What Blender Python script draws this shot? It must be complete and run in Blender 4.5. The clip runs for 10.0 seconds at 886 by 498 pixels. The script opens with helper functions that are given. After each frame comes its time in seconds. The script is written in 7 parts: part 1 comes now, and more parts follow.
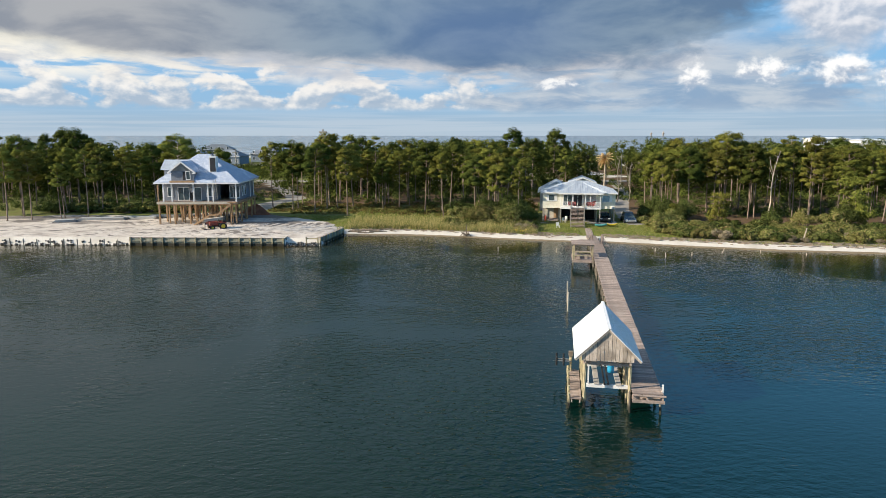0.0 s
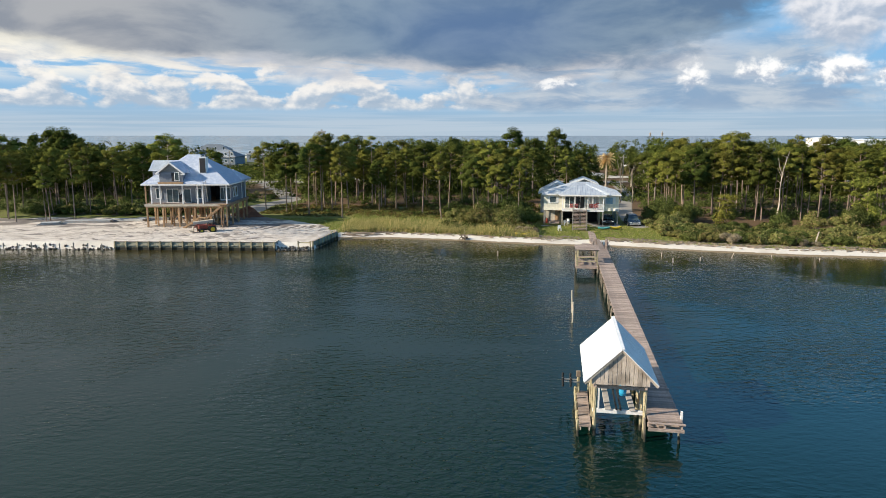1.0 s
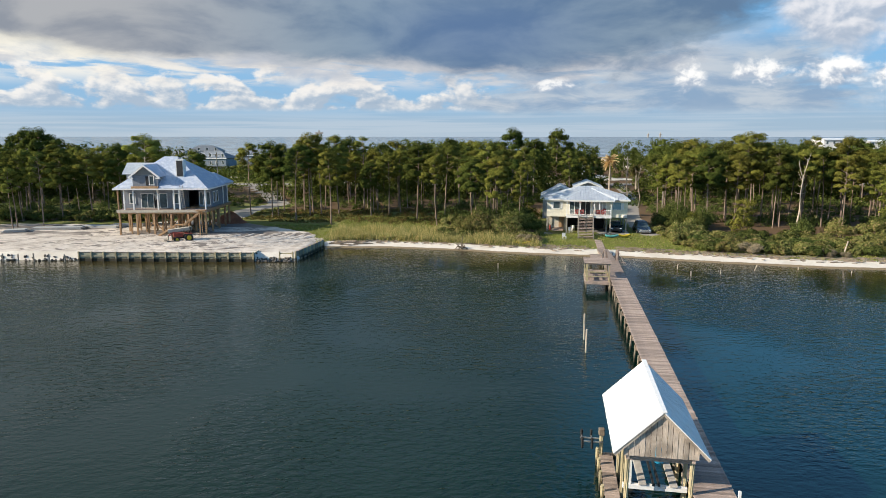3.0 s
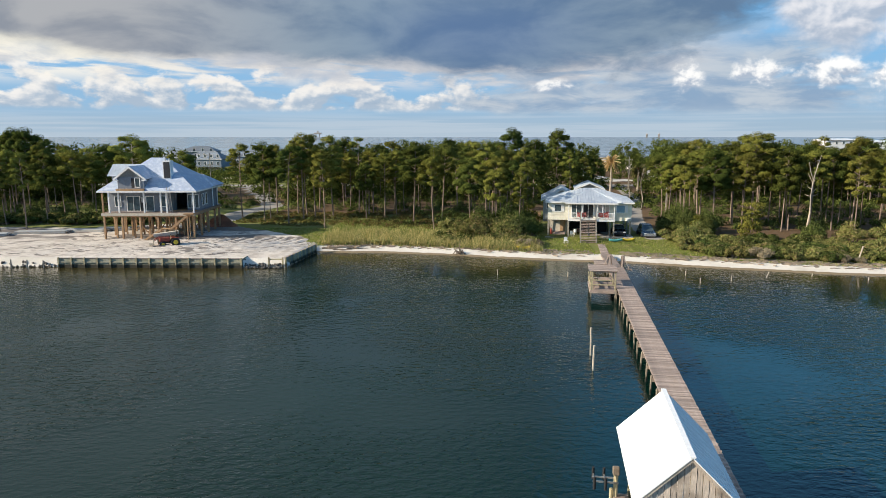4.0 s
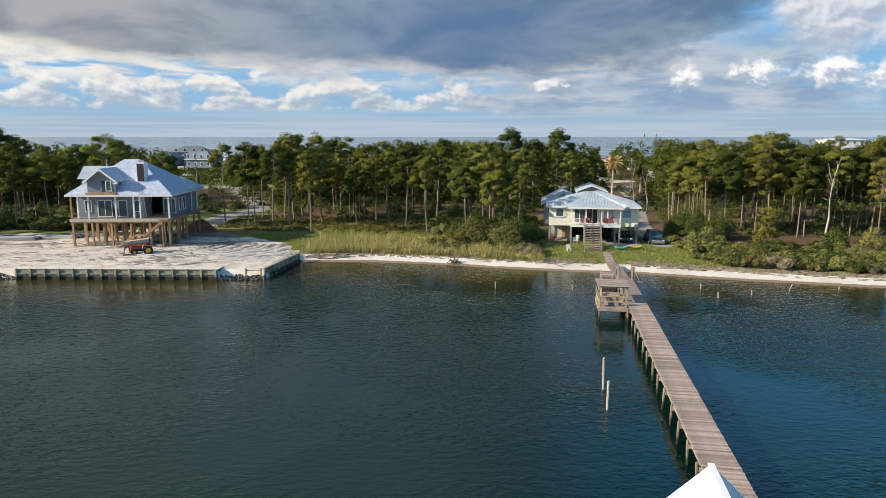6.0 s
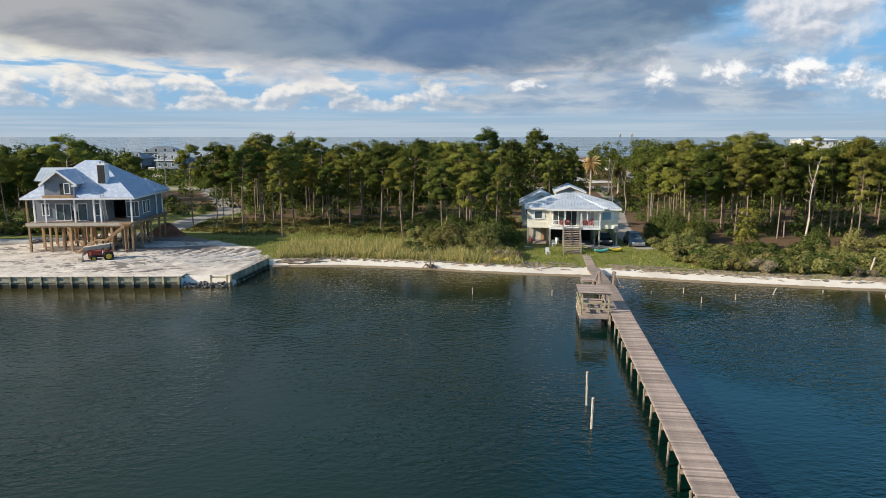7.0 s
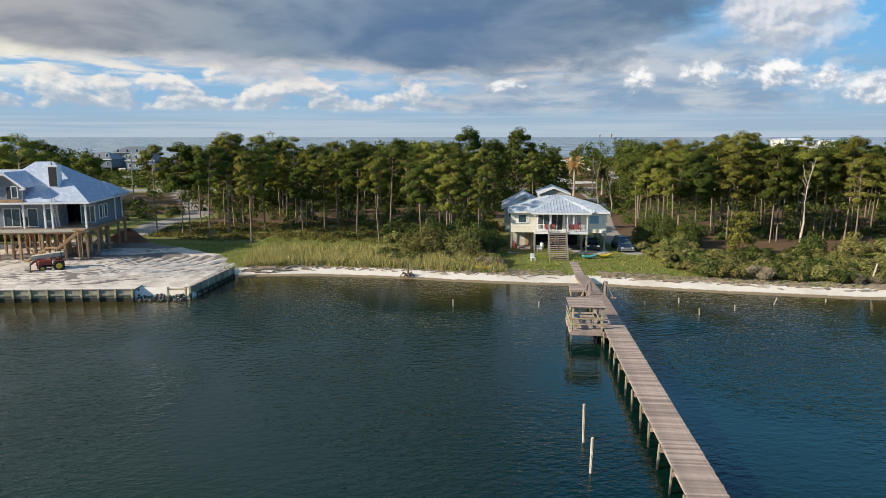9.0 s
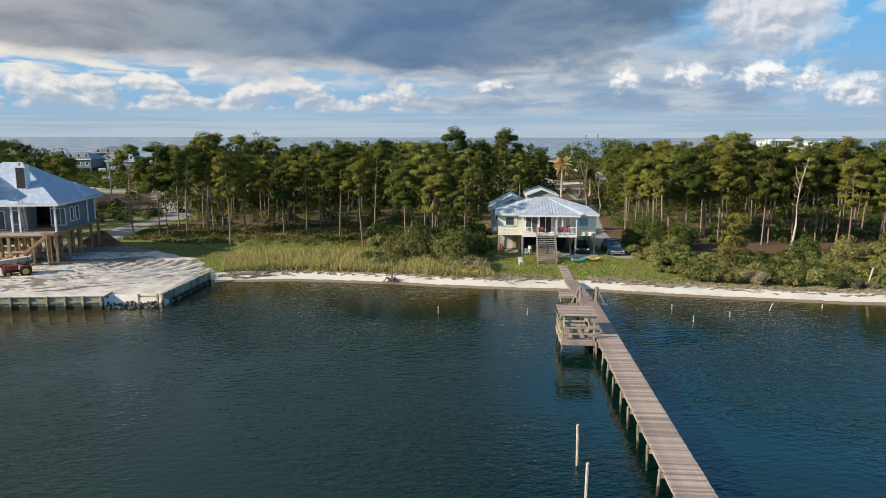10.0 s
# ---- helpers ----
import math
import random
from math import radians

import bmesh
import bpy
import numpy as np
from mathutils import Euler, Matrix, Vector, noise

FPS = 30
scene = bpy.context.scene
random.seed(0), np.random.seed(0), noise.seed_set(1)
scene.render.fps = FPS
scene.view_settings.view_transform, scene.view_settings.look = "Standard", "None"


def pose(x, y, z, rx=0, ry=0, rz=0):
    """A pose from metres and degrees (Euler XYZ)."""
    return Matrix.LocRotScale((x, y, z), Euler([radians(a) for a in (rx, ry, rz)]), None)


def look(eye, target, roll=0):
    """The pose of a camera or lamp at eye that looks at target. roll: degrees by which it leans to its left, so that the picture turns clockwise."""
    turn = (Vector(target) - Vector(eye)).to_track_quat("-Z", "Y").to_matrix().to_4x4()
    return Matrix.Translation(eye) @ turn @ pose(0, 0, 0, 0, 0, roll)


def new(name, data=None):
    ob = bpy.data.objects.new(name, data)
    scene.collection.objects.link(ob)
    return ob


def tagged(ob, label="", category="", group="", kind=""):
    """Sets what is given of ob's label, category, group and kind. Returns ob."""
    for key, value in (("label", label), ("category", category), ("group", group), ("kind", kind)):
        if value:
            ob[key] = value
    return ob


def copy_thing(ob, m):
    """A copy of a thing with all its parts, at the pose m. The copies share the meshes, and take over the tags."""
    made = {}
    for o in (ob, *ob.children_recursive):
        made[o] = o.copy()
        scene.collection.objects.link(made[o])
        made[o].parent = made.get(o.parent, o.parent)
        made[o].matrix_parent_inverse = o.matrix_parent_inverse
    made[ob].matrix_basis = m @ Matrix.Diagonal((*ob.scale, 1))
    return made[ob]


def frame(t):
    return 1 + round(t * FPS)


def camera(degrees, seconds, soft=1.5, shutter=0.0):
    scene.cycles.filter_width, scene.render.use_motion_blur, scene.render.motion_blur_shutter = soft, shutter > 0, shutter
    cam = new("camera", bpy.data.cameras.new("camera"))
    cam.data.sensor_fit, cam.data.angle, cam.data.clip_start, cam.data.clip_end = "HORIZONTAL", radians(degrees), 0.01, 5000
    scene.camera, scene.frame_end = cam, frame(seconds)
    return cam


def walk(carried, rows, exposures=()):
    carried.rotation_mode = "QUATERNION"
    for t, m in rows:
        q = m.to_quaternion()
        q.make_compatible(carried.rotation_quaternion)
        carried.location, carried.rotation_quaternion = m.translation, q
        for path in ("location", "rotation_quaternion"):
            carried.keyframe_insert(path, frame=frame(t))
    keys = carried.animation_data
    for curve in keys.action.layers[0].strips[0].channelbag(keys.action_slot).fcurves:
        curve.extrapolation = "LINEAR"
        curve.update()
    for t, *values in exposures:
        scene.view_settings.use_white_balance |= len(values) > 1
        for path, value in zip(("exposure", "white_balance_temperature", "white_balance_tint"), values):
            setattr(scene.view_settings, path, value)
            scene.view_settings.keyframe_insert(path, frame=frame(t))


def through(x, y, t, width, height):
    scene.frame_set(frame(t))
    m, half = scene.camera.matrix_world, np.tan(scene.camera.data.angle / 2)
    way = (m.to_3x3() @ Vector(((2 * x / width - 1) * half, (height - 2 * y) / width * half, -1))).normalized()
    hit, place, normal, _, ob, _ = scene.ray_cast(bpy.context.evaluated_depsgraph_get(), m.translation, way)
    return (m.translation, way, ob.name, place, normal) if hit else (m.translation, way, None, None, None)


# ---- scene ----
cam = camera(67.0, 10.0, 0.5)
PATH = [
    (0, (1.409, 0.563, 15.753), (1.350, 2.533, 15.413), 0.0),
    (0.5, (1.436, 2.456, 15.744), (1.379, 4.426, 15.404), 0.0),
    (1, (1.499, 4.341, 15.713), (1.443, 6.311, 15.373), 0.0),
    (1.5, (1.522, 6.321, 15.702), (1.467, 8.291, 15.362), 0.0),
    (2, (1.606, 8.211, 15.645), (1.552, 10.181, 15.306), 0.0),
    (2.5, (1.631, 10.207, 15.639), (1.579, 12.178, 15.301), 0.0),
    (4, (1.773, 15.933, 15.632), (1.727, 17.904, 15.296), 0.0),
    (4.5, (1.865, 17.696, 15.627), (1.820, 19.667, 15.291), -0.1),
    (5, (1.925, 19.442, 15.641), (1.883, 21.413, 15.305), -0.1),
    (6.3, (2.188, 23.417, 15.631), (2.150, 25.389, 15.294), 0.0),
    (6.5, (2.241, 23.982, 15.628), (2.203, 25.953, 15.291), -0.1),
    (6.7, (2.301, 24.535, 15.625), (2.262, 26.506, 15.289), 0.0),
    (6.8, (2.332, 24.808, 15.624), (2.340, 26.779, 15.287), 0.0),
    (6.9, (2.361, 25.079, 15.622), (2.388, 27.050, 15.286), 0.0),
    (7, (2.386, 25.350, 15.620), (2.413, 27.321, 15.284), 0.0),
    (7.5, (2.465, 26.700, 15.606), (2.493, 28.671, 15.270), -0.1),
    (7.8, (2.523, 27.487, 15.594), (2.551, 29.459, 15.258), 0.0),
    (7.9, (2.543, 27.744, 15.590), (2.582, 29.716, 15.254), 0.0),
    (8, (2.563, 27.998, 15.585), (2.615, 29.969, 15.249), 0.0),
    (8.1, (2.583, 28.245, 15.579), (2.645, 30.216, 15.243), 0.0),
    (8.3, (2.622, 28.727, 15.566), (2.685, 30.698, 15.230), 0.0),
    (8.5, (2.661, 29.214, 15.556), (2.728, 31.184, 15.220), 0.0),
    (8.7, (2.698, 29.722, 15.552), (2.768, 31.692, 15.216), 0.0),
    (8.8, (2.717, 29.980, 15.551), (2.791, 31.950, 15.215), 0.0),
    (8.9, (2.736, 30.237, 15.550), (2.818, 32.207, 15.214), 0.0),
    (9, (2.758, 30.492, 15.548), (2.841, 32.462, 15.212), 0.0),
    (9.5, (2.890, 31.744, 15.526), (2.974, 33.714, 15.191), 0.0),
    (9.8, (2.992, 32.524, 15.518), (3.077, 34.494, 15.183), 0.0),
    (9.9, (3.029, 32.784, 15.515), (3.132, 34.753, 15.180), 0.0),
    (10, (3.066, 33.044, 15.512), (3.188, 35.012, 15.177), 0.1),
]
walk(cam, [(t, look(eye, target, roll)) for t, eye, target, roll in PATH], ((0, 0.55), (3, 0.54), (10, 0.44)))

# ---- world: morning sky with broken cloud ----
SUN_FROM = Vector((-0.872, -0.250, 0.422)).normalized()
SUN_EL = math.asin(SUN_FROM.z)
SUN_AZ = math.atan2(SUN_FROM.x, SUN_FROM.y)


class Tree:
    """Small helper to write node maths in one line each."""

    def __init__(self, nt):
        self.nt = nt

    def node(self, kind):
        return self.nt.nodes.new(kind)

    def link(self, a, b):
        if isinstance(a, bpy.types.NodeSocket):
            self.nt.links.new(a, b)
        else:
            b.default_value = a

    def math(self, op, a, b=0.0, c=0.0, clamp=False):
        n = self.node("ShaderNodeMath")
        n.operation, n.use_clamp = op, clamp
        for s, v in zip(n.inputs, (a, b, c)):
            self.link(v, s)
        return n.outputs[0]

    def add(self, a, b):
        return self.math("ADD", a, b)

    def sub(self, a, b):
        return self.math("SUBTRACT", a, b)

    def mul(self, a, b):
        return self.math("MULTIPLY", a, b)

    def step(self, v, lo, hi, a=0.0, b=1.0):
        n = self.node("ShaderNodeMapRange")
        n.interpolation_type = "SMOOTHSTEP"
        for k, x in enumerate((v, lo, hi, a, b)):
            self.link(x, n.inputs[k])
        return n.outputs[0]

    def mix(self, f, a, b, how="MIX"):
        n = self.node("ShaderNodeMix")
        n.data_type, n.blend_type = "RGBA", how
        self.link(f, n.inputs[0])
        self.link(a if isinstance(a, bpy.types.NodeSocket) else (*a, 1), n.inputs[6])
        self.link(b if isinstance(b, bpy.types.NodeSocket) else (*b, 1), n.inputs[7])
        return n.outputs[2]

    def vec(self, x, y, z=0.0):
        n = self.node("ShaderNodeCombineXYZ")
        for s, v in zip(n.inputs, (x, y, z)):
            self.link(v, s)
        return n.outputs[0]

    def noise(self, vector, scale, detail=4.0, rough=0.5, warp=0.0):
        n = self.node("ShaderNodeTexNoise")
        if vector is not None:
            self.link(vector, n.inputs["Vector"])
        n.inputs["Scale"].default_value = scale
        n.inputs["Detail"].default_value = detail
        n.inputs["Roughness"].default_value = rough
        n.inputs["Distortion"].default_value = warp
        return n.outputs["Fac"]


def build_world():
    world = bpy.data.worlds.new("sky")
    world.use_nodes = True
    scene.world = world
    nt = world.node_tree
    nt.nodes.clear()
    T = Tree(nt)
    sky = T.node("ShaderNodeTexSky")
    sky.sky_type, sky.sun_disc, sky.sun_elevation, sky.sun_rotation = "NISHITA", False, SUN_EL, SUN_AZ
    sky.air_density, sky.dust_density, sky.ozone_density = 1.0, 0.6, 2.0
    way = T.node("ShaderNodeTexCoord").outputs["Generated"]
    sep = T.node("ShaderNodeSeparateXYZ")
    T.link(way, sep.inputs[0])
    deg = 180 / math.pi
    az = T.mul(T.math("ARCTAN2", sep.outputs[0], sep.outputs[1]), deg)
    el = T.mul(T.math("ARCSINE", sep.outputs[2]), deg)
    up = T.math("MAXIMUM", el, 0.0)
    clear = T.mix(1.0, sky.outputs[0], (0.085, 0.135, 0.190), "MULTIPLY")
    # clear air between the clouds, paler towards the horizon
    blue = T.mix(T.step(up, 1.0, 11.0), (0.30, 0.49, 0.69), (0.15, 0.47, 0.85))
    col = T.mix(T.step(up, 18.0, 40.0), blue, clear)
    # small cumulus heads over a level base, grey-blue below and cream where the sun strikes
    ca, ce = T.mul(az, 0.17), T.mul(up, 0.27)
    n1 = T.noise(T.vec(ca, ce, 0.0), 1.55, 8.0, 0.52, 0.15)
    lit = T.noise(T.vec(T.add(ca, -0.05), T.add(ce, 0.09), 0.0), 1.55, 8.0, 0.52, 0.15)
    fill = T.add(n1, T.step(up, 5.6, 2.2, -0.06, 0.085))
    floor_cut = T.step(T.add(up, T.mul(T.sub(n1, 0.5), 0.8)), 1.75, 2.25)
    a_cu = T.mul(T.mul(T.step(fill, 0.475, 0.565), floor_cut), T.step(az, 16.0, 4.0, 0.35, 1.0))
    shade = T.add(T.mul(T.sub(n1, lit), 4.2), T.step(up, 1.9, 4.6, -0.25, 0.20))
    c_cu = T.mix(T.step(shade, -0.40, 0.42), (0.40, 0.49, 0.60), (0.90, 0.87, 0.83))
    col = T.mix(T.mul(a_cu, T.step(up, 16.0, 9.0, 0.0, 0.94)), col, c_cu)
    # grey-blue shadowed cloud banks between and towards the clear side
    base = T.noise(T.vec(T.mul(az, 0.07), T.mul(up, 0.30), 9.4), 1.7, 7.0, 0.58, 0.4)
    lean = T.mul(T.step(az, -4.0, 10.0, -0.10, 0.24), T.step(az, 34.0, 22.0))
    a_base = T.mul(T.step(T.add(base, lean), 0.48, 0.66), T.mul(T.step(up, 1.0, 2.2), T.step(up, 9.5, 5.5)))
    bank = T.mix(T.step(T.noise(T.vec(T.mul(az, 0.10), T.mul(up, 0.34), 4.4), 2.0, 6.0, 0.58, 0.4), 0.38, 0.66), (0.26, 0.37, 0.52), (0.52, 0.575, 0.635))
    col = T.mix(T.mul(a_base, 0.88), col, bank)
    # soft veil below the cloud deck
    veil = T.noise(T.vec(T.mul(az, 0.05), T.mul(up, 0.34), 3.1), 2.6, 6.0, 0.55, 0.4)
    a_veil = T.mul(T.step(T.add(veil, T.step(up, 4.4, 6.2, -0.05, 0.12)), 0.40, 0.56), T.mul(T.step(up, 3.2, 4.9), T.step(up, 9.0, 7.2)))
    a_veil = T.mul(a_veil, T.step(az, 24.0, 8.0))
    lamp = T.noise(T.vec(T.mul(az, 0.09), T.mul(up, 0.26), 6.1), 2.2, 7.0, 0.55, 0.3)
    cream = T.mix(T.step(az, -34.0, 4.0), (0.95, 0.90, 0.80), (0.78, 0.73, 0.70))
    col = T.mix(T.mul(a_veil, 0.9), col, T.mix(T.step(lamp, 0.36, 0.60), (0.50, 0.54, 0.61), cream))
    # the large grey deck with a ragged lower rim
    wob = T.noise(T.vec(T.mul(az, 0.05), T.mul(up, 0.16), 7.7), 2.4, 7.0, 0.6, 0.5)
    rag = T.noise(T.vec(T.mul(az, 0.12), T.mul(up, 0.30), 2.2), 2.2, 6.0, 0.6, 0.5)
    rise = T.step(az, 14.0, 28.0, 0.0, 4.6)
    edge = T.add(T.add(T.step(az, -14.0, 3.0, 4.9, 3.9), T.mul(T.sub(wob, 0.5), 2.0)), T.add(rise, T.step(az, -24.0, -33.0, 0.0, 0.8)))
    edge = T.add(edge, T.mul(T.sub(rag, 0.5), T.step(az, 0.0, 18.0, 1.3, 4.5)))
    over = T.sub(up, edge)
    soft = T.step(az, 0.0, 18.0, 1.9, 3.6)
    clear_az = T.add(az, T.step(up, 11.5, 21.0, 0.0, 17.0))
    a_deck = T.mul(T.step(over, -0.4, soft), T.mul(T.step(T.add(clear_az, T.mul(T.sub(rag, 0.5), 12.0)), 32.0, 23.0), T.step(az, -150.0, -90.0)))
    tone = T.noise(T.vec(T.mul(az, 0.06), T.mul(up, 0.16), 1.3), 1.9, 6.0, 0.55, 0.3)
    c_in = T.mix(T.step(tone, 0.34, 0.66), (0.12, 0.20, 0.32), (0.24, 0.325, 0.42))
    c_in = T.mix(T.mul(T.step(az, -6.0, -30.0), 0.85), c_in, T.mix(T.step(tone, 0.36, 0.62), (0.29, 0.31, 0.35), (0.44, 0.44, 0.45)))
    dark = T.mul(T.step(T.math("ABSOLUTE", T.sub(az, 1.5)), 13.0, 1.0), T.step(T.math("ABSOLUTE", T.sub(up, 8.2)), 4.5, 0.5))
    c_in = T.mix(T.mul(dark, 0.5), c_in, (0.10, 0.18, 0.36))
    c_deck = T.mix(T.step(over, 1.8, 0.1), c_in, T.mix(T.step(az, -20.0, -33.0), (0.60, 0.58, 0.58), (0.95, 0.88, 0.68)))
    col = T.mix(a_deck, col, c_deck)
    # tall cumulus heads on the clear side
    for a, e, ra, re, k in ((28.6, 8.9, 4.4, 3.0, 0.40), (18.4, 4.7, 1.3, 1.4, 0.36), (23.2, 4.6, 1.9, 1.2, 0.36), (28.2, 4.6, 2.2, 1.3, 0.40),
                            (31.6, 4.2, 1.6, 1.0, 0.40), (7.6, 4.0, 2.0, 0.6, 0.25), (34.5, 3.2, 2.0, 1.2, 0.3)):
        ring = T.math("SQRT", T.add(T.math("POWER", T.mul(T.sub(az, a), 1 / ra), 2.0), T.math("POWER", T.mul(T.sub(up, e), 1 / re), 2.0)))
        bump = T.noise(T.vec(T.mul(az, 0.26), T.mul(up, 0.32), a), 1.3 if ra > 4 else 2.3, 8.0, 0.5 if ra > 4 else 0.58, 0.2)
        puff = T.noise(T.vec(T.add(T.mul(az, 0.26), -0.08), T.add(T.mul(up, 0.32), 0.10), a), 1.3 if ra > 4 else 2.3, 8.0, 0.5 if ra > 4 else 0.58, 0.2)
        inside = T.step(T.add(ring, T.mul(T.sub(bump, 0.5), -1.3 if ra > 4 else -2.2)), 1.15 if ra > 4 else 1.05, 0.6 if ra > 4 else 0.35)
        glow = T.step(T.add(T.mul(T.sub(up, e), 0.30 / re), T.mul(T.sub(bump, puff), 3.2)), -0.45, 0.35)
        white = T.mix(glow, (0.41, 0.48, 0.59), (0.80, 0.80, 0.83) if ra > 4 else (1.0, 0.99, 0.97))
        col = T.mix(T.mul(inside, 0.55 + k), col, white)
    # haze towards the horizon
    streak = T.noise(T.vec(T.mul(az, 0.03), T.mul(up, 1.1), 5.0), 2.3, 3.0, 0.5)
    hazecol = T.mix(T.step(streak, 0.4, 0.62), (0.36, 0.48, 0.60), (0.47, 0.56, 0.65))
    col = T.mix(T.step(up, 2.6, 0.7, 0.0, 0.9), col, hazecol)
    col = T.mix(T.step(up, 0.5, 0.05, 0.0, 0.7), col, (0.46, 0.55, 0.64))
    # broken cloud overhead and behind
    q = T.vec(T.math("DIVIDE", sep.outputs[0], T.add(sep.outputs[2], 0.18)), T.math("DIVIDE", sep.outputs[1], T.add(sep.outputs[2], 0.18)), 0.0)
    high = T.step(T.noise(q, 0.9, 5.0, 0.55, 0.3), 0.45, 0.62)
    side = T.step(clear_az, 30.0, 12.0)
    high = T.math("MAXIMUM", high, T.mul(side, 0.8))
    col = T.mix(T.mul(T.mul(high, T.step(clear_az, 8.0, 26.0, 0.9, 0.08)), T.step(up, 13.0, 22.0)), col, T.mix(T.noise(q, 0.7, 4.0, 0.5), T.mix(side, (0.22, 0.33, 0.43), (0.225, 0.335, 0.415)), T.mix(side, (0.44, 0.54, 0.61), (0.45, 0.545, 0.60))))
    bg = T.node("ShaderNodeBackground")
    T.link(col, bg.inputs[0])
    bg.inputs[1].default_value = 0.73
    T.link(bg.outputs[0], T.node("ShaderNodeOutputWorld").inputs[0])


build_world()
sun = new("sun", bpy.data.lights.new("sun", "SUN"))
sun.data.energy, sun.data.angle, sun.data.color = 5.0, radians(0.6), (1.0, 0.885, 0.73)
sun.matrix_world = look(SUN_FROM * 300, (0, 0, 0))


# ---- materials ----
def mat(name, color, rough=0.7, metal=0.0, var=0.25, scale=3.0, bump=0.15, stretch=(1, 1, 1), per=0.12, second=None, second_scale=0.6, spec=0.5):
    """Principled surface: fine grain, a broad stain and a small shift from object to object."""
    m = bpy.data.materials.new(name)
    m.use_nodes = True
    T = Tree(m.node_tree)
    b = m.node_tree.nodes["Principled BSDF"]
    co = T.node("ShaderNodeTexCoord").outputs["Object"]
    mp = T.node("ShaderNodeMapping")
    T.link(co, mp.inputs[0])
    mp.inputs["Scale"].default_value = stretch
    fine = T.noise(mp.outputs[0], scale * 4, 5.0, 0.6)
    broad = T.noise(co, scale * second_scale, 3.0, 0.5, 0.3)
    lo = tuple(c * (1 - var) for c in color)
    hi = tuple(min(1.0, c * (1 + var)) for c in color)
    c = T.mix(T.step(fine, 0.3, 0.7), lo, hi)
    c = T.mix(T.step(broad, 0.46, 0.68, 0.0, 0.8), c, second or tuple(x * (1 - var * 1.2) for x in color))
    own = T.node("ShaderNodeObjectInfo").outputs["Random"]
    k = T.math("MULTIPLY_ADD", own, 2 * per, 1 - per)
    hsv = T.node("ShaderNodeHueSaturation")
    T.link(k, hsv.inputs["Value"])
    T.link(c, hsv.inputs["Color"])
    T.link(hsv.outputs[0], b.inputs["Base Color"])
    b.inputs["Metallic"].default_value = metal
    b.inputs["Specular IOR Level"].default_value = spec
    T.link(T.math("MULTIPLY_ADD", fine, 0.2, rough - 0.1, clamp=True), b.inputs["Roughness"])
    if bump:
        bp = T.node("ShaderNodeBump")
        bp.inputs["Strength"].default_value = bump
        bp.inputs["Distance"].default_value = 0.02
        T.link(fine, bp.inputs["Height"])
        T.link(bp.outputs[0], b.inputs["Normal"])
    return m


def wet_foot(m, level, fade):
    """Darken a pile's foot where tide and weed keep it wet, up to a level above the water."""
    T = Tree(m.node_tree)
    b = m.node_tree.nodes["Principled BSDF"]
    src = b.inputs["Base Color"].links[0].from_socket
    geo = T.node("ShaderNodeNewGeometry").outputs["Position"]
    sep = T.node("ShaderNodeSeparateXYZ")
    T.link(geo, sep.inputs[0])
    rag = T.add(sep.outputs[2], T.mul(T.sub(T.noise(geo, 6.0, 3.0), 0.5), 0.3))
    c = T.mix(T.step(rag, level, level + fade), (0.035, 0.033, 0.022), src)
    T.link(c, b.inputs["Base Color"])
    return m


def leafmat(name, dark, light, dry=None, dry_share=0.0, through=0.25):
    """Foliage: every leaf its own shade, each plant slightly different, some light let through."""
    m = bpy.data.materials.new(name)
    m.use_nodes = True
    nt = m.node_tree
    nt.nodes.clear()
    T = Tree(nt)
    isle = T.node("ShaderNodeNewGeometry").outputs["Random Per Island"]
    own = T.node("ShaderNodeObjectInfo").outputs["Random"]
    c = T.mix(isle, dark, light)
    if dry:
        c = T.mix(T.step(isle, 1 - dry_share, 1 - dry_share + 0.02), c, dry)
    hsv = T.node("ShaderNodeHueSaturation")
    T.link(T.math("MULTIPLY_ADD", own, 0.035, 0.485), hsv.inputs["Hue"])
    T.link(T.math("MULTIPLY_ADD", T.math("FRACT", T.mul(own, 7.3)), 0.5, 0.75), hsv.inputs["Value"])
    T.link(c, hsv.inputs["Color"])
    d = T.node("ShaderNodeBsdfDiffuse")
    t = T.node("ShaderNodeBsdfTranslucent")
    T.link(hsv.outputs[0], d.inputs[0])
    T.link(hsv.outputs[0], t.inputs[0])
    s = T.node("ShaderNodeMixShader")
    s.inputs[0].default_value = through
    T.link(d.outputs[0], s.inputs[1])
    T.link(t.outputs[0], s.inputs[2])
    T.link(s.outputs[0], T.node("ShaderNodeOutputMaterial").inputs[0])
    return m


OLD_WOOD = mat("weathered wood", (0.37, 0.288, 0.238), 0.85, var=0.32, scale=2.5, stretch=(0.6, 6, 3), bump=0.4, second=(0.25, 0.20, 0.17), per=0.36)
GABLE_WOOD = mat("grey brown boards", (0.50, 0.42, 0.34), 0.85, var=0.25, scale=2.0, stretch=(5, 5, 0.4), bump=0.3, second=(0.22, 0.18, 0.14), per=0.2)
PILE_WOOD = mat("pile wood", (0.42, 0.36, 0.22), 0.85, var=0.3, scale=2.0, stretch=(4, 4, 0.4), bump=0.4, second=(0.26, 0.23, 0.15), per=0.2)
WET_PILE = mat("old pier pile", (0.25, 0.215, 0.165), 0.9, var=0.3, scale=2.0, stretch=(4, 4, 0.4), bump=0.4, second=(0.22, 0.19, 0.14), per=0.2)
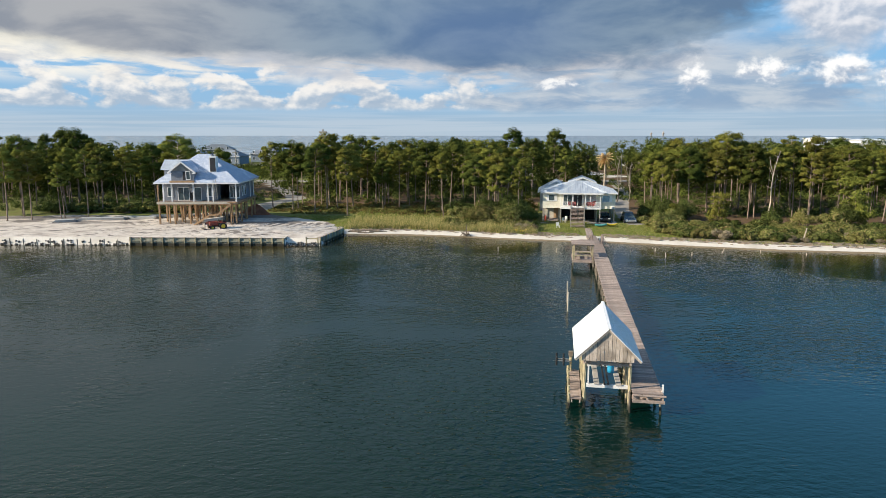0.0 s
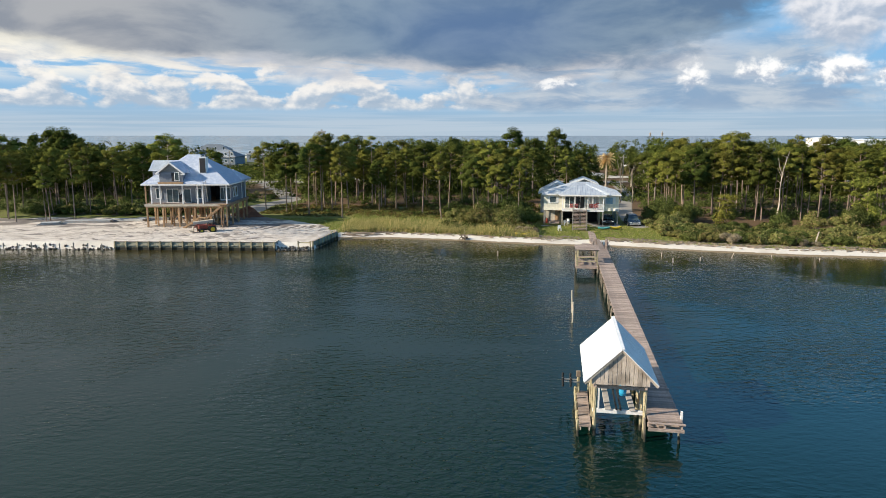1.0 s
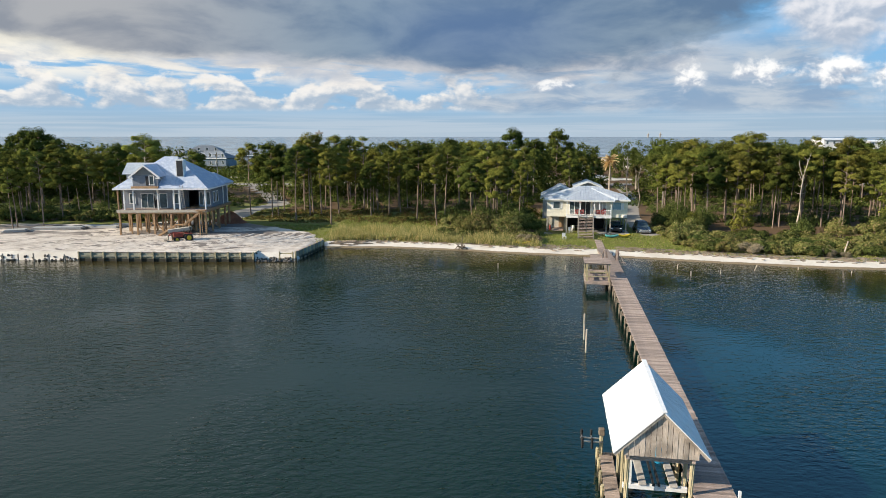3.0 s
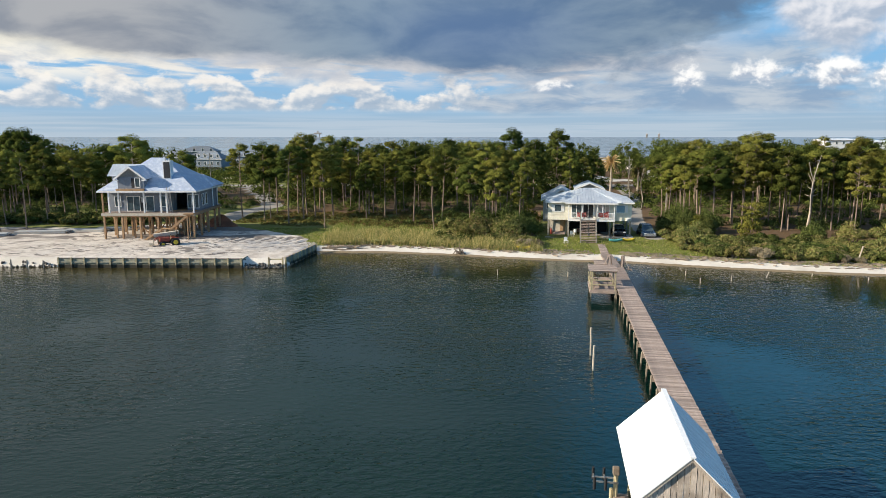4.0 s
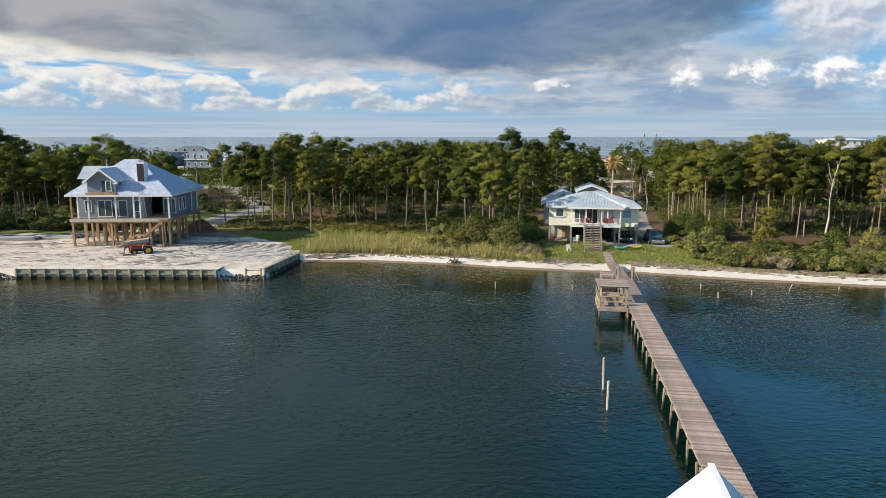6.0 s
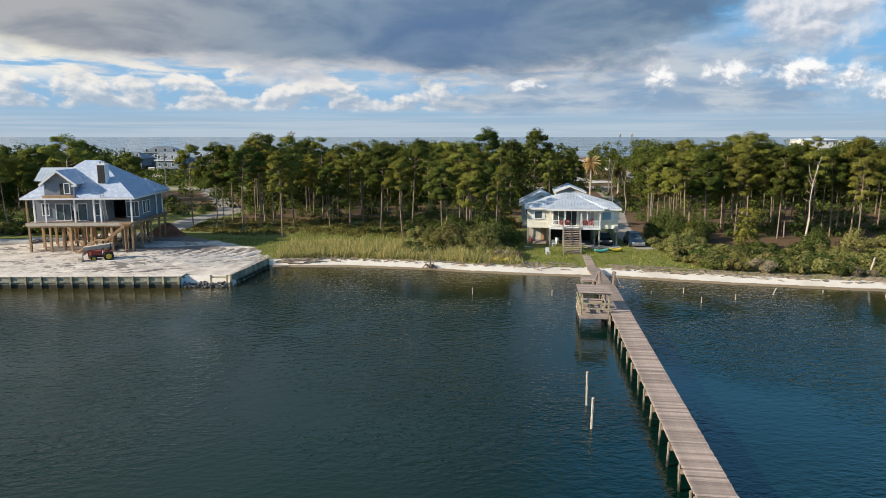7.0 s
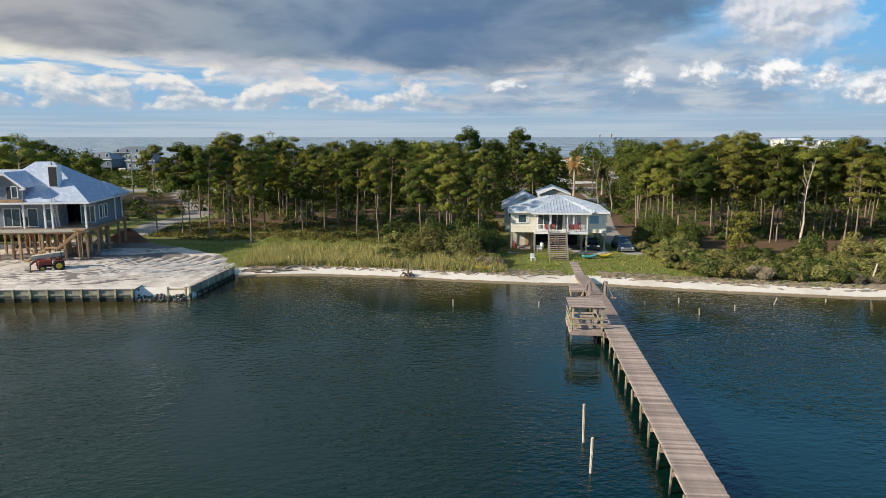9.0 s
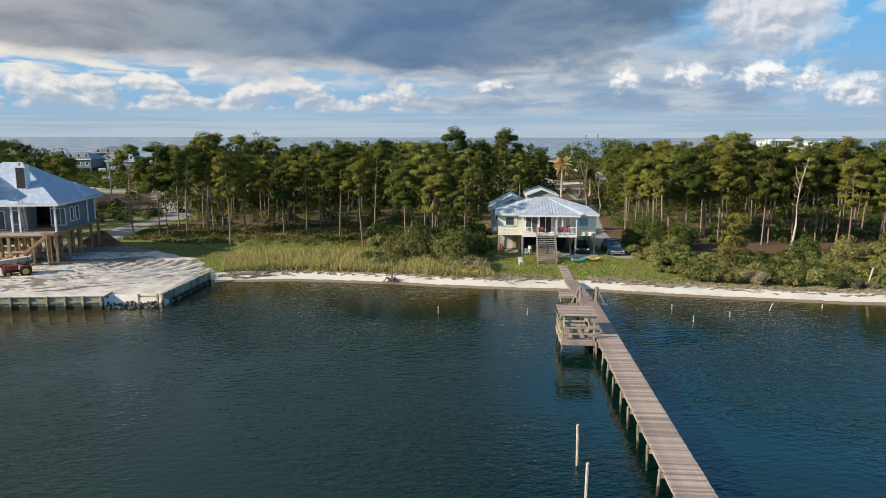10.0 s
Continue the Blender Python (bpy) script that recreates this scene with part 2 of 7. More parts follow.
GREY_POST = mat("grey post", (0.27, 0.25, 0.21), 0.9, var=0.3, scale=2.0, stretch=(4, 4, 0.4), bump=0.4, per=0.2)
for m in (WET_PILE, PILE_WOOD):
    wet_foot(m, 0.25, 0.35)
NEW_WOOD = mat("new timber", (0.39, 0.245, 0.13), 0.75, var=0.25, scale=2.0, stretch=(3, 3, 0.5), bump=0.2, per=0.22)
WALL_WOOD = mat("bulkhead boards", (0.30, 0.29, 0.22), 0.9, var=0.3, scale=1.6, stretch=(3, 3, 0.6), bump=0.4, second=(0.20, 0.20, 0.14), per=0.2)
wet_foot(WALL_WOOD, 0.30, 0.25)
WHITE_METAL = mat("white metal roofing", (0.82, 0.82, 0.80), 0.35, metal=0.0, var=0.05, scale=1.0, bump=0.03, per=0.03)
GALV = mat("galvanised roofing", (0.60, 0.64, 0.67), 0.34, metal=0.25, var=0.1, scale=1.0, bump=0.04, second=(0.50, 0.54, 0.58), per=0.06)
UNDERLAY = mat("roof underlay", (0.36, 0.42, 0.52), 0.7, var=0.12, scale=1.2, bump=0.1, second=(0.52, 0.56, 0.62), second_scale=1.4, per=0.06)
CREAM = mat("cream siding", (0.74, 0.70, 0.56), 0.7, var=0.08, scale=1.0, bump=0.08, per=0.05)
WHITE = mat("white paint", (0.78, 0.77, 0.74), 0.55, var=0.06, scale=2.0, bump=0.05, per=0.04)
WRAP = mat("grey blue siding", (0.20, 0.225, 0.26), 0.7, var=0.12, scale=1.0, bump=0.1, per=0.06)
BEIGE = mat("beige wall", (0.50, 0.45, 0.36), 0.8, var=0.12, scale=1.0, bump=0.1, per=0.06)
GREY_WALL = mat("grey siding", (0.42, 0.43, 0.42), 0.75, var=0.1, scale=1.0, bump=0.08, per=0.08)
CONCRETE = mat("concrete", (0.40, 0.37, 0.33), 0.9, var=0.15, scale=1.2, bump=0.15)
GLASS = mat("window glass", (0.06, 0.085, 0.09), 0.08, var=0.3, scale=0.5, bump=0.0, spec=0.8)
# near black: chimney face, and colour standing in for shade in openings
DARK = mat("near black", (0.03, 0.03, 0.032), 0.8, var=0.2, scale=1.0, bump=0.0)
CURTAIN = mat("pale curtain", (0.45, 0.44, 0.42), 0.9, var=0.2, scale=3, bump=0.1)
BLACK = mat("black rubber", (0.02, 0.02, 0.021), 0.85, var=0.3, scale=4)
RED = mat("red machine paint", (0.28, 0.05, 0.03), 0.45, var=0.2, scale=3, bump=0.05)
STEEL = mat("dull steel", (0.45, 0.45, 0.44), 0.45, metal=0.7, var=0.2, scale=3)
BLUE = mat("blue plastic", (0.03, 0.32, 0.55), 0.4, var=0.15, scale=3, bump=0.03)
TEAL = mat("teal plastic", (0.10, 0.36, 0.33), 0.45, var=0.15, scale=3, bump=0.03)
YELLOW = mat("yellow plastic", (0.60, 0.44, 0.03), 0.45, var=0.15, scale=3, bump=0.03)
CLOTH_RED = mat("red pink cloth", (0.42, 0.10, 0.09), 0.9, var=0.5, scale=3, bump=0.1, second=(0.6, 0.5, 0.48))
CAR_DARK = mat("dark car paint", (0.014, 0.016, 0.02), 0.25, var=0.2, scale=1, bump=0.0)
CAR_BLUE = mat("dark blue car paint", (0.014, 0.03, 0.06), 0.25, var=0.2, scale=1, bump=0.0)
LAMP_GLASS = mat("lamp glass", (0.6, 0.6, 0.58), 0.2, var=0.1, scale=2, bump=0.0)
ROCK = mat("grey rock", (0.12, 0.108, 0.095), 0.95, var=0.4, scale=2, bump=0.5, per=0.3)
DRIFT = mat("driftwood", (0.22, 0.175, 0.13), 0.95, var=0.35, scale=2, bump=0.4, stretch=(4, 4, 0.6), per=0.3)
BARK = mat("pine bark", (0.25, 0.185, 0.14), 0.95, var=0.4, scale=1.5, stretch=(3, 3, 0.8), bump=0.6, second=(0.17, 0.125, 0.10), per=0.2)
PALE_BARK = mat("bleached dead wood", (0.50, 0.42, 0.33), 0.9, var=0.25, scale=1.5, stretch=(3, 3, 0.5), bump=0.4, second=(0.36, 0.29, 0.22), per=0.1)
DIRT = mat("red dirt", (0.24, 0.095, 0.05), 0.95, var=0.3, scale=1.2, bump=0.5)
FAR_WALL = mat("far wall paint", (0.34, 0.37, 0.40), 0.8, var=0.1, scale=0.6, bump=0, per=0.15)
FAR_PINK = mat("far pink wall", (0.60, 0.42, 0.40), 0.8, var=0.1, scale=0.6, bump=0)
FAR_BLUE = mat("far blue wall", (0.17, 0.21, 0.25), 0.8, var=0.1, scale=0.6, bump=0, per=0.15)
FAR_ROOF = mat("far grey roof", (0.19, 0.22, 0.25), 0.8, var=0.15, scale=0.6, bump=0, per=0.2)
NEEDLE = leafmat("pine needles", (0.086, 0.098, 0.020), (0.232, 0.228, 0.048), through=0.12)
NEEDLE_DARK = leafmat("dark pine needles", (0.036, 0.050, 0.011), (0.112, 0.130, 0.030), through=0.10)
LEAF = leafmat("shrub leaves", (0.10, 0.112, 0.034), (0.28, 0.275, 0.09), (0.33, 0.25, 0.12), 0.14)
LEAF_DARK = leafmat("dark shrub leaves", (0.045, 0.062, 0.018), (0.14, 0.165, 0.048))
REED = leafmat("reed blades", (0.17, 0.19, 0.055), (0.38, 0.35, 0.13), (0.56, 0.42, 0.20), 0.5, 0.3)
LAWN = leafmat("grass blades", (0.12, 0.155, 0.03), (0.29, 0.32, 0.075), (0.42, 0.35, 0.15), 0.22, 0.3)
STRAW = leafmat("dry twigs", (0.19, 0.15, 0.10), (0.36, 0.30, 0.21))
COVER = leafmat("ground cover leaves", (0.10, 0.105, 0.03), (0.25, 0.235, 0.07), (0.23, 0.13, 0.06), 0.22, 0.2)
PALM_DRY = leafmat("dry palm fronds", (0.48, 0.30, 0.14), (0.80, 0.60, 0.34))


def ground_material():
    m = bpy.data.materials.new("island ground")
    m.use_nodes = True
    T = Tree(m.node_tree)
    b = m.node_tree.nodes["Principled BSDF"]
    co = T.node("ShaderNodeTexCoord").outputs["Object"]
    fine = T.noise(co, 5.0, 6.0, 0.65)
    mid = T.noise(co, 0.7, 5.0, 0.6, 0.4)
    broad = T.noise(co, 0.16, 3.0, 0.5)

    def share(name):
        n = T.node("ShaderNodeAttribute")
        n.attribute_name = name
        return T.step(T.add(n.outputs["Fac"], T.mul(T.sub(mid, 0.5), 0.7)), 0.38, 0.62)

    sand = T.mix(fine, (0.56, 0.51, 0.43), (0.78, 0.74, 0.66))
    sand = T.mix(T.step(broad, 0.45, 0.65, 0.0, 0.45), sand, (0.40, 0.35, 0.28))
    lot = T.mix(fine, (0.52, 0.46, 0.39), (0.78, 0.715, 0.635))
    lot = T.mix(T.step(mid, 0.42, 0.62, 0.0, 0.5), lot, (0.31, 0.25, 0.20))
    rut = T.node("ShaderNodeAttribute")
    rut.attribute_name = "lot_shade"
    # shade of ruts and lot end goes into the sand as a darker mix
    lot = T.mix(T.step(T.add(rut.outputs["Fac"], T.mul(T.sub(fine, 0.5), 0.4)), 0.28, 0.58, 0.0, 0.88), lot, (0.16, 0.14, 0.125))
    grass = T.mix(fine, (0.10, 0.12, 0.026), (0.23, 0.245, 0.062))
    grass = T.mix(T.step(mid, 0.45, 0.65, 0.0, 0.7), grass, (0.19, 0.155, 0.065))
    straw = T.mix(fine, (0.075, 0.05, 0.026), (0.19, 0.12, 0.065))
    road = T.mix(fine, (0.26, 0.24, 0.21), (0.38, 0.35, 0.31))
    wet = T.mix(fine, (0.20, 0.15, 0.09), (0.28, 0.22, 0.14))
    c = T.mix(share("straw"), grass, straw)
    c = T.mix(share("sand"), c, sand)
    c = T.mix(share("lot"), c, lot)
    c = T.mix(share("road"), c, road)
    c = T.mix(share("wet"), c, wet)
    T.link(c, b.inputs["Base Color"])
    b.inputs["Roughness"].default_value = 0.95
    b.inputs["Specular IOR Level"].default_value = 0.2
    bp = T.node("ShaderNodeBump")
    bp.inputs["Strength"].default_value = 0.6
    bp.inputs["Distance"].default_value = 0.12
    T.link(T.add(mid, T.mul(fine, 0.4)), bp.inputs["Height"])
    T.link(bp.outputs[0], b.inputs["Normal"])
    return m


def water_material():
    m = bpy.data.materials.new("bay water")
    m.use_nodes = True
    T = Tree(m.node_tree)
    b = m.node_tree.nodes["Principled BSDF"]
    co = T.node("ShaderNodeTexCoord").outputs["Object"]
    n = T.node("ShaderNodeAttribute")
    n.attribute_name = "shallow"
    patch = T.noise(co, 0.035, 3.0, 0.5, 0.3)
    deep = T.mix(T.step(patch, 0.35, 0.65), (0.0010, 0.0140, 0.0108), (0.0016, 0.0175, 0.0138))
    c = T.mix(T.step(n.outputs["Fac"], 0.0, 1.0), deep, (0.046, 0.038, 0.012))
    T.link(c, b.inputs["Base Color"])
    open_sea = T.node("ShaderNodeAttribute")
    open_sea.attribute_name = "open_sea"
    wind = T.step(T.noise(co, 0.045, 2.0, 0.5, 0.5), 0.36, 0.64)
    T.link(T.math("MULTIPLY_ADD", wind, 0.08, 0.08), b.inputs["Roughness"])
    b.inputs["IOR"].default_value = 1.33
    b.inputs["Specular IOR Level"].default_value = 0.68

    def waves(angle, sx, sy, scale, detail):
        mp = T.node("ShaderNodeMapping")
        T.link(co, mp.inputs[0])
        mp.inputs["Rotation"].default_value = (0, 0, radians(angle))
        mp.inputs["Scale"].default_value = (sx, sy, 1)
        return T.noise(mp.outputs[0], scale, detail, 0.55, 0.35)

    calm = T.math("MULTIPLY_ADD", wind, 0.95, 0.2)
    fine = waves(-38, 1.0, 1.9, 1.35, 2.0)
    small = waves(27, 0.45, 1.5, 0.9, 2.0)
    long = waves(24, 0.35, 1.3, 0.30, 2.0)
    h = T.mul(T.add(T.add(T.mul(fine, 0.10), T.mul(small, 0.034)), T.mul(long, 0.040)), T.mul(calm, T.math("MULTIPLY_ADD", T.math("MAXIMUM", open_sea.outputs["Fac"], T.mul(n.outputs["Fac"], 0.6)), -0.8, 1.0)))
    bp = T.node("ShaderNodeBump")
    bp.inputs["Strength"].default_value = 1.0
    bp.inputs["Distance"].default_value = 1.0
    T.link(h, bp.inputs["Height"])
    T.link(bp.outputs[0], b.inputs["Normal"])
    return m


GROUND = ground_material()
WATER = water_material()


# ---- building helpers ----
def part(name, bm, material, parent=None, label="", smooth=False):
    me = bpy.data.meshes.new(name)
    bm.to_mesh(me)
    bm.free()
    me.materials.append(material)
    if smooth:
        me.polygons.foreach_set("use_smooth", [True] * len(me.polygons))
    ob = new(name, me)
    if parent is not None:
        ob.parent = parent
    if label:
        ob["label"] = label
    return ob


def mesh_part(name, verts, faces, material, parent=None, label="", smooth=False):
    me = bpy.data.meshes.new(name)
    me.from_pydata(verts, [], faces)
    me.materials.append(material)
    if smooth:
        me.polygons.foreach_set("use_smooth", [True] * len(me.polygons))
    ob = new(name, me)
    if parent is not None:
        ob.parent = parent
    if label:
        ob["label"] = label
    return ob


def thing(name, label, category, m=Matrix(), group="", kind=""):
    ob = new(name)
    ob.empty_display_size = 0.2
    ob.matrix_basis = m
    return tagged(ob, label, category, group, kind)


def box(bm, x0, x1, y0, y1, z0, z1, bevel=0.0):
    made = bmesh.ops.create_cube(bm, size=1.0, matrix=Matrix.Translation(((x0 + x1) / 2, (y0 + y1) / 2, (z0 + z1) / 2)) @ Matrix.Diagonal((x1 - x0, y1 - y0, z1 - z0, 1)))
    if bevel:
        edges = list({e for v in made["verts"] for e in v.link_edges})
        bmesh.ops.bevel(bm, geom=edges, offset=bevel, segments=1, affect="EDGES")
    return bm


def boxes(*specs, bevel=0.0):
    bm = bmesh.new()
    for s in specs:
        box(bm, *s, bevel=bevel)
    return bm


def bar(bm, a, b, w, h=None, turn=0.0):
    """A squared timber from a to b, w wide and h high."""
    a, b = Vector(a), Vector(b)
    d = b - a
    q = d.to_track_quat("Z", "Y")
    m = Matrix.Translation((a + b) / 2) @ q.to_matrix().to_4x4() @ pose(0, 0, 0, 0, 0, turn) @ Matrix.Diagonal((w, h or w, d.length, 1))
    bmesh.ops.create_cube(bm, size=1.0, matrix=m)
    return bm


def bars(*specs):
    bm = bmesh.new()
    for s in specs:
        bar(bm, *s)
    return bm


def tube(bm, points, radii, n=8, cap=True):
    """A round limb through points, tapering by radii."""
    rings = []
    pts = [Vector(p) for p in points]
    for k, p in enumerate(pts):
        d = (pts[min(k + 1, len(pts) - 1)] - pts[max(k - 1, 0)]).normalized()
        q = d.to_track_quat("Z", "Y")
        rings.append([bm.verts.new(p + q @ Vector((math.cos(a) * radii[k], math.sin(a) * radii[k], 0))) for a in (2 * math.pi * j / n for j in range(n))])
    for r, s in zip(rings, rings[1:]):
        for j in range(n):
            bm.faces.new((r[j], r[(j + 1) % n], s[(j + 1) % n], s[j]))
    if cap:
        bm.faces.new(rings[-1])
        bm.faces.new(rings[0][::-1])
    return bm


def slab(bm, corners, thick):
    """A flat panel of that thickness, its top through the corners."""
    pts = [Vector(c) for c in corners]
    nrm = (pts[1] - pts[0]).cross(pts[2] - pts[0]).normalized()
    if nrm.z < 0:
        nrm = -nrm
        pts = pts[::-1]
    top = [bm.verts.new(p) for p in pts]
    low = [bm.verts.new(p - nrm * thick) for p in pts]
    bm.faces.new(top)
    bm.faces.new(low[::-1])
    for k in range(len(pts)):
        j = (k + 1) % len(pts)
        bm.faces.new((top[k], low[k], low[j], top[j]))
    return bm


def lathe(bm, profile, n=12):
    """A turned body about z from (radius, height) pairs."""
    return tube(bm, [(0, 0, z) for _, z in profile], [r for r, _ in profile], n)


# ---- ground and water ----
SHORE_X = (-400, -70, -19.2, -18.8, -17.4, -8.6, 1.8, 7, 13.5, 18.4, 23.9, 29.4, 34.7, 40, 45.3, 57, 90, 400)
SHORE_Y = (92, 93.4, 93.6, 94.2, 104.2, 104.4, 102.4, 100.7, 99.2, 98.3, 97.4, 95.5, 93.9, 92.6, 91.2, 89.6, 86, 70)


def smooth01(v, lo, hi):
    t = np.clip((v - lo) / (hi - lo), 0, 1)
    return t * t * (3 - 2 * t)


def wavy(x, y, size, seed):
    """Soft value noise from summed sines, for whole arrays at once."""
    r = np.random.RandomState(seed)
    out = 0
    for k in range(7):
        a, f, p = r.uniform(0, 2 * math.pi), r.uniform(0.6, 1.7) / size, r.uniform(0, 6.28)
        out = out + np.sin((x * math.cos(a) + y * math.sin(a)) * f * 2 * math.pi + p)
    return out / 7


def ridge_noise(x, y):
    """Old wheel ruts bending round the lot."""
    r = np.hypot(x + 38, (y - 114) * 1.15)
    s = np.sin(r * 2 * math.pi / 1.55 + 3.2 * wavy(x, y, 9, 5) + 1.5 * wavy(x, y, 3.0, 6) + 0.7 * wavy(x, y, 1.1, 7))
    return np.sign(s) * np.abs(s) ** 0.6 * smooth01(r, 4, 7) * smooth01(24 - r, 0, 3)


def lot_share(x, y):
    """1 on the bare sand lot of the unfinished house."""
    right = np.interp(y, (94, 104, 107, 115, 124, 132), (-18.6, -17.3, -17.8, -21.7, -32.6, -42))
    far = np.interp(x, (-90, -55, -46, -40), (123, 125, 130, 131))
    return smooth01(right - x + 0.9 * wavy(x, y, 6, 11), -0.6, 1.0) * smooth01(far + 2 * wavy(x, y, 14, 3) - y, -1, 2.5)


def ground_height(x, y):
    ys = np.interp(x, SHORE_X, SHORE_Y)
    d = y - ys
    beach = np.where(d < 0, np.maximum(d * 0.10, -3.0), np.minimum(d * 0.20, 0.5) + np.clip(d - 2.5, 0, 14) * 0.022)
    walled = smooth01(-18.6 - x, -0.2, 0.5)
    wall = np.where(d < 0.1, -1.2, 0.98 - smooth01(d, 3, 18) * 0.38)
    rocks = smooth01(-45.8 - x, 0, 0.5) + smooth01(x + 23.9, 0, 0.3) * smooth01(-18.9 - x, 0, 0.3)
    slope = np.minimum(-0.35 + np.clip(d, -4, 4) * 0.95, 0.95 - smooth01(d, 3, 18) * 0.35)
    wall = wall * (1 - np.clip(rocks, 0, 1)) + slope * np.clip(rocks, 0, 1)
    h = beach * (1 - walled) + wall * walled
    lot = lot_share(x, y) * smooth01(d, 0.5, 2.0)
    rut = ridge_noise(x, y) * smooth01(x, -42, -36) * smooth01(115 - y, 0, 4) * np.clip(0.75 + 0.7 * wavy(x, y, 5, 23), 0.1, 1.5)
    rough = 0.05 * wavy(x, y, 3.2, 21) + 0.045 * wavy(x, y, 1.3, 22) + 0.05 * np.abs(wavy(x + 3 * wavy(x, y, 9, 26), y, 2.6, 25)) * 2
    left = smooth01(-36 - x, -2, 4)
    track = np.abs(np.sin((y + 0.18 * x + 2.2 * wavy(x, y, 11, 27)) * 2 * math.pi / 1.9)) ** 3 * np.clip(wavy(x, y, 6, 28) + 0.3, 0, 1)
    h = h + lot * (0.5 * rough * (1 + left) + 0.15 * rut + 0.05 * wavy(x, y, 0.9, 24) - 0.10 * track * left)
    h = h + 0.10 * wavy(x, y, 17, 9) * smooth01(d, 4, 12) * (1 - lot)
    h = h + (1.6 * smooth01(wavy(x, y, 60, 14), 0.0, 0.6)) * smooth01(y, 230, 300) * smooth01(y, 500, 420)
    return np.where(y > 470, h - (y - 470) * 0.05, h)


def lot_shade_share(x, y):
    """Shade painted into the wheel ruts, tracks and far end of the lot."""
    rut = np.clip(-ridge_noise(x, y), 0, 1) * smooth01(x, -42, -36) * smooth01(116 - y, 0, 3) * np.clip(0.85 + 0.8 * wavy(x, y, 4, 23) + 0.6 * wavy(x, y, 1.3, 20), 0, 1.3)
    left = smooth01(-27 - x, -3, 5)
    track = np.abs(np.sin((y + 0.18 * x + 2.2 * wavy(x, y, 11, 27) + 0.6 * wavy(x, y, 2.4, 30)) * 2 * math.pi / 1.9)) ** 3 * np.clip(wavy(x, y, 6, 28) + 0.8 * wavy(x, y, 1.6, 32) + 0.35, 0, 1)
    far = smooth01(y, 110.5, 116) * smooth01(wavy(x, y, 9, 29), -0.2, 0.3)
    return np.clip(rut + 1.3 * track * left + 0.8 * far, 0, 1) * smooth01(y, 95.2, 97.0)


def path_distance(x, y, pts):
    best = np.full(np.shape(x), 1e9)
    for (ax, ay), (bx, by) in zip(pts, pts[1:]):
        t = np.clip(((x - ax) * (bx - ax) + (y - ay) * (by - ay)) / ((bx - ax) ** 2 + (by - ay) ** 2), 0, 1)
        best = np.minimum(best, np.hypot(x - ax - t * (bx - ax), y - ay - t * (by - ay)))
    return best


DRIVE_LEFT = ((-40, 134), (-41, 145), (-38, 158), (-48, 185), (-62, 216))
DRIVE_RIGHT = ((30.4, 113), (31, 122), (33, 135), (38, 155), (43, 175), (49, 216))
ROAD = ((-400, 224), (-60, 218), (60, 217), (400, 230))


def build_ground():
    xs = np.concatenate([np.linspace(-4500, -300, 15), np.arange(-290, -90, 12), np.arange(-88, -56, 1.6), np.arange(-56, -16, 0.3), np.arange(-16, 64, 0.8),
                         np.arange(64, 92, 2), np.arange(95, 300, 12), np.linspace(310, 4500, 15)])
    ys = np.concatenate([np.linspace(-900, 60, 8), np.arange(70, 88, 3), np.arange(88, 128, 0.32), np.arange(128, 180, 1.3), np.arange(182, 480, 7), np.linspace(490, 4800, 14)])
    X, Y = np.meshgrid(xs, ys)
    Z = ground_height(X, Y)
    nx, ny = len(xs), len(ys)
    idx = np.arange(nx * ny).reshape(ny, nx)
    faces = np.stack([idx[:-1, :-1], idx[:-1, 1:], idx[1:, 1:], idx[1:, :-1]], -1).reshape(-1, 4)
    ob = mesh_part("ground", np.stack([X, Y, Z], -1).reshape(-1, 3).tolist(), faces.tolist(), GROUND, smooth=True)
    tagged(ob, "low sandy island with pale beach, grass and pine litter", "ground", kind="structure")
    d = Y - np.interp(X, SHORE_X, SHORE_Y)
    sand = np.maximum(lot_share(X, Y), smooth01(3.4 + 0.8 * wavy(X, Y, 5, 31) - d, -0.6, 0.8))
    far_sand = smooth01(wavy(X, Y, 40, 33), 0.05, 0.3) * smooth01(Y, 200, 235)
    straw = smooth01(Y, 119, 131) * smooth01(215 - Y, 0, 10) * (1 - smooth01(np.abs(X - 24), 15, 9) * smooth01(150 - Y, -5, 10))
    straw = np.where(X > 33, np.maximum(straw, smooth01(Y, 109.5, 114)), straw)
    straw = np.where(X < -34, straw * smooth01(Y, 150, 165) * 0.8, straw)
    straw = straw * np.where((X > -36) & (X < 12), smooth01(Y, 131, 150) * 0.9, 1)
    road = np.maximum(smooth01(2.3 - path_distance(X, Y, DRIVE_LEFT), -0.8, 0.8), smooth01(1.5 - path_distance(X, Y, DRIVE_RIGHT), -0.6, 0.6))
    road = np.maximum(road, smooth01(5.0 - path_distance(X, Y, ROAD), -1, 1))
    wet = smooth01(1.0 - d, 0, 0.7) * (X > -18.6)
    for name, v in (("sand", np.maximum(sand, far_sand)), ("straw", straw), ("road", road), ("wet", wet), ("lot_shade", lot_shade_share(X, Y)), ("lot", lot_share(X, Y) * smooth01(d, 0.3, 3.0))):
        ob.data.attributes.new(name, "FLOAT", "POINT").data.foreach_set("value", v.ravel().astype(np.float32))


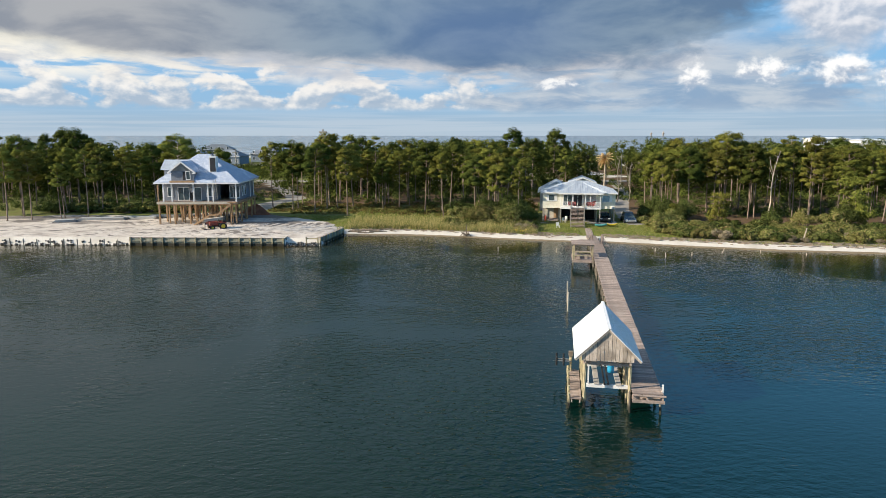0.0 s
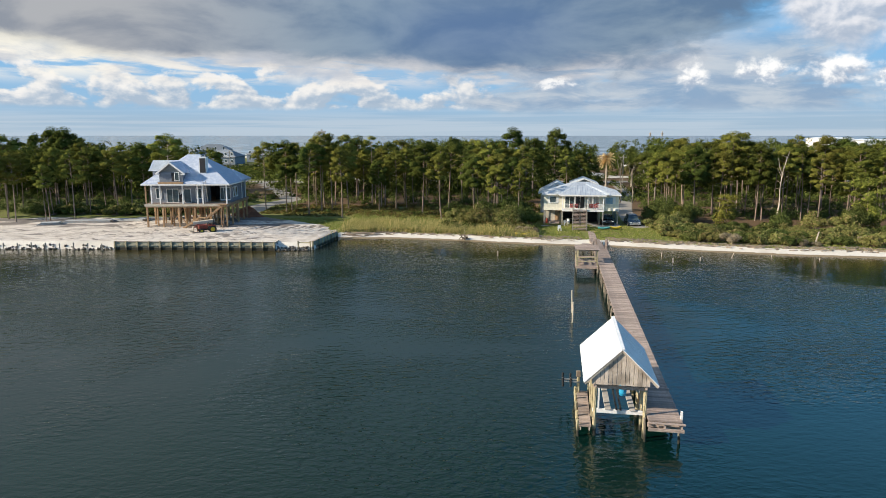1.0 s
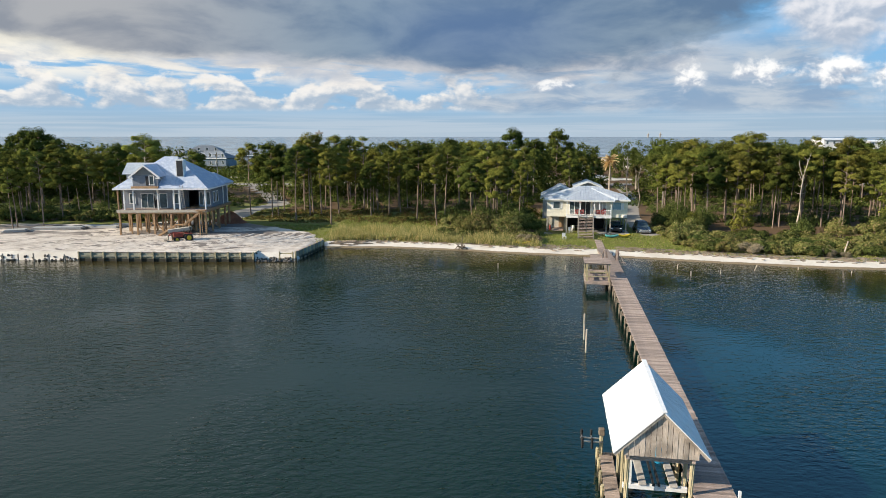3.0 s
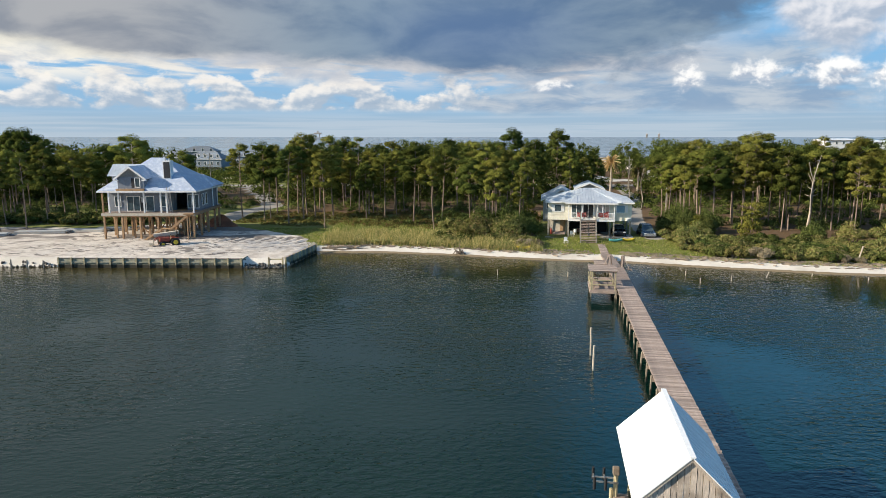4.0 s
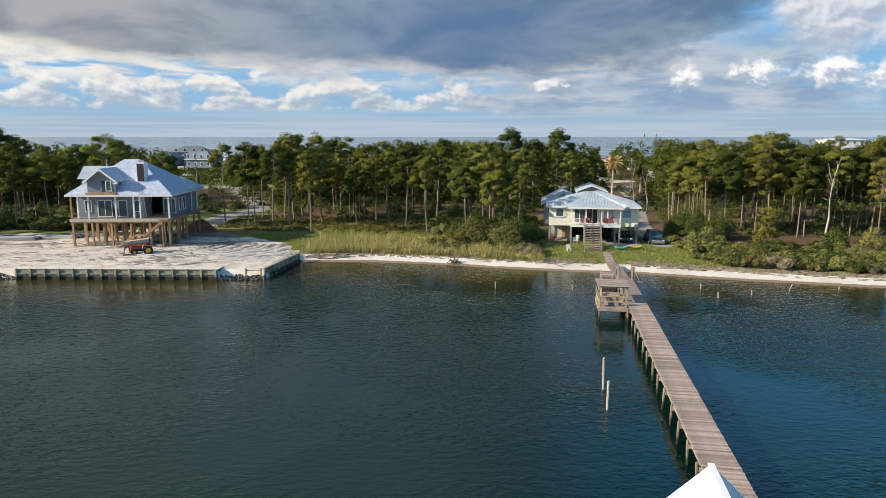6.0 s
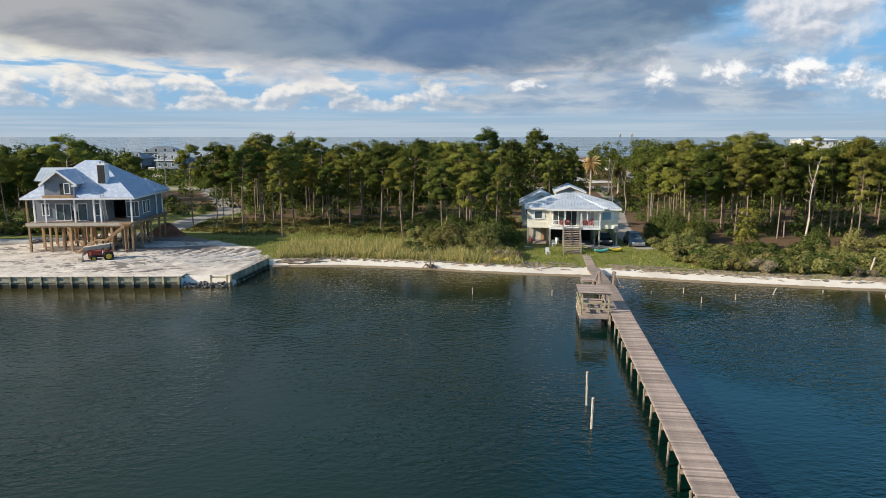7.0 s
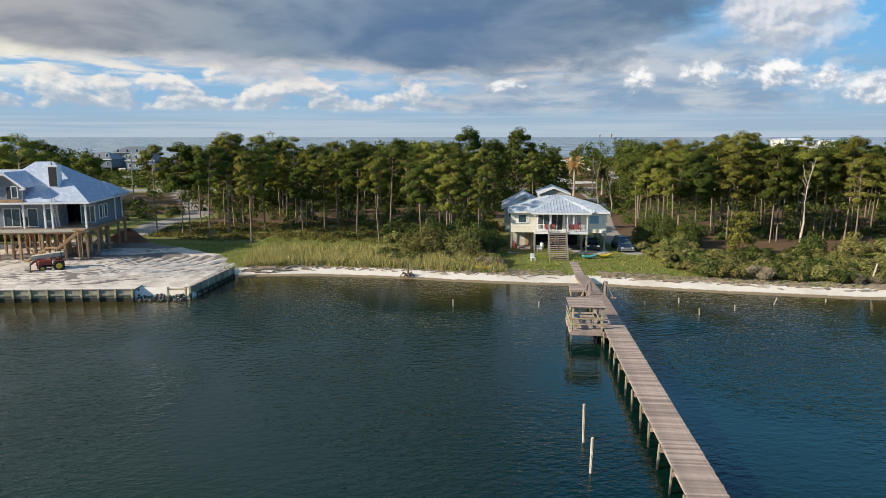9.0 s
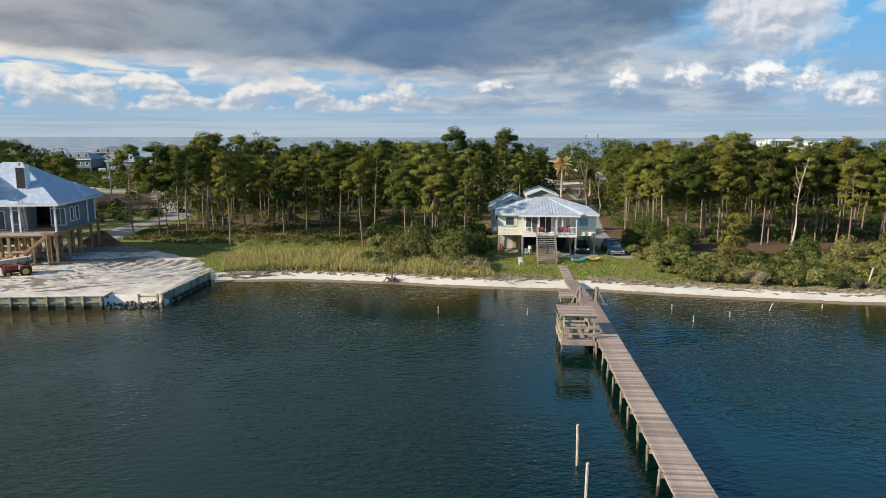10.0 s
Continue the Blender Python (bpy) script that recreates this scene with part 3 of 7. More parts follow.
def build_water():
    xs = np.concatenate([np.linspace(-4600, -150, 12), np.arange(-140, 140, 2.0), np.linspace(150, 4600, 12)])
    ys = np.concatenate([np.linspace(-1000, 20, 6), np.arange(30, 108, 1.0), np.linspace(112, 460, 4), np.linspace(500, 4900, 8)])
    X, Y = np.meshgrid(xs, ys)
    nx, ny = len(xs), len(ys)
    idx = np.arange(nx * ny).reshape(ny, nx)
    faces = np.stack([idx[:-1, :-1], idx[:-1, 1:], idx[1:, 1:], idx[1:, :-1]], -1).reshape(-1, 4)
    ob = mesh_part("water", np.stack([X, Y, X * 0], -1).reshape(-1, 3).tolist(), faces.tolist(), WATER)
    tagged(ob, "dark blue-green bay water with small wind ripples", "water", kind="structure")
    d = np.interp(X, SHORE_X, SHORE_Y) - Y
    v = smooth01(11 + 5 * wavy(X, Y, 22, 41) - d, -6, 14) * (Y < 200)
    ob.data.attributes.new("open_sea", "FLOAT", "POINT").data.foreach_set("value", (Y > 440).ravel().astype(np.float32))
    ob.data.attributes.new("shallow", "FLOAT", "POINT").data.foreach_set("value", v.ravel().astype(np.float32))


build_ground()
build_water()


def gz(x, y):
    return float(ground_height(np.array([x]), np.array([y]))[0])


# ---- plants ----
def leaf_cloud(r, centres, radii, counts, length, width, up=0.35, core=None):
    """Loose triangles that fill flattened tufts, facing outwards. Returns their corners, three by three."""
    c = np.repeat(np.asarray(centres, float), counts, 0)
    rad = np.repeat(np.asarray(radii, float), counts, 0)
    n = len(c)
    d = r.normal(size=(n, 3))
    d /= np.linalg.norm(d, axis=1)[:, None]
    p = c + d * rad * (0.45 + 0.62 * r.random_sample((n, 1)) ** 0.5)
    nrm = d + 0.34 * r.normal(size=(n, 3)) + np.array([0, 0, up])
    if core is not None:
        away = p - np.asarray(core)
        nrm = nrm + 0.7 * away / np.linalg.norm(away, axis=1)[:, None]
    nrm /= np.linalg.norm(nrm, axis=1)[:, None]
    t = np.cross(nrm, r.normal(size=(n, 3)))
    t /= np.linalg.norm(t, axis=1)[:, None]
    s = np.cross(nrm, t)
    size = 0.6 + 0.8 * r.random_sample((n, 1))
    a = p - t * width * size * 0.5 - s * length * size * 0.4
    b = p + t * width * size * 0.5 - s * length * size * 0.4
    e = p + s * length * size * 0.6
    return np.stack([a, b, e], 1).reshape(-1, 3)


def tri_part(name, corners, material, parent=None, label=""):
    me = bpy.data.meshes.new(name)
    n = len(corners)
    me.vertices.add(n)
    me.loops.add(n)
    me.polygons.add(n // 3)
    me.vertices.foreach_set("co", np.asarray(corners, np.float32).ravel())
    me.loops.foreach_set("vertex_index", np.arange(n, dtype=np.int32))
    me.polygons.foreach_set("loop_start", np.arange(0, n, 3, dtype=np.int32))
    me.materials.append(material)
    me.update()
    me.validate()
    ob = new(name, me)
    if parent is not None:
        ob.parent = parent
    if label:
        ob["label"] = label
    return ob


def pine(seed, h, low, spread, tufts, leaves, material, lean=0.0, label="", belly=0.45, needle=(0.30, 0.12), bark=None):
    """A tall pine: bare bent trunk, limbs in the upper part, tufts of needles at their ends."""
    r = np.random.RandomState(seed)
    ob = thing("pine_tree", label or "tall slender pine with bare trunk and clumped green crown", "tree", group="pines of the wood")
    top = np.array([lean * h + r.uniform(-0.5, 0.5), r.uniform(-0.5, 0.5), h])
    bend = r.uniform(-0.35, 0.35, 2)

    def stem(t):
        return Vector((top[0] * t + bend[0] * math.sin(t * 3.1), top[1] * t + bend[1] * math.sin(t * 3.1), h * t - 0.15))

    bm = bmesh.new()
    ts = (0, 0.03, 0.15, 0.35, 0.55, 0.75, 0.9, 1.0)
    girth = 0.125 * h / 14
    tube(bm, [stem(t) for t in ts], [girth * k for k in (1.5, 1.1, 1.0, 0.9, 0.75, 0.5, 0.25, 0.08)], 8)
    centres, radii = [], []
    for k in range(tufts):
        q = (k + r.uniform(0.1, 0.9)) / tufts
        f = low + (0.965 - low) * q
        w = spread * math.sqrt(max(0.05, 1 - ((q - belly) / (1.04 - belly if q > belly else belly + 0.35)) ** 2)) * r.uniform(0.42, 0.92)
        a = k * 2.4 + r.uniform(-0.6, 0.6)
        root = stem(max(low * 0.96, f - 0.05))
        tip = stem(f) + Vector((math.cos(a) * w, math.sin(a) * w, 0.10 * w + r.uniform(-0.2, 0.3)))
        tube(bm, [root, root.lerp(tip, 0.5) + Vector((0, 0, -0.12)), tip], [girth * 0.34, girth * 0.22, 0.02], 4, cap=False)
        size = r.uniform(0.62, 1.22) * (0.36 + 0.19 * spread)
        centres.append(tip)
        radii.append((size * 1.12, size * 1.12, size * r.uniform(0.46, 0.62)))
        for j in range(3):
            b = a + r.uniform(-1.1, 1.1)
            side = tip + Vector((math.cos(b) * size * 0.8, math.sin(b) * size * 0.8, r.uniform(-0.35, 0.35) * size))
            s = size * r.uniform(0.5, 0.75)
            centres.append(side)
            radii.append((s * 1.1, s * 1.1, s * 0.6))
    centres.append(stem(0.985))
    radii.append((0.40 * spread, 0.40 * spread, 0.25 * spread))
    for k in range(4):
        f, a = low * r.uniform(0.6, 0.98), r.uniform(0, 6.3)
        root = stem(f)
        tube(bm, [root, root + Vector((math.cos(a) * 0.7, math.sin(a) * 0.7, r.uniform(-0.2, 0.3)))], [girth * 0.2, 0.015], 4, cap=False)
    part("trunk", bm, bark or BARK, ob, smooth=True)
    counts = np.maximum(20, (leaves * np.array([q[0] * q[1] for q in radii]) / 0.8).astype(int))
    tri_part("crown", leaf_cloud(r, centres, radii, counts, *needle, 0.6, stem((low + 1) / 2 - 0.1)), material, ob)
    return ob


def bush(seed, w, h, lumps, leaves, material, length, width, label, group="shrubs", twigs=True):
    """A shrub: stems from the ground under an uneven heap of leaf clumps."""
    r = np.random.RandomState(seed)
    ob = thing("shrub", label, "shrub", group=group)
    bm = bmesh.new()
    centres, radii = [], []
    for k in range(lumps):
        a, q = r.uniform(0, 6.3), math.sqrt(r.uniform(0, 1))
        z = h * (0.25 + 0.6 * (1 - q * 0.75) * r.uniform(0.45, 1.05))
        c = Vector((math.cos(a) * q * w * 0.5, math.sin(a) * q * w * 0.5, z))
        s = r.uniform(0.16, 0.30) * (w * 0.5 + h * 0.5)
        centres.append(c)
        radii.append((s, s, s * r.uniform(0.6, 0.95)))
        tube(bm, [(c.x * 0.15, c.y * 0.15, -0.1), (c.x * 0.6, c.y * 0.6, z * 0.5), c], [0.05 + 0.006 * h, 0.03, 0.012], 4, cap=False)
    part("stem", bm, BARK, ob)
    tri_part("foliage", leaf_cloud(r, centres, radii, np.full(len(centres), leaves), length, width, 0.25), material, ob)
    return ob


def place_all(protos, spots, r, size=(0.9, 1.1)):
    """First the built plants themselves, then copies, one at each spot."""
    used = set()
    for x, y, k, s in spots:
        proto = protos[k % len(protos)]
        m = pose(x, y, gz(x, y), 0, 0, r.uniform(0, 360)) @ Matrix.Diagonal((s * r.uniform(*size), s * r.uniform(*size), s, 1))
        if k % len(protos) in used:
            copy_thing(proto, m)
        else:
            used.add(k % len(protos))
            proto.matrix_basis = m


def build_pines():
    r = np.random.RandomState(4)
    kinds = ((0.60, 2.4, 17, NEEDLE, 0.01, 0.45), (0.56, 2.8, 21, NEEDLE, -0.02, 0.40), (0.66, 2.4, 14, NEEDLE, 0.03, 0.5), (0.52, 2.7, 22, NEEDLE, 0.0, 0.35),
             (0.62, 2.7, 18, NEEDLE_DARK, -0.03, 0.5), (0.50, 2.9, 24, NEEDLE_DARK, 0.02, 0.4), (0.54, 2.0, 16, NEEDLE, -0.01, 0.55), (0.68, 3.0, 16, NEEDLE, 0.04, 0.55))
    protos = [pine(101 + k, 15.0, low, spread, tufts, 250, mtl, lean, belly=belly) for k, (low, spread, tufts, mtl, lean, belly) in enumerate(kinds)]
    deeper = [pine(141 + k, 15.0, low - 0.06, spread + 0.2, tufts, 105, mtl, lean, belly=belly, needle=(0.42, 0.19)) for k, (low, spread, tufts, mtl, lean, belly) in enumerate(kinds[:6])]
    # trees that stand out at the edge of the wood: x, y, height
    edge = ((-37.3, 135.5, 14.2), (-32.7, 133.4, 14.5), (-31.9, 134.5, 13.0), (-33.1, 143.4, 13.8), (-27.2, 128.7, 14.0), (-26.3, 136.0, 16.0), (-24.6, 138.0, 15.2),
            (-20.2, 124.4, 13.2), (-21.5, 139.4, 15.4), (-17.3, 143.5, 15.8), (-14.9, 139.4, 15.2), (-11.6, 136.5, 13.6), (-6.0, 130.8, 15.3), (-2.6, 128.8, 16.0),
            (-2.1, 121.5, 13.2), (-1.2, 135.7, 15.5), (4.5, 135.8, 15.2), (8.0, 121.0, 13.6), (10.5, 124.5, 12.8), (6.4, 126.5, 14.4), (12.8, 131.0, 14.0),
            (37.5, 126.0, 13.4), (42.4, 129.2, 15.0), (41.9, 121.4, 14.3), (45.8, 120.3, 15.0), (53.0, 127.3, 15.9), (52.0, 120.4, 14.8), (53.5, 121.4, 15.4),
            (57.2, 121.9, 14.9), (60.3, 121.6, 15.2), (62.6, 120.5, 15.0), (57.5, 110.7, 13.0), (47.5, 128.0, 16.0), (49.8, 126.0, 15.7), (66.0, 116.0, 14.6), (63.0, 112.0, 12.5),
            (-56.0, 131.0, 14.5), (-60.5, 134.0, 15.2), (-53.0, 136.5, 14.2), (-64.0, 130.0, 14.8), (-68.5, 128.0, 14.0), (-58.0, 140.0, 15.5), (-49.5, 141.0, 14.5), (-71.0, 119.5, 12.0),
            (-75.5, 117.0, 12.5), (-79.5, 121.0, 13.0), (-66.0, 139.0, 15.0), (-75.0, 127.0, 13.5), (10.8, 115.6, 11.0), (7.4, 117.0, 12.0), (12.4, 120.5, 12.5), (3.6, 119.0, 13.0), (36.4, 119.5, 13.0), (37.8, 124.0, 14.0), (36.6, 131.0, 13.5), (35.6, 124.5, 12.0), (13.3, 160.0, 16.9), (17.5, 157.0, 14.5), (45.5, 139.0, 14.5))
    spots, taken = [], []
    for k, (x, y, h) in enumerate(edge):
        spots.append((x, y, k * 5 + k // 8, h * 0.95 / 15.0))
        taken.append((x, y))
    tries = 0
    while len(spots) < 292 and tries < 20000:
        tries += 1
        y = 113 + 80 * r.random_sample() ** 1.35
        x = r.uniform(-0.78, 0.80) * (y + 2) + 2
        front = np.interp(x, (-80, -66, -52, -45, -36, -30, -20, -2, 8, 12, 13, 36, 37, 60, 64, 90), (113, 118, 132, 175, 172, 137, 131, 130, 125, 124, 156, 156, 128, 122, 115, 112))
        drive = min(float(path_distance(np.array([x]), np.array([y]), DRIVE_RIGHT)[0]), float(path_distance(np.array([x]), np.array([y]), DRIVE_LEFT)[0]))
        if y < front or drive < 4.5 or (x < -36 and x > -56 and y < 168 and y > 140 and r.random_sample() < 0.75):
            continue
        if (-0.43 < (x - 2) / (y - 24) < -0.33 and y > 128) or (0.214 < (x - 2) / (y - 24) < 0.262 and y < 196) or (18 < x < 45 and 180 < y < 197):
            continue
        gap = 2.4 if y < 150 else 3.8
        if min((x - a) ** 2 + (y - b) ** 2 for a, b in taken) < gap * gap:
            continue
        taken.append((x, y))
        spots.append((x, y, r.randint(0, 8), r.uniform(10.6, 15.3) / 15.0))
    place_all(protos, [q for q in spots if q[1] < 147], r)
    place_all(deeper, [q for q in spots if q[1] >= 147], r)
    flat = pine(161, 14.8, 0.74, 3.3, 13, 250, NEEDLE, -0.02, "tall pine with pale bare trunk and flat spreading crown", 0.6, bark=PALE_BARK)
    flat.matrix_basis = pose(-53.2, 128.5, gz(-53.2, 128.5))


def build_far_woods():
    """Tree tops and scrub past the wood, too many and too far to tell apart."""
    r = np.random.RandomState(8)
    centres, radii = [], []
    for _ in range(900):
        y = r.uniform(196, 330)
        x = r.uniform(-0.85, 0.85) * y
        if abs(y - 220) < 8 or float(path_distance(np.array([x]), np.array([y]), DRIVE_RIGHT)[0]) < 6 or (x < -25 and y < 300 and x > -120 and r.random_sample() < 0.7):
            continue
        if -0.45 < (x - 2) / (y - 24) < -0.32:
            continue
        g = gz(x, y)
        top = r.uniform(9, 13.2) if y < 260 else r.uniform(3, 8)
        if x < -30:
            top *= 0.6
        for k in range(5):
            centres.append((x + r.uniform(-1.6, 1.6), y + r.uniform(-1.6, 1.6), g + top * (0.45 + 0.13 * k)))
            s = r.uniform(1.0, 2.0)
            radii.append((s, s, s * 0.7))
    for _ in range(620):
        y = r.uniform(163, 205)
        x = r.uniform(-0.8, 0.85) * y
        if -0.45 < (x - 2) / (y - 24) < -0.32 or 0.212 < (x - 2) / (y - 24) < 0.264 or (16 < x < 45 and 178 < y < 198) or float(path_distance(np.array([x]), np.array([y]), DRIVE_RIGHT)[0]) < 5:
            continue
        g, top = gz(x, y), r.uniform(8.0, 13.0)
        for k in range(6):
            centres.append((x + r.uniform(-1.5, 1.5), y + r.uniform(-1.5, 1.5), g + top * (0.08 + 0.17 * k)))
            s = r.uniform(1.1, 1.9)
            radii.append((s, s, s * 0.75))
    for _ in range(700):
        y = r.uniform(150, 300)
        x = r.uniform(-0.8, 0.8) * y
        if abs(y - 220) < 8:
            continue
        s = r.uniform(0.8, 1.8)
        centres.append((x, y, gz(x, y) + s * 0.5))
        radii.append((s, s, s * 0.8))
    for _ in range(420):
        y = r.uniform(226, 300)
        x = 2 + r.uniform(-0.62, -0.25) * (y - 24)
        s = r.uniform(1.0, 2.4)
        centres.append((x, y, gz(x, y) + s * 0.5))
        radii.append((s * 1.3, s, s * 0.85))
    for _ in range(90):
        y = r.uniform(196, 214)
        x = 2 + r.uniform(0.2, 0.3) * (y - 24)
        if float(path_distance(np.array([x]), np.array([y]), DRIVE_RIGHT)[0]) > 5:
            s = r.uniform(1.2, 2.6)
            centres.append((x, y, gz(x, y) + s * 0.6))
            radii.append((s, s, s))
    ob = tri_part("far_woods", leaf_cloud(r, centres, radii, np.full(len(centres), 62), 0.75, 0.30), NEEDLE_DARK)
    tagged(ob, "distant pines and scrub along the island road", "woods", kind="stuff")


def build_understory():
    r = np.random.RandomState(12)
    centres, radii = [], []
    for _ in range(1500):
        y = 122 + 50 * r.random_sample() ** 1.2
        x = r.uniform(-0.75, 0.78) * y + 2
        if (12 < x < 38 and y < 154) or (-52 < x < -30 and y < 150) or (-34 < x < -2 and y < 146 and r.random_sample() < 0.96) or float(path_distance(np.array([x]), np.array([y]), DRIVE_LEFT)[0]) < 3.5:
            continue
        if x < -50 and y < 129:
            continue
        s = r.uniform(0.5, 1.3)
        centres.append((x, y, gz(x, y) + s * 0.45))
        radii.append((s, s, s * 0.85))
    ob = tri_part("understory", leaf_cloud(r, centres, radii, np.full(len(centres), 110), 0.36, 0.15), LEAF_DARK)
    tagged(ob, "dark green scrub growing under the pines", "scrub", kind="stuff")


def build_shrubs():
    r = np.random.RandomState(23)
    tall = [bush(201, 3.4, 4.2, 26, 190, LEAF, 0.25, 0.12, "tall leafy green shrub at the edge of the beach"), bush(202, 3.0, 3.4, 22, 190, LEAF, 0.25, 0.12, "leafy green shrub beside rough grass"),
            bush(203, 3.2, 4.6, 26, 190, LEAF_DARK, 0.25, 0.12, "dark green shrub at the edge of the wood")]
    low = [bush(211, 2.4, 1.5, 16, 130, LEAF, 0.22, 0.11, "low green shrub behind the beach", "low shrubs"), bush(212, 2.8, 1.9, 18, 130, LEAF_DARK, 0.22, 0.11, "low dark green shrub behind the beach", "low shrubs"),
           bush(213, 2.2, 1.2, 16, 130, LEAF, 0.22, 0.11, "low spreading green shrub behind the beach", "low shrubs")]
    dry = [bush(221, 2.0, 1.7, 12, 70, STRAW, 0.5, 0.05, "bare grey-brown dry shrub behind the beach", "dry shrubs"), bush(222, 1.6, 1.2, 10, 70, STRAW, 0.5, 0.05, "low dry brown shrub behind the beach", "dry shrubs")]
    place_all(tall, [(4.2, 112.5, 0, 1.0), (6.8, 113.5, 1, 1.1), (8.9, 111.5, 0, 1.0), (2.4, 114.5, 1, 0.9), (10.8, 113.0, 2, 1.0), (5.5, 116.0, 2, 1.1), (9.3, 117.0, 2, 1.2), (0.0, 117.0, 1, 0.8), (12.0, 118.5, 2, 1.0),
                     (33.6, 109.5, 1, 0.8), (35.5, 110.3, 0, 0.75), (37.0, 112.0, 2, 0.8), (55.0, 107.0, 0, 0.9), (59.0, 106.0, 1, 1.0), (61.5, 107.5, 2, 1.1), (51.0, 109.0, 2, 0.8),
                     (33.4, 117.5, 2, 0.7), (34.6, 120.0, 2, 0.9), (35.2, 116.0, 2, 0.8), (36.8, 118.5, 2, 1.0), (38.5, 116.5, 2, 0.8), (37.0, 122.5, 2, 1.1), (40.2, 119.0, 2, 0.9), (12.6, 113.6, 2, 0.8)]
              , r)
    spots = []
    for _ in range(190):
        x = r.uniform(31.5, 66)
        y = np.interp(x, SHORE_X, SHORE_Y) + r.uniform(5.0, 17) + (4 if x < 33 else 0)
        spots.append((x, y, (0, 2, 0, 2, 1)[r.randint(0, 5)], r.uniform(0.6, 1.3)))
    for _ in range(26):
        x = r.uniform(-1, 13)
        spots.append((x, np.interp(x, SHORE_X, SHORE_Y) + r.uniform(6, 14), r.randint(0, 3), r.uniform(0.6, 1.1)))
    for _ in range(40):
        x = r.uniform(-80, -52)
        spots.append((x, r.uniform(127, 134), 1 + r.randint(0, 2), r.uniform(0.9, 1.6)))
    place_all(low, spots, r)
    spots = [(10.8, 105.8, 0, 1.0), (12.3, 106.0, 0, 0.9)]
    for _ in range(12):
        x = r.uniform(38, 60)
        spots.append((x, np.interp(x, SHORE_X, SHORE_Y) + r.uniform(4.5, 10), r.randint(0, 2), r.uniform(0.7, 1.2)))
    place_all(dry, spots, r)
    young = pine(131, 5.6, 0.06, 1.7, 26, 90, NEEDLE, 0.0, "young bushy pine with green crown to the ground")
    place_all([young], [(43.0, 111.0, 0, 1.0), (64.5, 109.0, 0, 1.5), (36.8, 113.5, 0, 0.6), (12.2, 121.0, 0, 1.2)], r)


def blades(r, x, y, z, h, w, lean=0.3):
    """Grass blades as slim triangles."""
    n = len(x)
    base = np.stack([x, y, z], 1)
    a = r.uniform(0, 2 * math.pi, n)
    side = np.stack([np.cos(a), np.sin(a), a * 0], 1) * (w * 0.5)[:, None]
    tip = base + np.stack([r.normal(0, lean, n) * h, r.normal(0, lean, n) * h, h], 1)
    return np.stack([base - side, base + side, tip], 1).reshape(-1, 3)


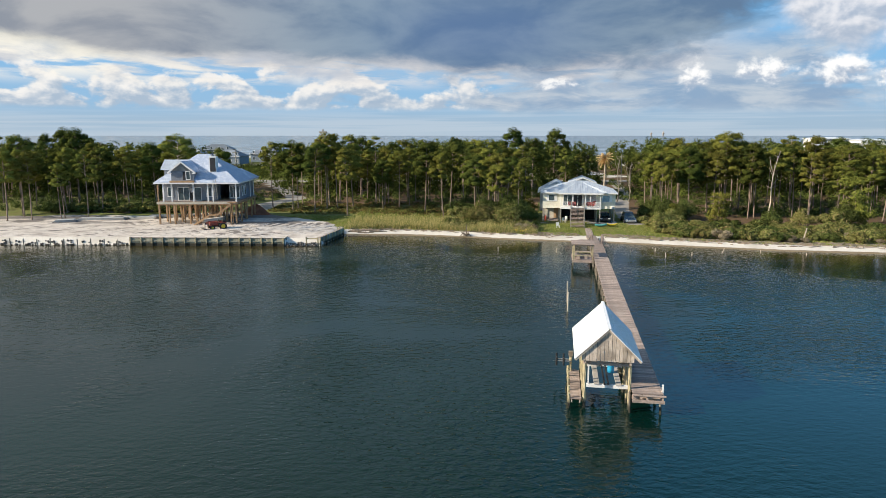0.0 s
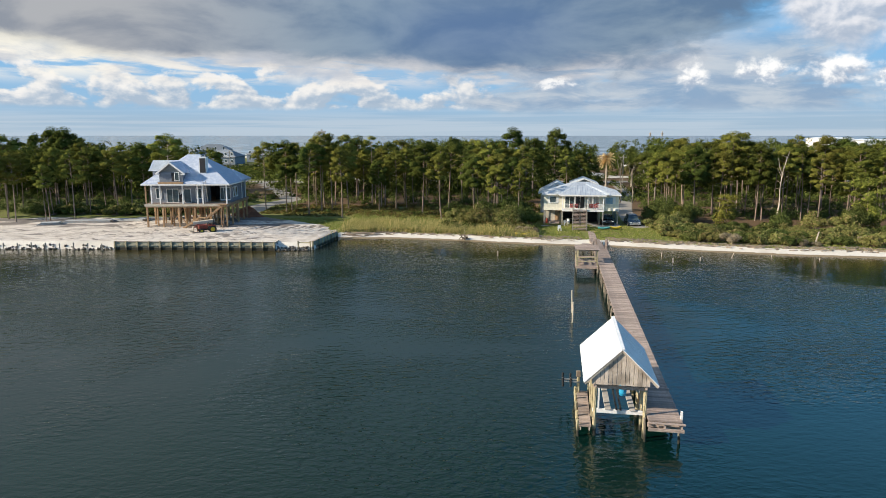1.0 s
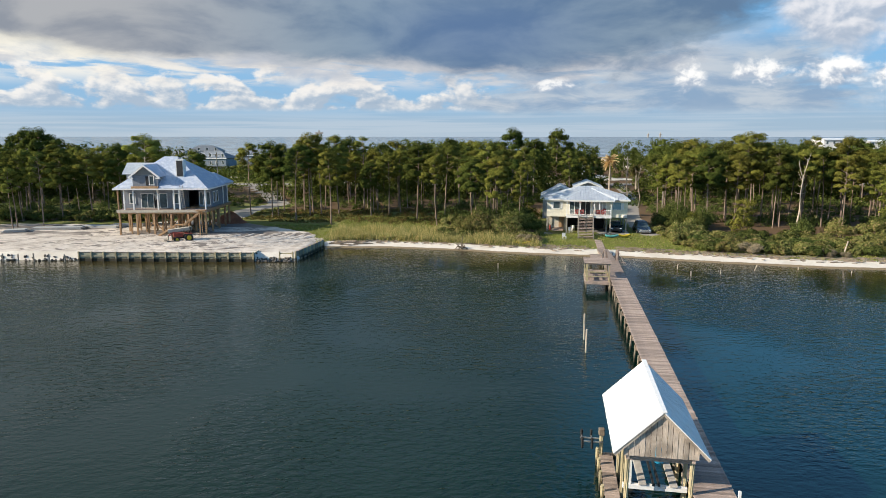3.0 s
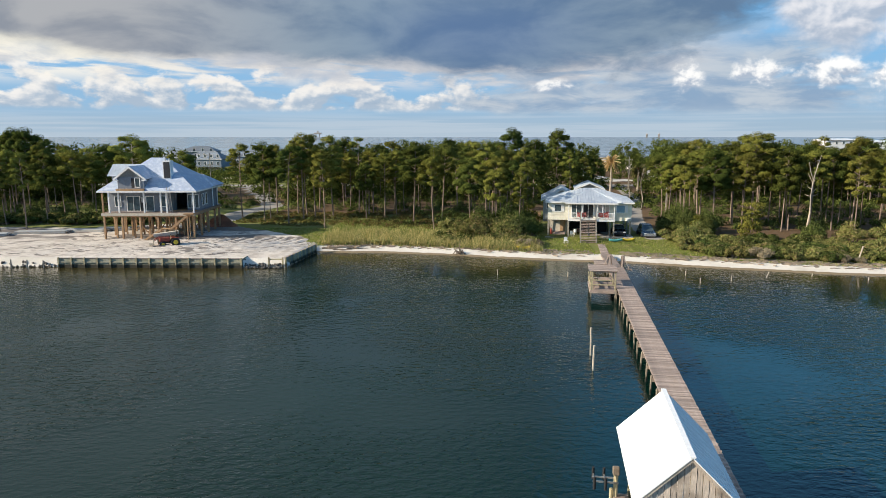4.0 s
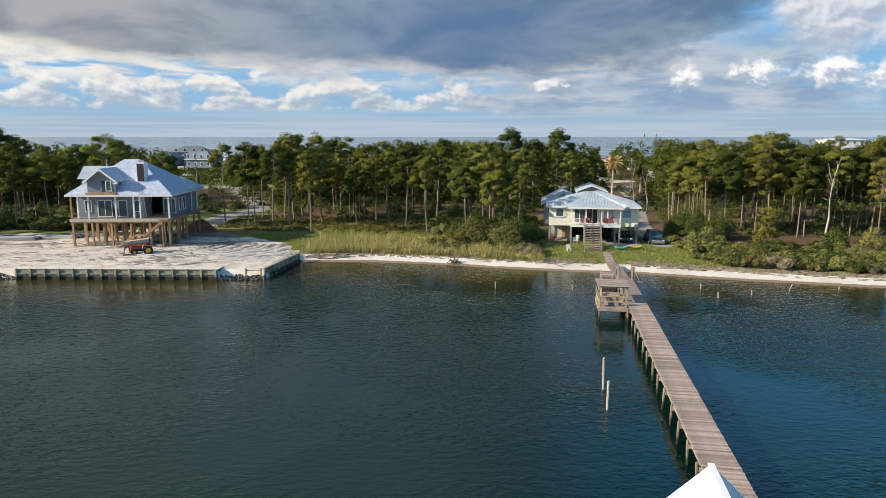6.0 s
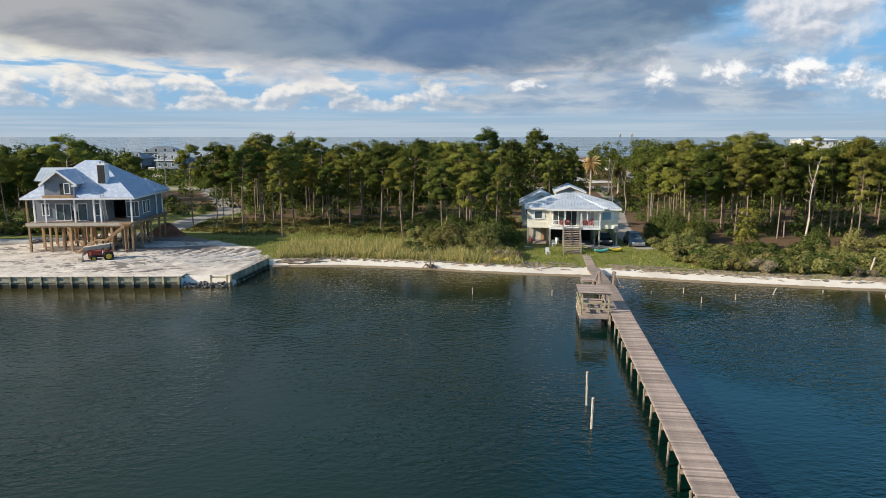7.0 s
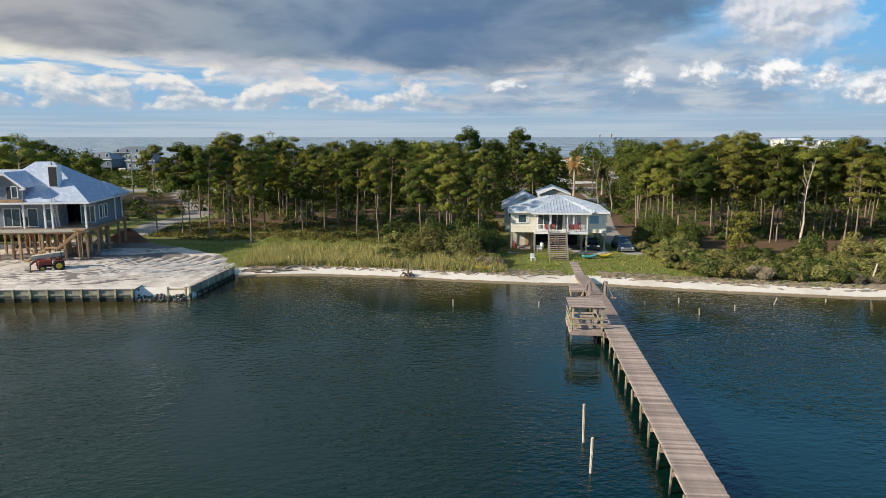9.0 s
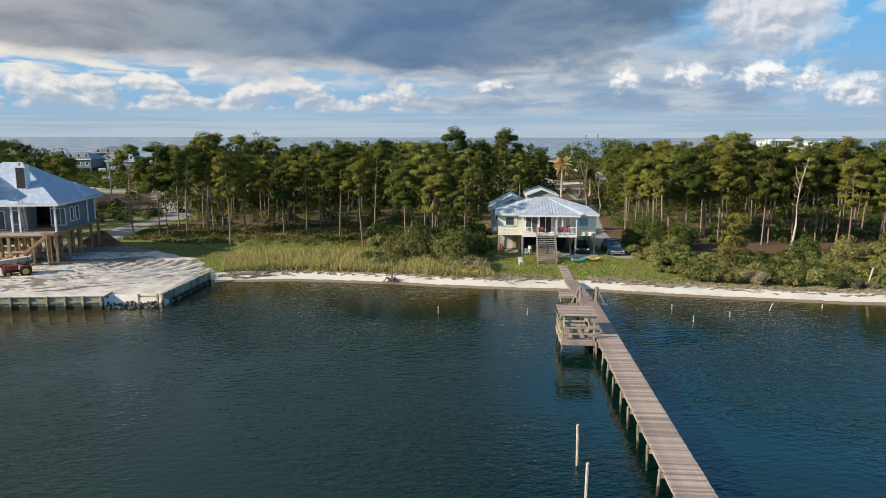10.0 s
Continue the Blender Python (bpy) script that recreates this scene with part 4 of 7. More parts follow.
def build_grass():
    r = np.random.RandomState(31)
    n = 64000
    x = r.uniform(-18, 14, n)
    ys = np.interp(x, SHORE_X, SHORE_Y)
    y = ys + 3.0 + r.random_sample(n) ** 1.3 * (9 + 0.08 * np.clip(8 - x, 0, 30))
    clump = wavy(x, y, 6, 51) + 0.6 * wavy(x, y, 1.8, 55) + 0.4 * wavy(x, y, 0.8, 56)
    keep = (clump > r.uniform(-0.5, 0.25, n)) & (x < 12.5 - (y - 104) * 0.2)
    x, y, clump = x[keep], y[keep], clump[keep]
    h = r.uniform(0.35, 1.5, len(x)) * np.clip(0.85 + 0.55 * wavy(x, y, 4, 52) + 0.45 * wavy(x, y, 1.4, 57), 0.25, 1.7)
    ob = tri_part("reed_bed", blades(r, x, y, ground_height(x, y) - 0.05, h, r.uniform(0.03, 0.085, len(x)), 0.27), REED)
    tagged(ob, "tall green and straw-coloured reeds behind the beach", "reeds", kind="stuff")
    # low leafy plants between the reeds and the pines
    n = 5200
    x = r.uniform(-38, 14, n)
    y = r.uniform(113, 146, n)
    edge = np.interp(x, (-38, -30, -18, 0, 14), (131, 127, 126, 121, 115))
    ok = (lot_share(x, y) < 0.1) & (path_distance(x, y, DRIVE_LEFT) > 3) & (y > edge + 2.5 * wavy(x, y, 9, 61)) & (wavy(x, y, 5, 62) + 0.5 * wavy(x, y, 1.7, 63) > -0.35)
    x, y = x[ok], y[ok]
    s = r.uniform(0.14, 0.42, len(x)) * np.clip(1 + 0.6 * wavy(x, y, 6, 64), 0.5, 1.6)
    cs = np.stack([x, y, ground_height(x, y) + 0.45 * s], 1)
    ob = tri_part("ground_cover", leaf_cloud(r, cs, np.stack([s * 1.3, s * 1.3, s * 0.8], 1), np.full(len(x), 16), 0.26, 0.12, 0.5), COVER)
    tagged(ob, "low olive and brown leafy plants under the pines", "undergrowth", kind="stuff")
    n = 150000
    x = r.uniform(-52, 62, n)
    y = np.interp(x, SHORE_X, SHORE_Y) + 2.6 + r.random_sample(n) * 27
    lot = lot_share(x, y)
    drive = np.minimum(path_distance(x, y, DRIVE_LEFT), path_distance(x, y, DRIVE_RIGHT))
    slab_zone = (x > 14.5) & (x < 28.5) & (y > 112.8) & (y < 128)
    keep = (lot < 0.25) & (drive > 2.2) & ~slab_zone & ~((x > 35) & (y > 111.5 + wavy(x, y, 5, 71))) & (y < 136) & (wavy(x, y, 4, 53) > -0.55) & ~((np.abs(x - 20.6) < 0.9) & (y < 113))
    x, y = x[keep], y[keep]
    h = r.uniform(0.08, 0.30, len(x)) * np.clip(1 + 0.6 * wavy(x, y, 7, 54) + 0.5 * wavy(x, y, 2.2, 58), 0.4, 2.2)
    ob = tri_part("grass", blades(r, x, y, ground_height(x, y) - 0.03, h, r.uniform(0.04, 0.11, len(x)), 0.5), LAWN)
    tagged(ob, "rough yellow-green grass on the island shore", "grass", kind="stuff")


def build_wrack():
    """Sticks and dry weed washed up along the beach."""
    r = np.random.RandomState(37)
    bm = bmesh.new()
    n = 0
    while n < 1700:
        x = r.uniform(-17, 62)
        y = np.interp(x, SHORE_X, SHORE_Y) + 1.7 + 3.0 * r.random_sample() ** 0.6
        if 18.5 < x < 22.5:
            continue
        n += 1
        a, l = r.normal(0.0, 0.5) - 0.12, r.uniform(0.2, 1.0)
        z = gz(x, y)
        bar(bm, (x, y, z + 0.03), (x + math.cos(a) * l, y + math.sin(a) * l, z + 0.05 + r.uniform(0, 0.1)), r.uniform(0.05, 0.14), r.uniform(0.04, 0.12))
    tagged(part("driftwood_wrack", bm, DRIFT), "grey-brown sticks and dry weed strewn along the beach", "driftwood", kind="stuff")


# ---- pier, boat shelter and shore works ----
PIER = pose(11.88, 36.6, 0, 0, 0, -7.9)
DECK_Z = 1.30


def pile(z0, z1, rad, material=None, label="", name="support_post", parent=None, at=(0, 0)):
    bm = bmesh.new()
    x, y = at
    tube(bm, [(x, y, z0), (x + 0.01, y, (z0 + z1) / 2), (x, y + 0.01, z1 - 0.03), (x, y, z1)], [rad * 1.08, rad, rad * 0.97, rad * 0.85], 9)
    return part(name, bm, material or PILE_WOOD, parent, label, smooth=False)


def build_pier():
    ob = thing("pier", "long weathered grey-brown plank pier standing on wooden piles", "pier", PIER)
    first = {}
    for side in (-1, 1):
        for k in range(24):
            y = 0.35 + k * 2.26
            out = 0.90 if side < 0 else 0.80
            p = pile(-2.4, DECK_Z - 0.03, 0.075, WET_PILE, at=(0, 0), parent=ob) if side not in first else None
            if p is None:
                p = new("support_post", first[side].data)
                p.parent = ob
            else:
                first[side] = p
            p.location = (side * out + 0.02 * ((k * 7) % 5 - 2), y, 0)
            p.rotation_euler = (0.012 * ((k * 3) % 5 - 2), 0.015 * ((k * 5) % 5 - 2), k)
    for x in (-0.72, 0.0, 0.72):
        part("stringer", boxes((x - 0.035, x + 0.035, 0.1, 52.7, DECK_Z - 0.30, DECK_Z - 0.045)), OLD_WOOD, ob)
    for k in range(24):
        y = 0.35 + k * 2.26
        part("cross_beam", boxes((-0.86, 0.86, y - 0.13, y - 0.09, DECK_Z - 0.42, DECK_Z - 0.20)), OLD_WOOD, ob)
    # stepped edge boards at the seaward end
    part("end_rail", boxes((-0.88, 0.95, -0.22, -0.05, DECK_Z - 0.07, DECK_Z - 0.02)), OLD_WOOD, ob)
    for x in (-0.78, -0.05, 0.78):
        part("rail_post", boxes((x - 0.045, x + 0.045, -0.16, -0.065, DECK_Z - 0.38, DECK_Z - 0.072)), OLD_WOOD, ob)
    part("fascia", boxes((-0.88, 0.9, -0.21, -0.165, DECK_Z - 0.46, DECK_Z - 0.28)), OLD_WOOD, ob)
    part("corner_post", boxes((0.80, 0.90, 0.45, 0.55, DECK_Z - 0.1, DECK_Z + 0.42)), WHITE, ob, "short white post")
    # shore end: a narrower ramp past the gate
    for x in (-0.62, 0.62):
        part("ramp_beam", bars(((x, 52.7, 1.12), (x - 0.2, 63.8, 0.62), 0.06, 0.2)), OLD_WOOD, ob)
    for y in (54.5, 56.8, 59.0):
        for x in (-0.68, 0.68):
            q = new("support_post", first[-1].data)
            q.parent = ob
            q.location = (x, y, -0.15)
    return ob


def build_gate():
    ob = thing("pier_gate", "weathered posts, braces and board wings across the pier", "gate", PIER @ pose(0, 52.6, DECK_Z))
    for s in (-1, 1):
        for k in range(2):
            x = s * (0.70 + 0.15 * k)
            part("wing_board", boxes((x - 0.07, x + 0.07, -0.04 + 0.05 * k, 0.0 + 0.05 * k, -0.6, 1.32 - 0.05 * k)), OLD_WOOD, ob)
        part("post", boxes((s * 0.66 - 0.05, s * 0.66 + 0.05, 0.1, 0.2, -0.9, 1.3), bevel=0.01), OLD_WOOD, ob)
        part("brace", bars(((s * 0.78, 0.03, 1.15), (s * 1.45, -0.1, -0.2), 0.13, 0.05)), OLD_WOOD, ob)
        part("brace", bars(((s * 0.60, 0.15, 1.2), (s * 0.28 if s < 0 else 0.62, 1.3, -0.05), 0.12, 0.05)), OLD_WOOD, ob)
        part("ledger", boxes((min(s * 0.7, s * 1.7), max(s * 0.7, s * 1.7), -0.12, -0.045, -0.28, -0.14)), OLD_WOOD, ob)


def build_side_landing():
    ob = thing("beach_landing", "small weathered plank landing beside the shore end of the pier", "landing", PIER @ pose(-1.35, 56.4, 0.02))
    for k in range(14):
        part("plank", boxes((-0.75, 0.62, -0.7 + k * 0.17, -0.7 + k * 0.17 + 0.15, 0.98, 1.02)), OLD_WOOD, ob)
    for x, y in ((-0.65, -0.6), (-0.65, 0.7), (0.5, -0.6), (0.5, 0.7)):
        pile(-0.8, 0.97, 0.07, at=(x, y), parent=ob, name="leg")
    part("edge_beam", boxes((-0.78, 0.62, -0.76, -0.71, 0.8, 1.02)), OLD_WOOD, ob)


def ribs(corners, spacing, w, h, lift=0.0):
    """Standing seams up the slope of a flat roof face, cut to its outline, one mesh each."""
    made = []
    pts = [Vector(c) for c in corners]
    nrm = (pts[1] - pts[0]).cross(pts[2] - pts[0]).normalized()
    if nrm.z < 0:
        nrm = -nrm
    e = nrm.cross(Vector((0, 0, 1))).normalized()
    s = e.cross(nrm).normalized()
    flat = [((p - pts[0]).dot(e), (p - pts[0]).dot(s)) for p in pts]
    lo, hi = min(a for a, _ in flat), max(a for a, _ in flat)
    k = lo + spacing * 0.5
    while k < hi:
        cut = []
        for (a0, b0), (a1, b1) in zip(flat, flat[1:] + flat[:1]):
            if (a0 - k) * (a1 - k) < 0:
                cut.append(b0 + (b1 - b0) * (k - a0) / (a1 - a0))
        if len(cut) >= 2 and max(cut) - min(cut) > 0.15:
            a = pts[0] + e * k + s * min(cut) + nrm * (lift + h * 0.5)
            b = pts[0] + e * k + s * max(cut) + nrm * (lift + h * 0.5)
            m = Matrix((e, nrm, s)).transposed().to_4x4()
            bm = bmesh.new()
            made.append(bm)
            bmesh.ops.create_cube(bm, size=1.0, matrix=Matrix.Translation((a + b) / 2) @ m @ Matrix.Diagonal((w, h, (b - a).length, 1)))
        k += spacing
    return made


def metal_face(corners, material, parent, spacing, thick=0.04, name="roof_panel", seam=0.03):
    bm = slab(bmesh.new(), corners, thick)
    p = part(name, bm, material, parent)
    for bm in ribs(corners, spacing, 0.03, seam):
        part("seam", bm, material, p)
    return p


def build_boat_shelter():
    ob = thing("boat_shelter", "boat shelter with steep white metal roof and board gables on piles", "boathouse", PIER)
    L, R, M, F, B, E, K = -4.13, -0.37, -2.25, 0.18, 6.38, 3.10, 4.96
    metal_face(((L, F, E), (M, F, K), (M, B, K), (L, B, E)), WHITE_METAL, ob, 0.23, name="roof_slope", seam=0.022)
    metal_face(((R, F, E), (M, F, K), (M, B, K), (R, B, E)), WHITE_METAL, ob, 0.23, name="roof_slope", seam=0.022)
    part("ridge_cap", bars(((M, F - 0.03, K + 0.0), (M, B + 0.03, K + 0.0), 0.2, 0.05)), WHITE_METAL, ob)
    for y in (F + 0.05, B - 0.05):
        part("rake_board", bars(((L + 0.05, y, E - 0.08), (M, y, K - 0.10), 0.05, 0.13)), GABLE_WOOD, ob)
        part("rake_board", bars(((R - 0.05, y, E - 0.08), (M, y, K - 0.10), 0.05, 0.13)), GABLE_WOOD, ob)
    # gable boards, each one cut to the slope
    for y in (F + 0.13, B - 0.30):
        n = 14
        for k in range(n):
            x0 = L + 0.42 + (R - L - 0.84) * k / n
            x1 = L + 0.42 + (R - L - 0.84) * (k + 1) / n - 0.02
            top = [E - 0.06 + (K - E) * (1 - abs(x - M) / (R - M)) - 0.06 for x in (x0, x1)]
            bm = bmesh.new()
            d = 0.012 * (k % 2)
            low = 2.98
            vs = [bm.verts.new(p) for p in ((x0, y - d, low), (x1, y - d, low), (x1, y - d, max(low + 0.02, top[1])), (x0, y - d, max(low + 0.02, top[0])),
                                            (x0, y + 0.025, low), (x1, y + 0.025, low), (x1, y + 0.025, max(low + 0.02, top[1])), (x0, y + 0.025, max(low + 0.02, top[0])))]
            for f in ((0, 1, 2, 3), (5, 4, 7, 6), (4, 0, 3, 7), (1, 5, 6, 2), (3, 2, 6, 7), (4, 5, 1, 0)):
                bm.faces.new([vs[q] for q in f])
            part("gable_board", bm, GABLE_WOOD, ob)
    for x in (-3.52, -0.98):
        part("top_beam", boxes((x - 0.06, x + 0.06, F + 0.2, B - 0.2, 2.78, 3.02)), OLD_WOOD, ob)
        for y in (0.72, 1.75, 3.45, 5.55):
            pile(-2.4, 2.82, 0.105, at=(x + (0.02 if y < 1 else -0.03), y), parent=ob, name="post")
    for y in (0.72, 3.45, 5.65):
        part("tie_beam", boxes((-3.6, -0.9, y - 0.04, y + 0.04, 2.62, 2.80)), OLD_WOOD, ob)
    # left walkway
    for k in range(30):
        y = 0.32 + k * 0.165
        part("plank", boxes((-4.28 + 0.012 * (k % 3), -3.66 + 0.01 * (k % 2), y, y + 0.148, 0.60 + 0.004 * (k % 2), 0.64)), OLD_WOOD, ob)
    for x in (-4.2, -3.74):
        part("walkway_beam", boxes((x - 0.03, x + 0.03, 0.35, 5.2, 0.39, 0.595)), OLD_WOOD, ob)
    for k, y in enumerate((0.42, 1.6, 2.8, 4.0, 5.1)):
        pile(-2.4, 0.92, 0.085, at=(-4.36, y), parent=ob, name="walkway_post")
    return ob


def build_boat_lift():
    ob = thing("boat_lift", "empty boat lift with two padded bunks between the shelter's piles", "boat lift", PIER)
    part("front_beam", boxes((-3.55, -0.95, 1.36, 1.52, 0.98, 1.20), bevel=0.01), WHITE, ob, "white aluminium cross beam")
    part("rear_beam", boxes((-3.55, -0.95, 5.1, 5.26, 0.98, 1.20), bevel=0.01), WHITE, ob, "white aluminium cross beam")
    for x in (-2.76, -1.5):
        part("bunk", boxes((x - 0.16, x + 0.16, 1.3, 5.5, 1.205, 1.28), bevel=0.01), CONCRETE, ob, "pale grey carpeted bunk board")
    for x, z in ((-2.32, 1.27), (-2.1, 1.27)):
        part("keel_guide", bars(((x, 1.25, z), (x + 0.03, 5.2, z + 0.02), 0.09, 0.09)), BLACK, ob)
    for x in (-3.3, -1.15):
        part("hoist_cable", bars(((x, 1.44, 1.19), (x, 1.44, 2.7), 0.02)), STEEL, ob)
        part("hoist_cable", bars(((x, 5.18, 1.19), (x, 5.18, 2.7), 0.02)), STEEL, ob)
    part("side_guide", bars(((-3.25, 1.4, 1.19), (-3.25, 1.4, 2.5), 0.07)), WHITE, ob)


def build_barrel():
    ob = thing("barrel", "bright blue plastic barrel on the boat lift", "barrel", PIER @ pose(-1.82, 3.3, 1.285) @ Matrix.Scale(0.75, 4))
    bm = bmesh.new()
    lathe(bm, [(0.2, 0), (0.26, 0.03), (0.275, 0.25), (0.285, 0.30), (0.275, 0.35), (0.275, 0.55), (0.285, 0.6), (0.26, 0.82), (0.2, 0.86)], 14)
    part("body", bm, BLUE, ob, smooth=True)
    part("lid", lathe(bmesh.new(), [(0.21, 0.861), (0.21, 0.885)], 14), BLUE, ob)


def build_jet_lift():
    ob = thing("watercraft_lift", "small steel watercraft lift with black rollers beside the walkway", "lift", PIER @ pose(-4.2, 5.0, 0))
    pile(-2.4, 1.9, 0.1, parent=ob, name="post")
    part("winch", boxes((-0.14, 0.14, -0.14, 0.14, 1.62, 1.95), bevel=0.03), DRIFT, ob)
    for z, y in ((1.32, -0.15), (1.32, 0.25)):
        part("arm", bars(((0.1, y, z), (-0.95, y, z), 0.06)), STEEL, ob)
    for x in (-0.45, -0.9):
        part("cross_bar", bars(((x, -0.4, 1.34), (x, 0.5, 1.34), 0.05)), STEEL, ob)
        for y in (-0.4, 0.5):
            part("roller", tube(bmesh.new(), [(x, y, 1.1), (x, y, 1.62)], [0.06, 0.06], 8), BLACK, ob)


def build_shade_platform():
    ob = thing("fishing_platform", "weathered timber side platform with benches, rails and flat shade roof", "platform", PIER)
    x0, x1, y0, y1, z = -3.38, -0.90, 41.4, 45.6, 1.12
    n = 26
    for k in range(n):
        y = y0 + (y1 - y0) * k / n
        part("plank", boxes((x0, x1, y, y + (y1 - y0) / n - 0.014, z - 0.04, z - 0.003 * (k % 3))), OLD_WOOD, ob)
    for x in (x0 + 0.05, (x0 + x1) / 2, x1 - 0.05):
        part("joist", boxes((x - 0.03, x + 0.03, y0 + 0.02, y1 - 0.02, z - 0.26, z - 0.045)), OLD_WOOD, ob)
    part("fascia", boxes((x0, x1, y0 - 0.04, y0, z - 0.24, z)), OLD_WOOD, ob)
    for x in (x0 + 0.12, x1 - 0.1):
        for y in (y0 + 0.15, y0 + 2.4, y1 - 0.15):
            pile(-2.2, z - 0.05, 0.07, WET_PILE, at=(x, y), parent=ob)
    for x in (x0 + 0.22, x1 - 0.12):
        for y in (y0 + 0.3, y0 + 2.75):
            part("roof_post", boxes((x - 0.06, x + 0.06, y - 0.06, y + 0.06, z, z + 1.88), bevel=0.008), PILE_WOOD, ob)
    for y in (y0 + 0.3, y0 + 2.75):
        part("roof_beam", boxes((x0 + 0.05, x1 + 0.02, y - 0.04, y + 0.04, z + 1.72, z + 1.88)), OLD_WOOD, ob)
    m = 16
    for k in range(m):
        ya = y0 + 0.02 + 3.05 * k / m
        part("roof_board", boxes((x0 - 0.12, x1 + 0.08, ya, ya + 3.05 / m - 0.012, z + 1.885, z + 1.925 + 0.004 * (k % 2))), OLD_WOOD, ob)
    # rails and benches
    for za in (0.48, 0.92):
        part("rail", boxes((x0 + 0.1, x1 - 0.05, y0 + 0.2, y0 + 0.25, z + za, z + za + 0.1)), PILE_WOOD, ob)
        part("rail", boxes((x0 + 0.02, x0 + 0.07, y0 + 0.2, y1 - 0.1, z + za, z + za + 0.1)), PILE_WOOD, ob)
    for y in (y0 + 0.25, y0 + 2.1, y1 - 0.12):
        part("rail_post", boxes((x0 + 0.075, x0 + 0.155, y - 0.04, y + 0.04, z, z + 1.0)), PILE_WOOD, ob)
    part("bench_seat", boxes((x0 + 0.16, x0 + 0.58, y0 + 0.5, y1 - 0.2, z + 0.42, z + 0.46)), OLD_WOOD, ob)
    part("bench_seat", boxes((x0 + 0.6, x1 - 0.2, y0 + 3.65, y0 + 4.05, z + 0.42, z + 0.46)), OLD_WOOD, ob)
    for y in (y0 + 0.7, y1 - 0.5):
        part("bench_leg", boxes((x0 + 0.2, x0 + 0.54, y, y + 0.05, z, z + 0.42)), OLD_WOOD, ob)
    part("cleaning_board", boxes((x0 + 0.9, x1 - 0.5, y0 + 1.6, y0 + 2.1, z + 0.70, z + 0.75)), OLD_WOOD, ob)
    for x in (x0 + 1.0, x1 - 0.6):
        part("table_leg", boxes((x - 0.04, x + 0.04, y0 + 1.8, y0 + 1.88, z, z + 0.70)), OLD_WOOD, ob)


def build_poles():
    for x, y, h, lean in ((10.85, 59.2, 1.75, 1.0), (11.3, 62.36, 2.05, -0.6)):
        ob = thing("mooring_pile", "lone pale wooden mooring pile standing in open water", "pile", pose(x, y, 0, 0, lean, 0), "mooring piles")
        pile(-2.4, h, 0.075, PALE_BARK, parent=ob, name="shaft")
    for k, (x, y, h, lean) in enumerate(((6.2, 90.3, 0.62, 0), (14.0, 89.5, 0.55, 2), (27.4, 90.5, 0.5, 0), (27.6, 86.4, 0.55, -2), (31.35, 87.6, 0.5, 0), (36.0, 89.6, 0.7, 24), (41.4, 90.3, 0.3, 0), (24.0, 90.0, 0.3, 0), (46.5, 88.4, 0.3, 5))):
        ob = thing("stake", "short old wooden stake standing in the shallows", "stake", pose(x, y, 0, 0, lean, 0), "old stakes")
        pile(-1.2, h, 0.055, PALE_BARK, parent=ob, name="shaft")
    ob = thing("leaning_post", "bleached broken post leaning on the beach", "post", pose(49.6, 96.0, 0.3, 0, 14, 0))
    pile(-0.4, 2.3, 0.09, PALE_BARK, parent=ob, name="shaft")


def build_bulkhead():
    ob = thing("bulkhead", "low timber bulkhead with upright posts holding back pale sand", "sea wall")
    x0, x1, y = -45.9, -23.95, 93.35
    n = 14
    step = (x1 - x0) / n
    for k in range(n):
        xa = x0 + k * step
        part("wall_panel", boxes((xa, xa + step - 0.01, y, y + 0.07, -1.2, 1.14)), WALL_WOOD, ob)
    for k in range(n + 1):
        xa = x0 + k * step
        part("post", boxes((xa - 0.09, xa + 0.09, y - 0.17, y - 0.005, -1.2, 1.26 + 0.05 * ((k * 3) % 3)), bevel=0.012), PILE_WOOD, ob)
    part("wale", boxes((x0, x1, y - 0.10, y - 0.004, 0.62, 0.78)), WALL_WOOD, ob)
    part("cap", boxes((x0 - 0.05, x1 + 0.05, y - 0.06, y + 0.16, 1.144, 1.195)), OLD_WOOD, ob)
    a, b = Vector((-18.95, 94.1, 0)), Vector((-17.45, 104.0, 0))
    d = (b - a).normalized()
    nrm = Vector((d.y, -d.x, 0))
    m = 8
    for k in range(m):
        p, q = a.lerp(b, k / m), a.lerp(b, (k + 1) / m - 0.001)
        part("wall_panel", slab_wall(p, q, nrm * 0.07, -1.2, 1.12), WALL_WOOD, ob)
    for k in range(m + 1):
        p = a.lerp(b, k / m) + nrm * 0.12
        part("post", boxes((p.x - 0.09, p.x + 0.09, p.y - 0.09, p.y + 0.09, -1.2, 1.26), bevel=0.012), PILE_WOOD, ob)
    p, q = a - d * 0.05, b + d * 0.05
    part("cap", slab_wall(p - nrm * 0.16, q - nrm * 0.16, nrm * 0.24, 1.125, 1.175), OLD_WOOD, ob)
    part("end_wall", boxes((-23.95, -23.88, 93.43, 95.6, -1.2, 1.12)), WALL_WOOD, ob)
    # open frame of two posts beside the corner
    for x in (-20.75, -19.1):
        part("frame_post", boxes((x - 0.08, x + 0.08, 93.55, 93.71, -1.2, 1.3)), PILE_WOOD, ob)
    part("frame_rail", boxes((-20.75, -19.1, 93.60, 93.68, 1.0, 1.15)), PILE_WOOD, ob)


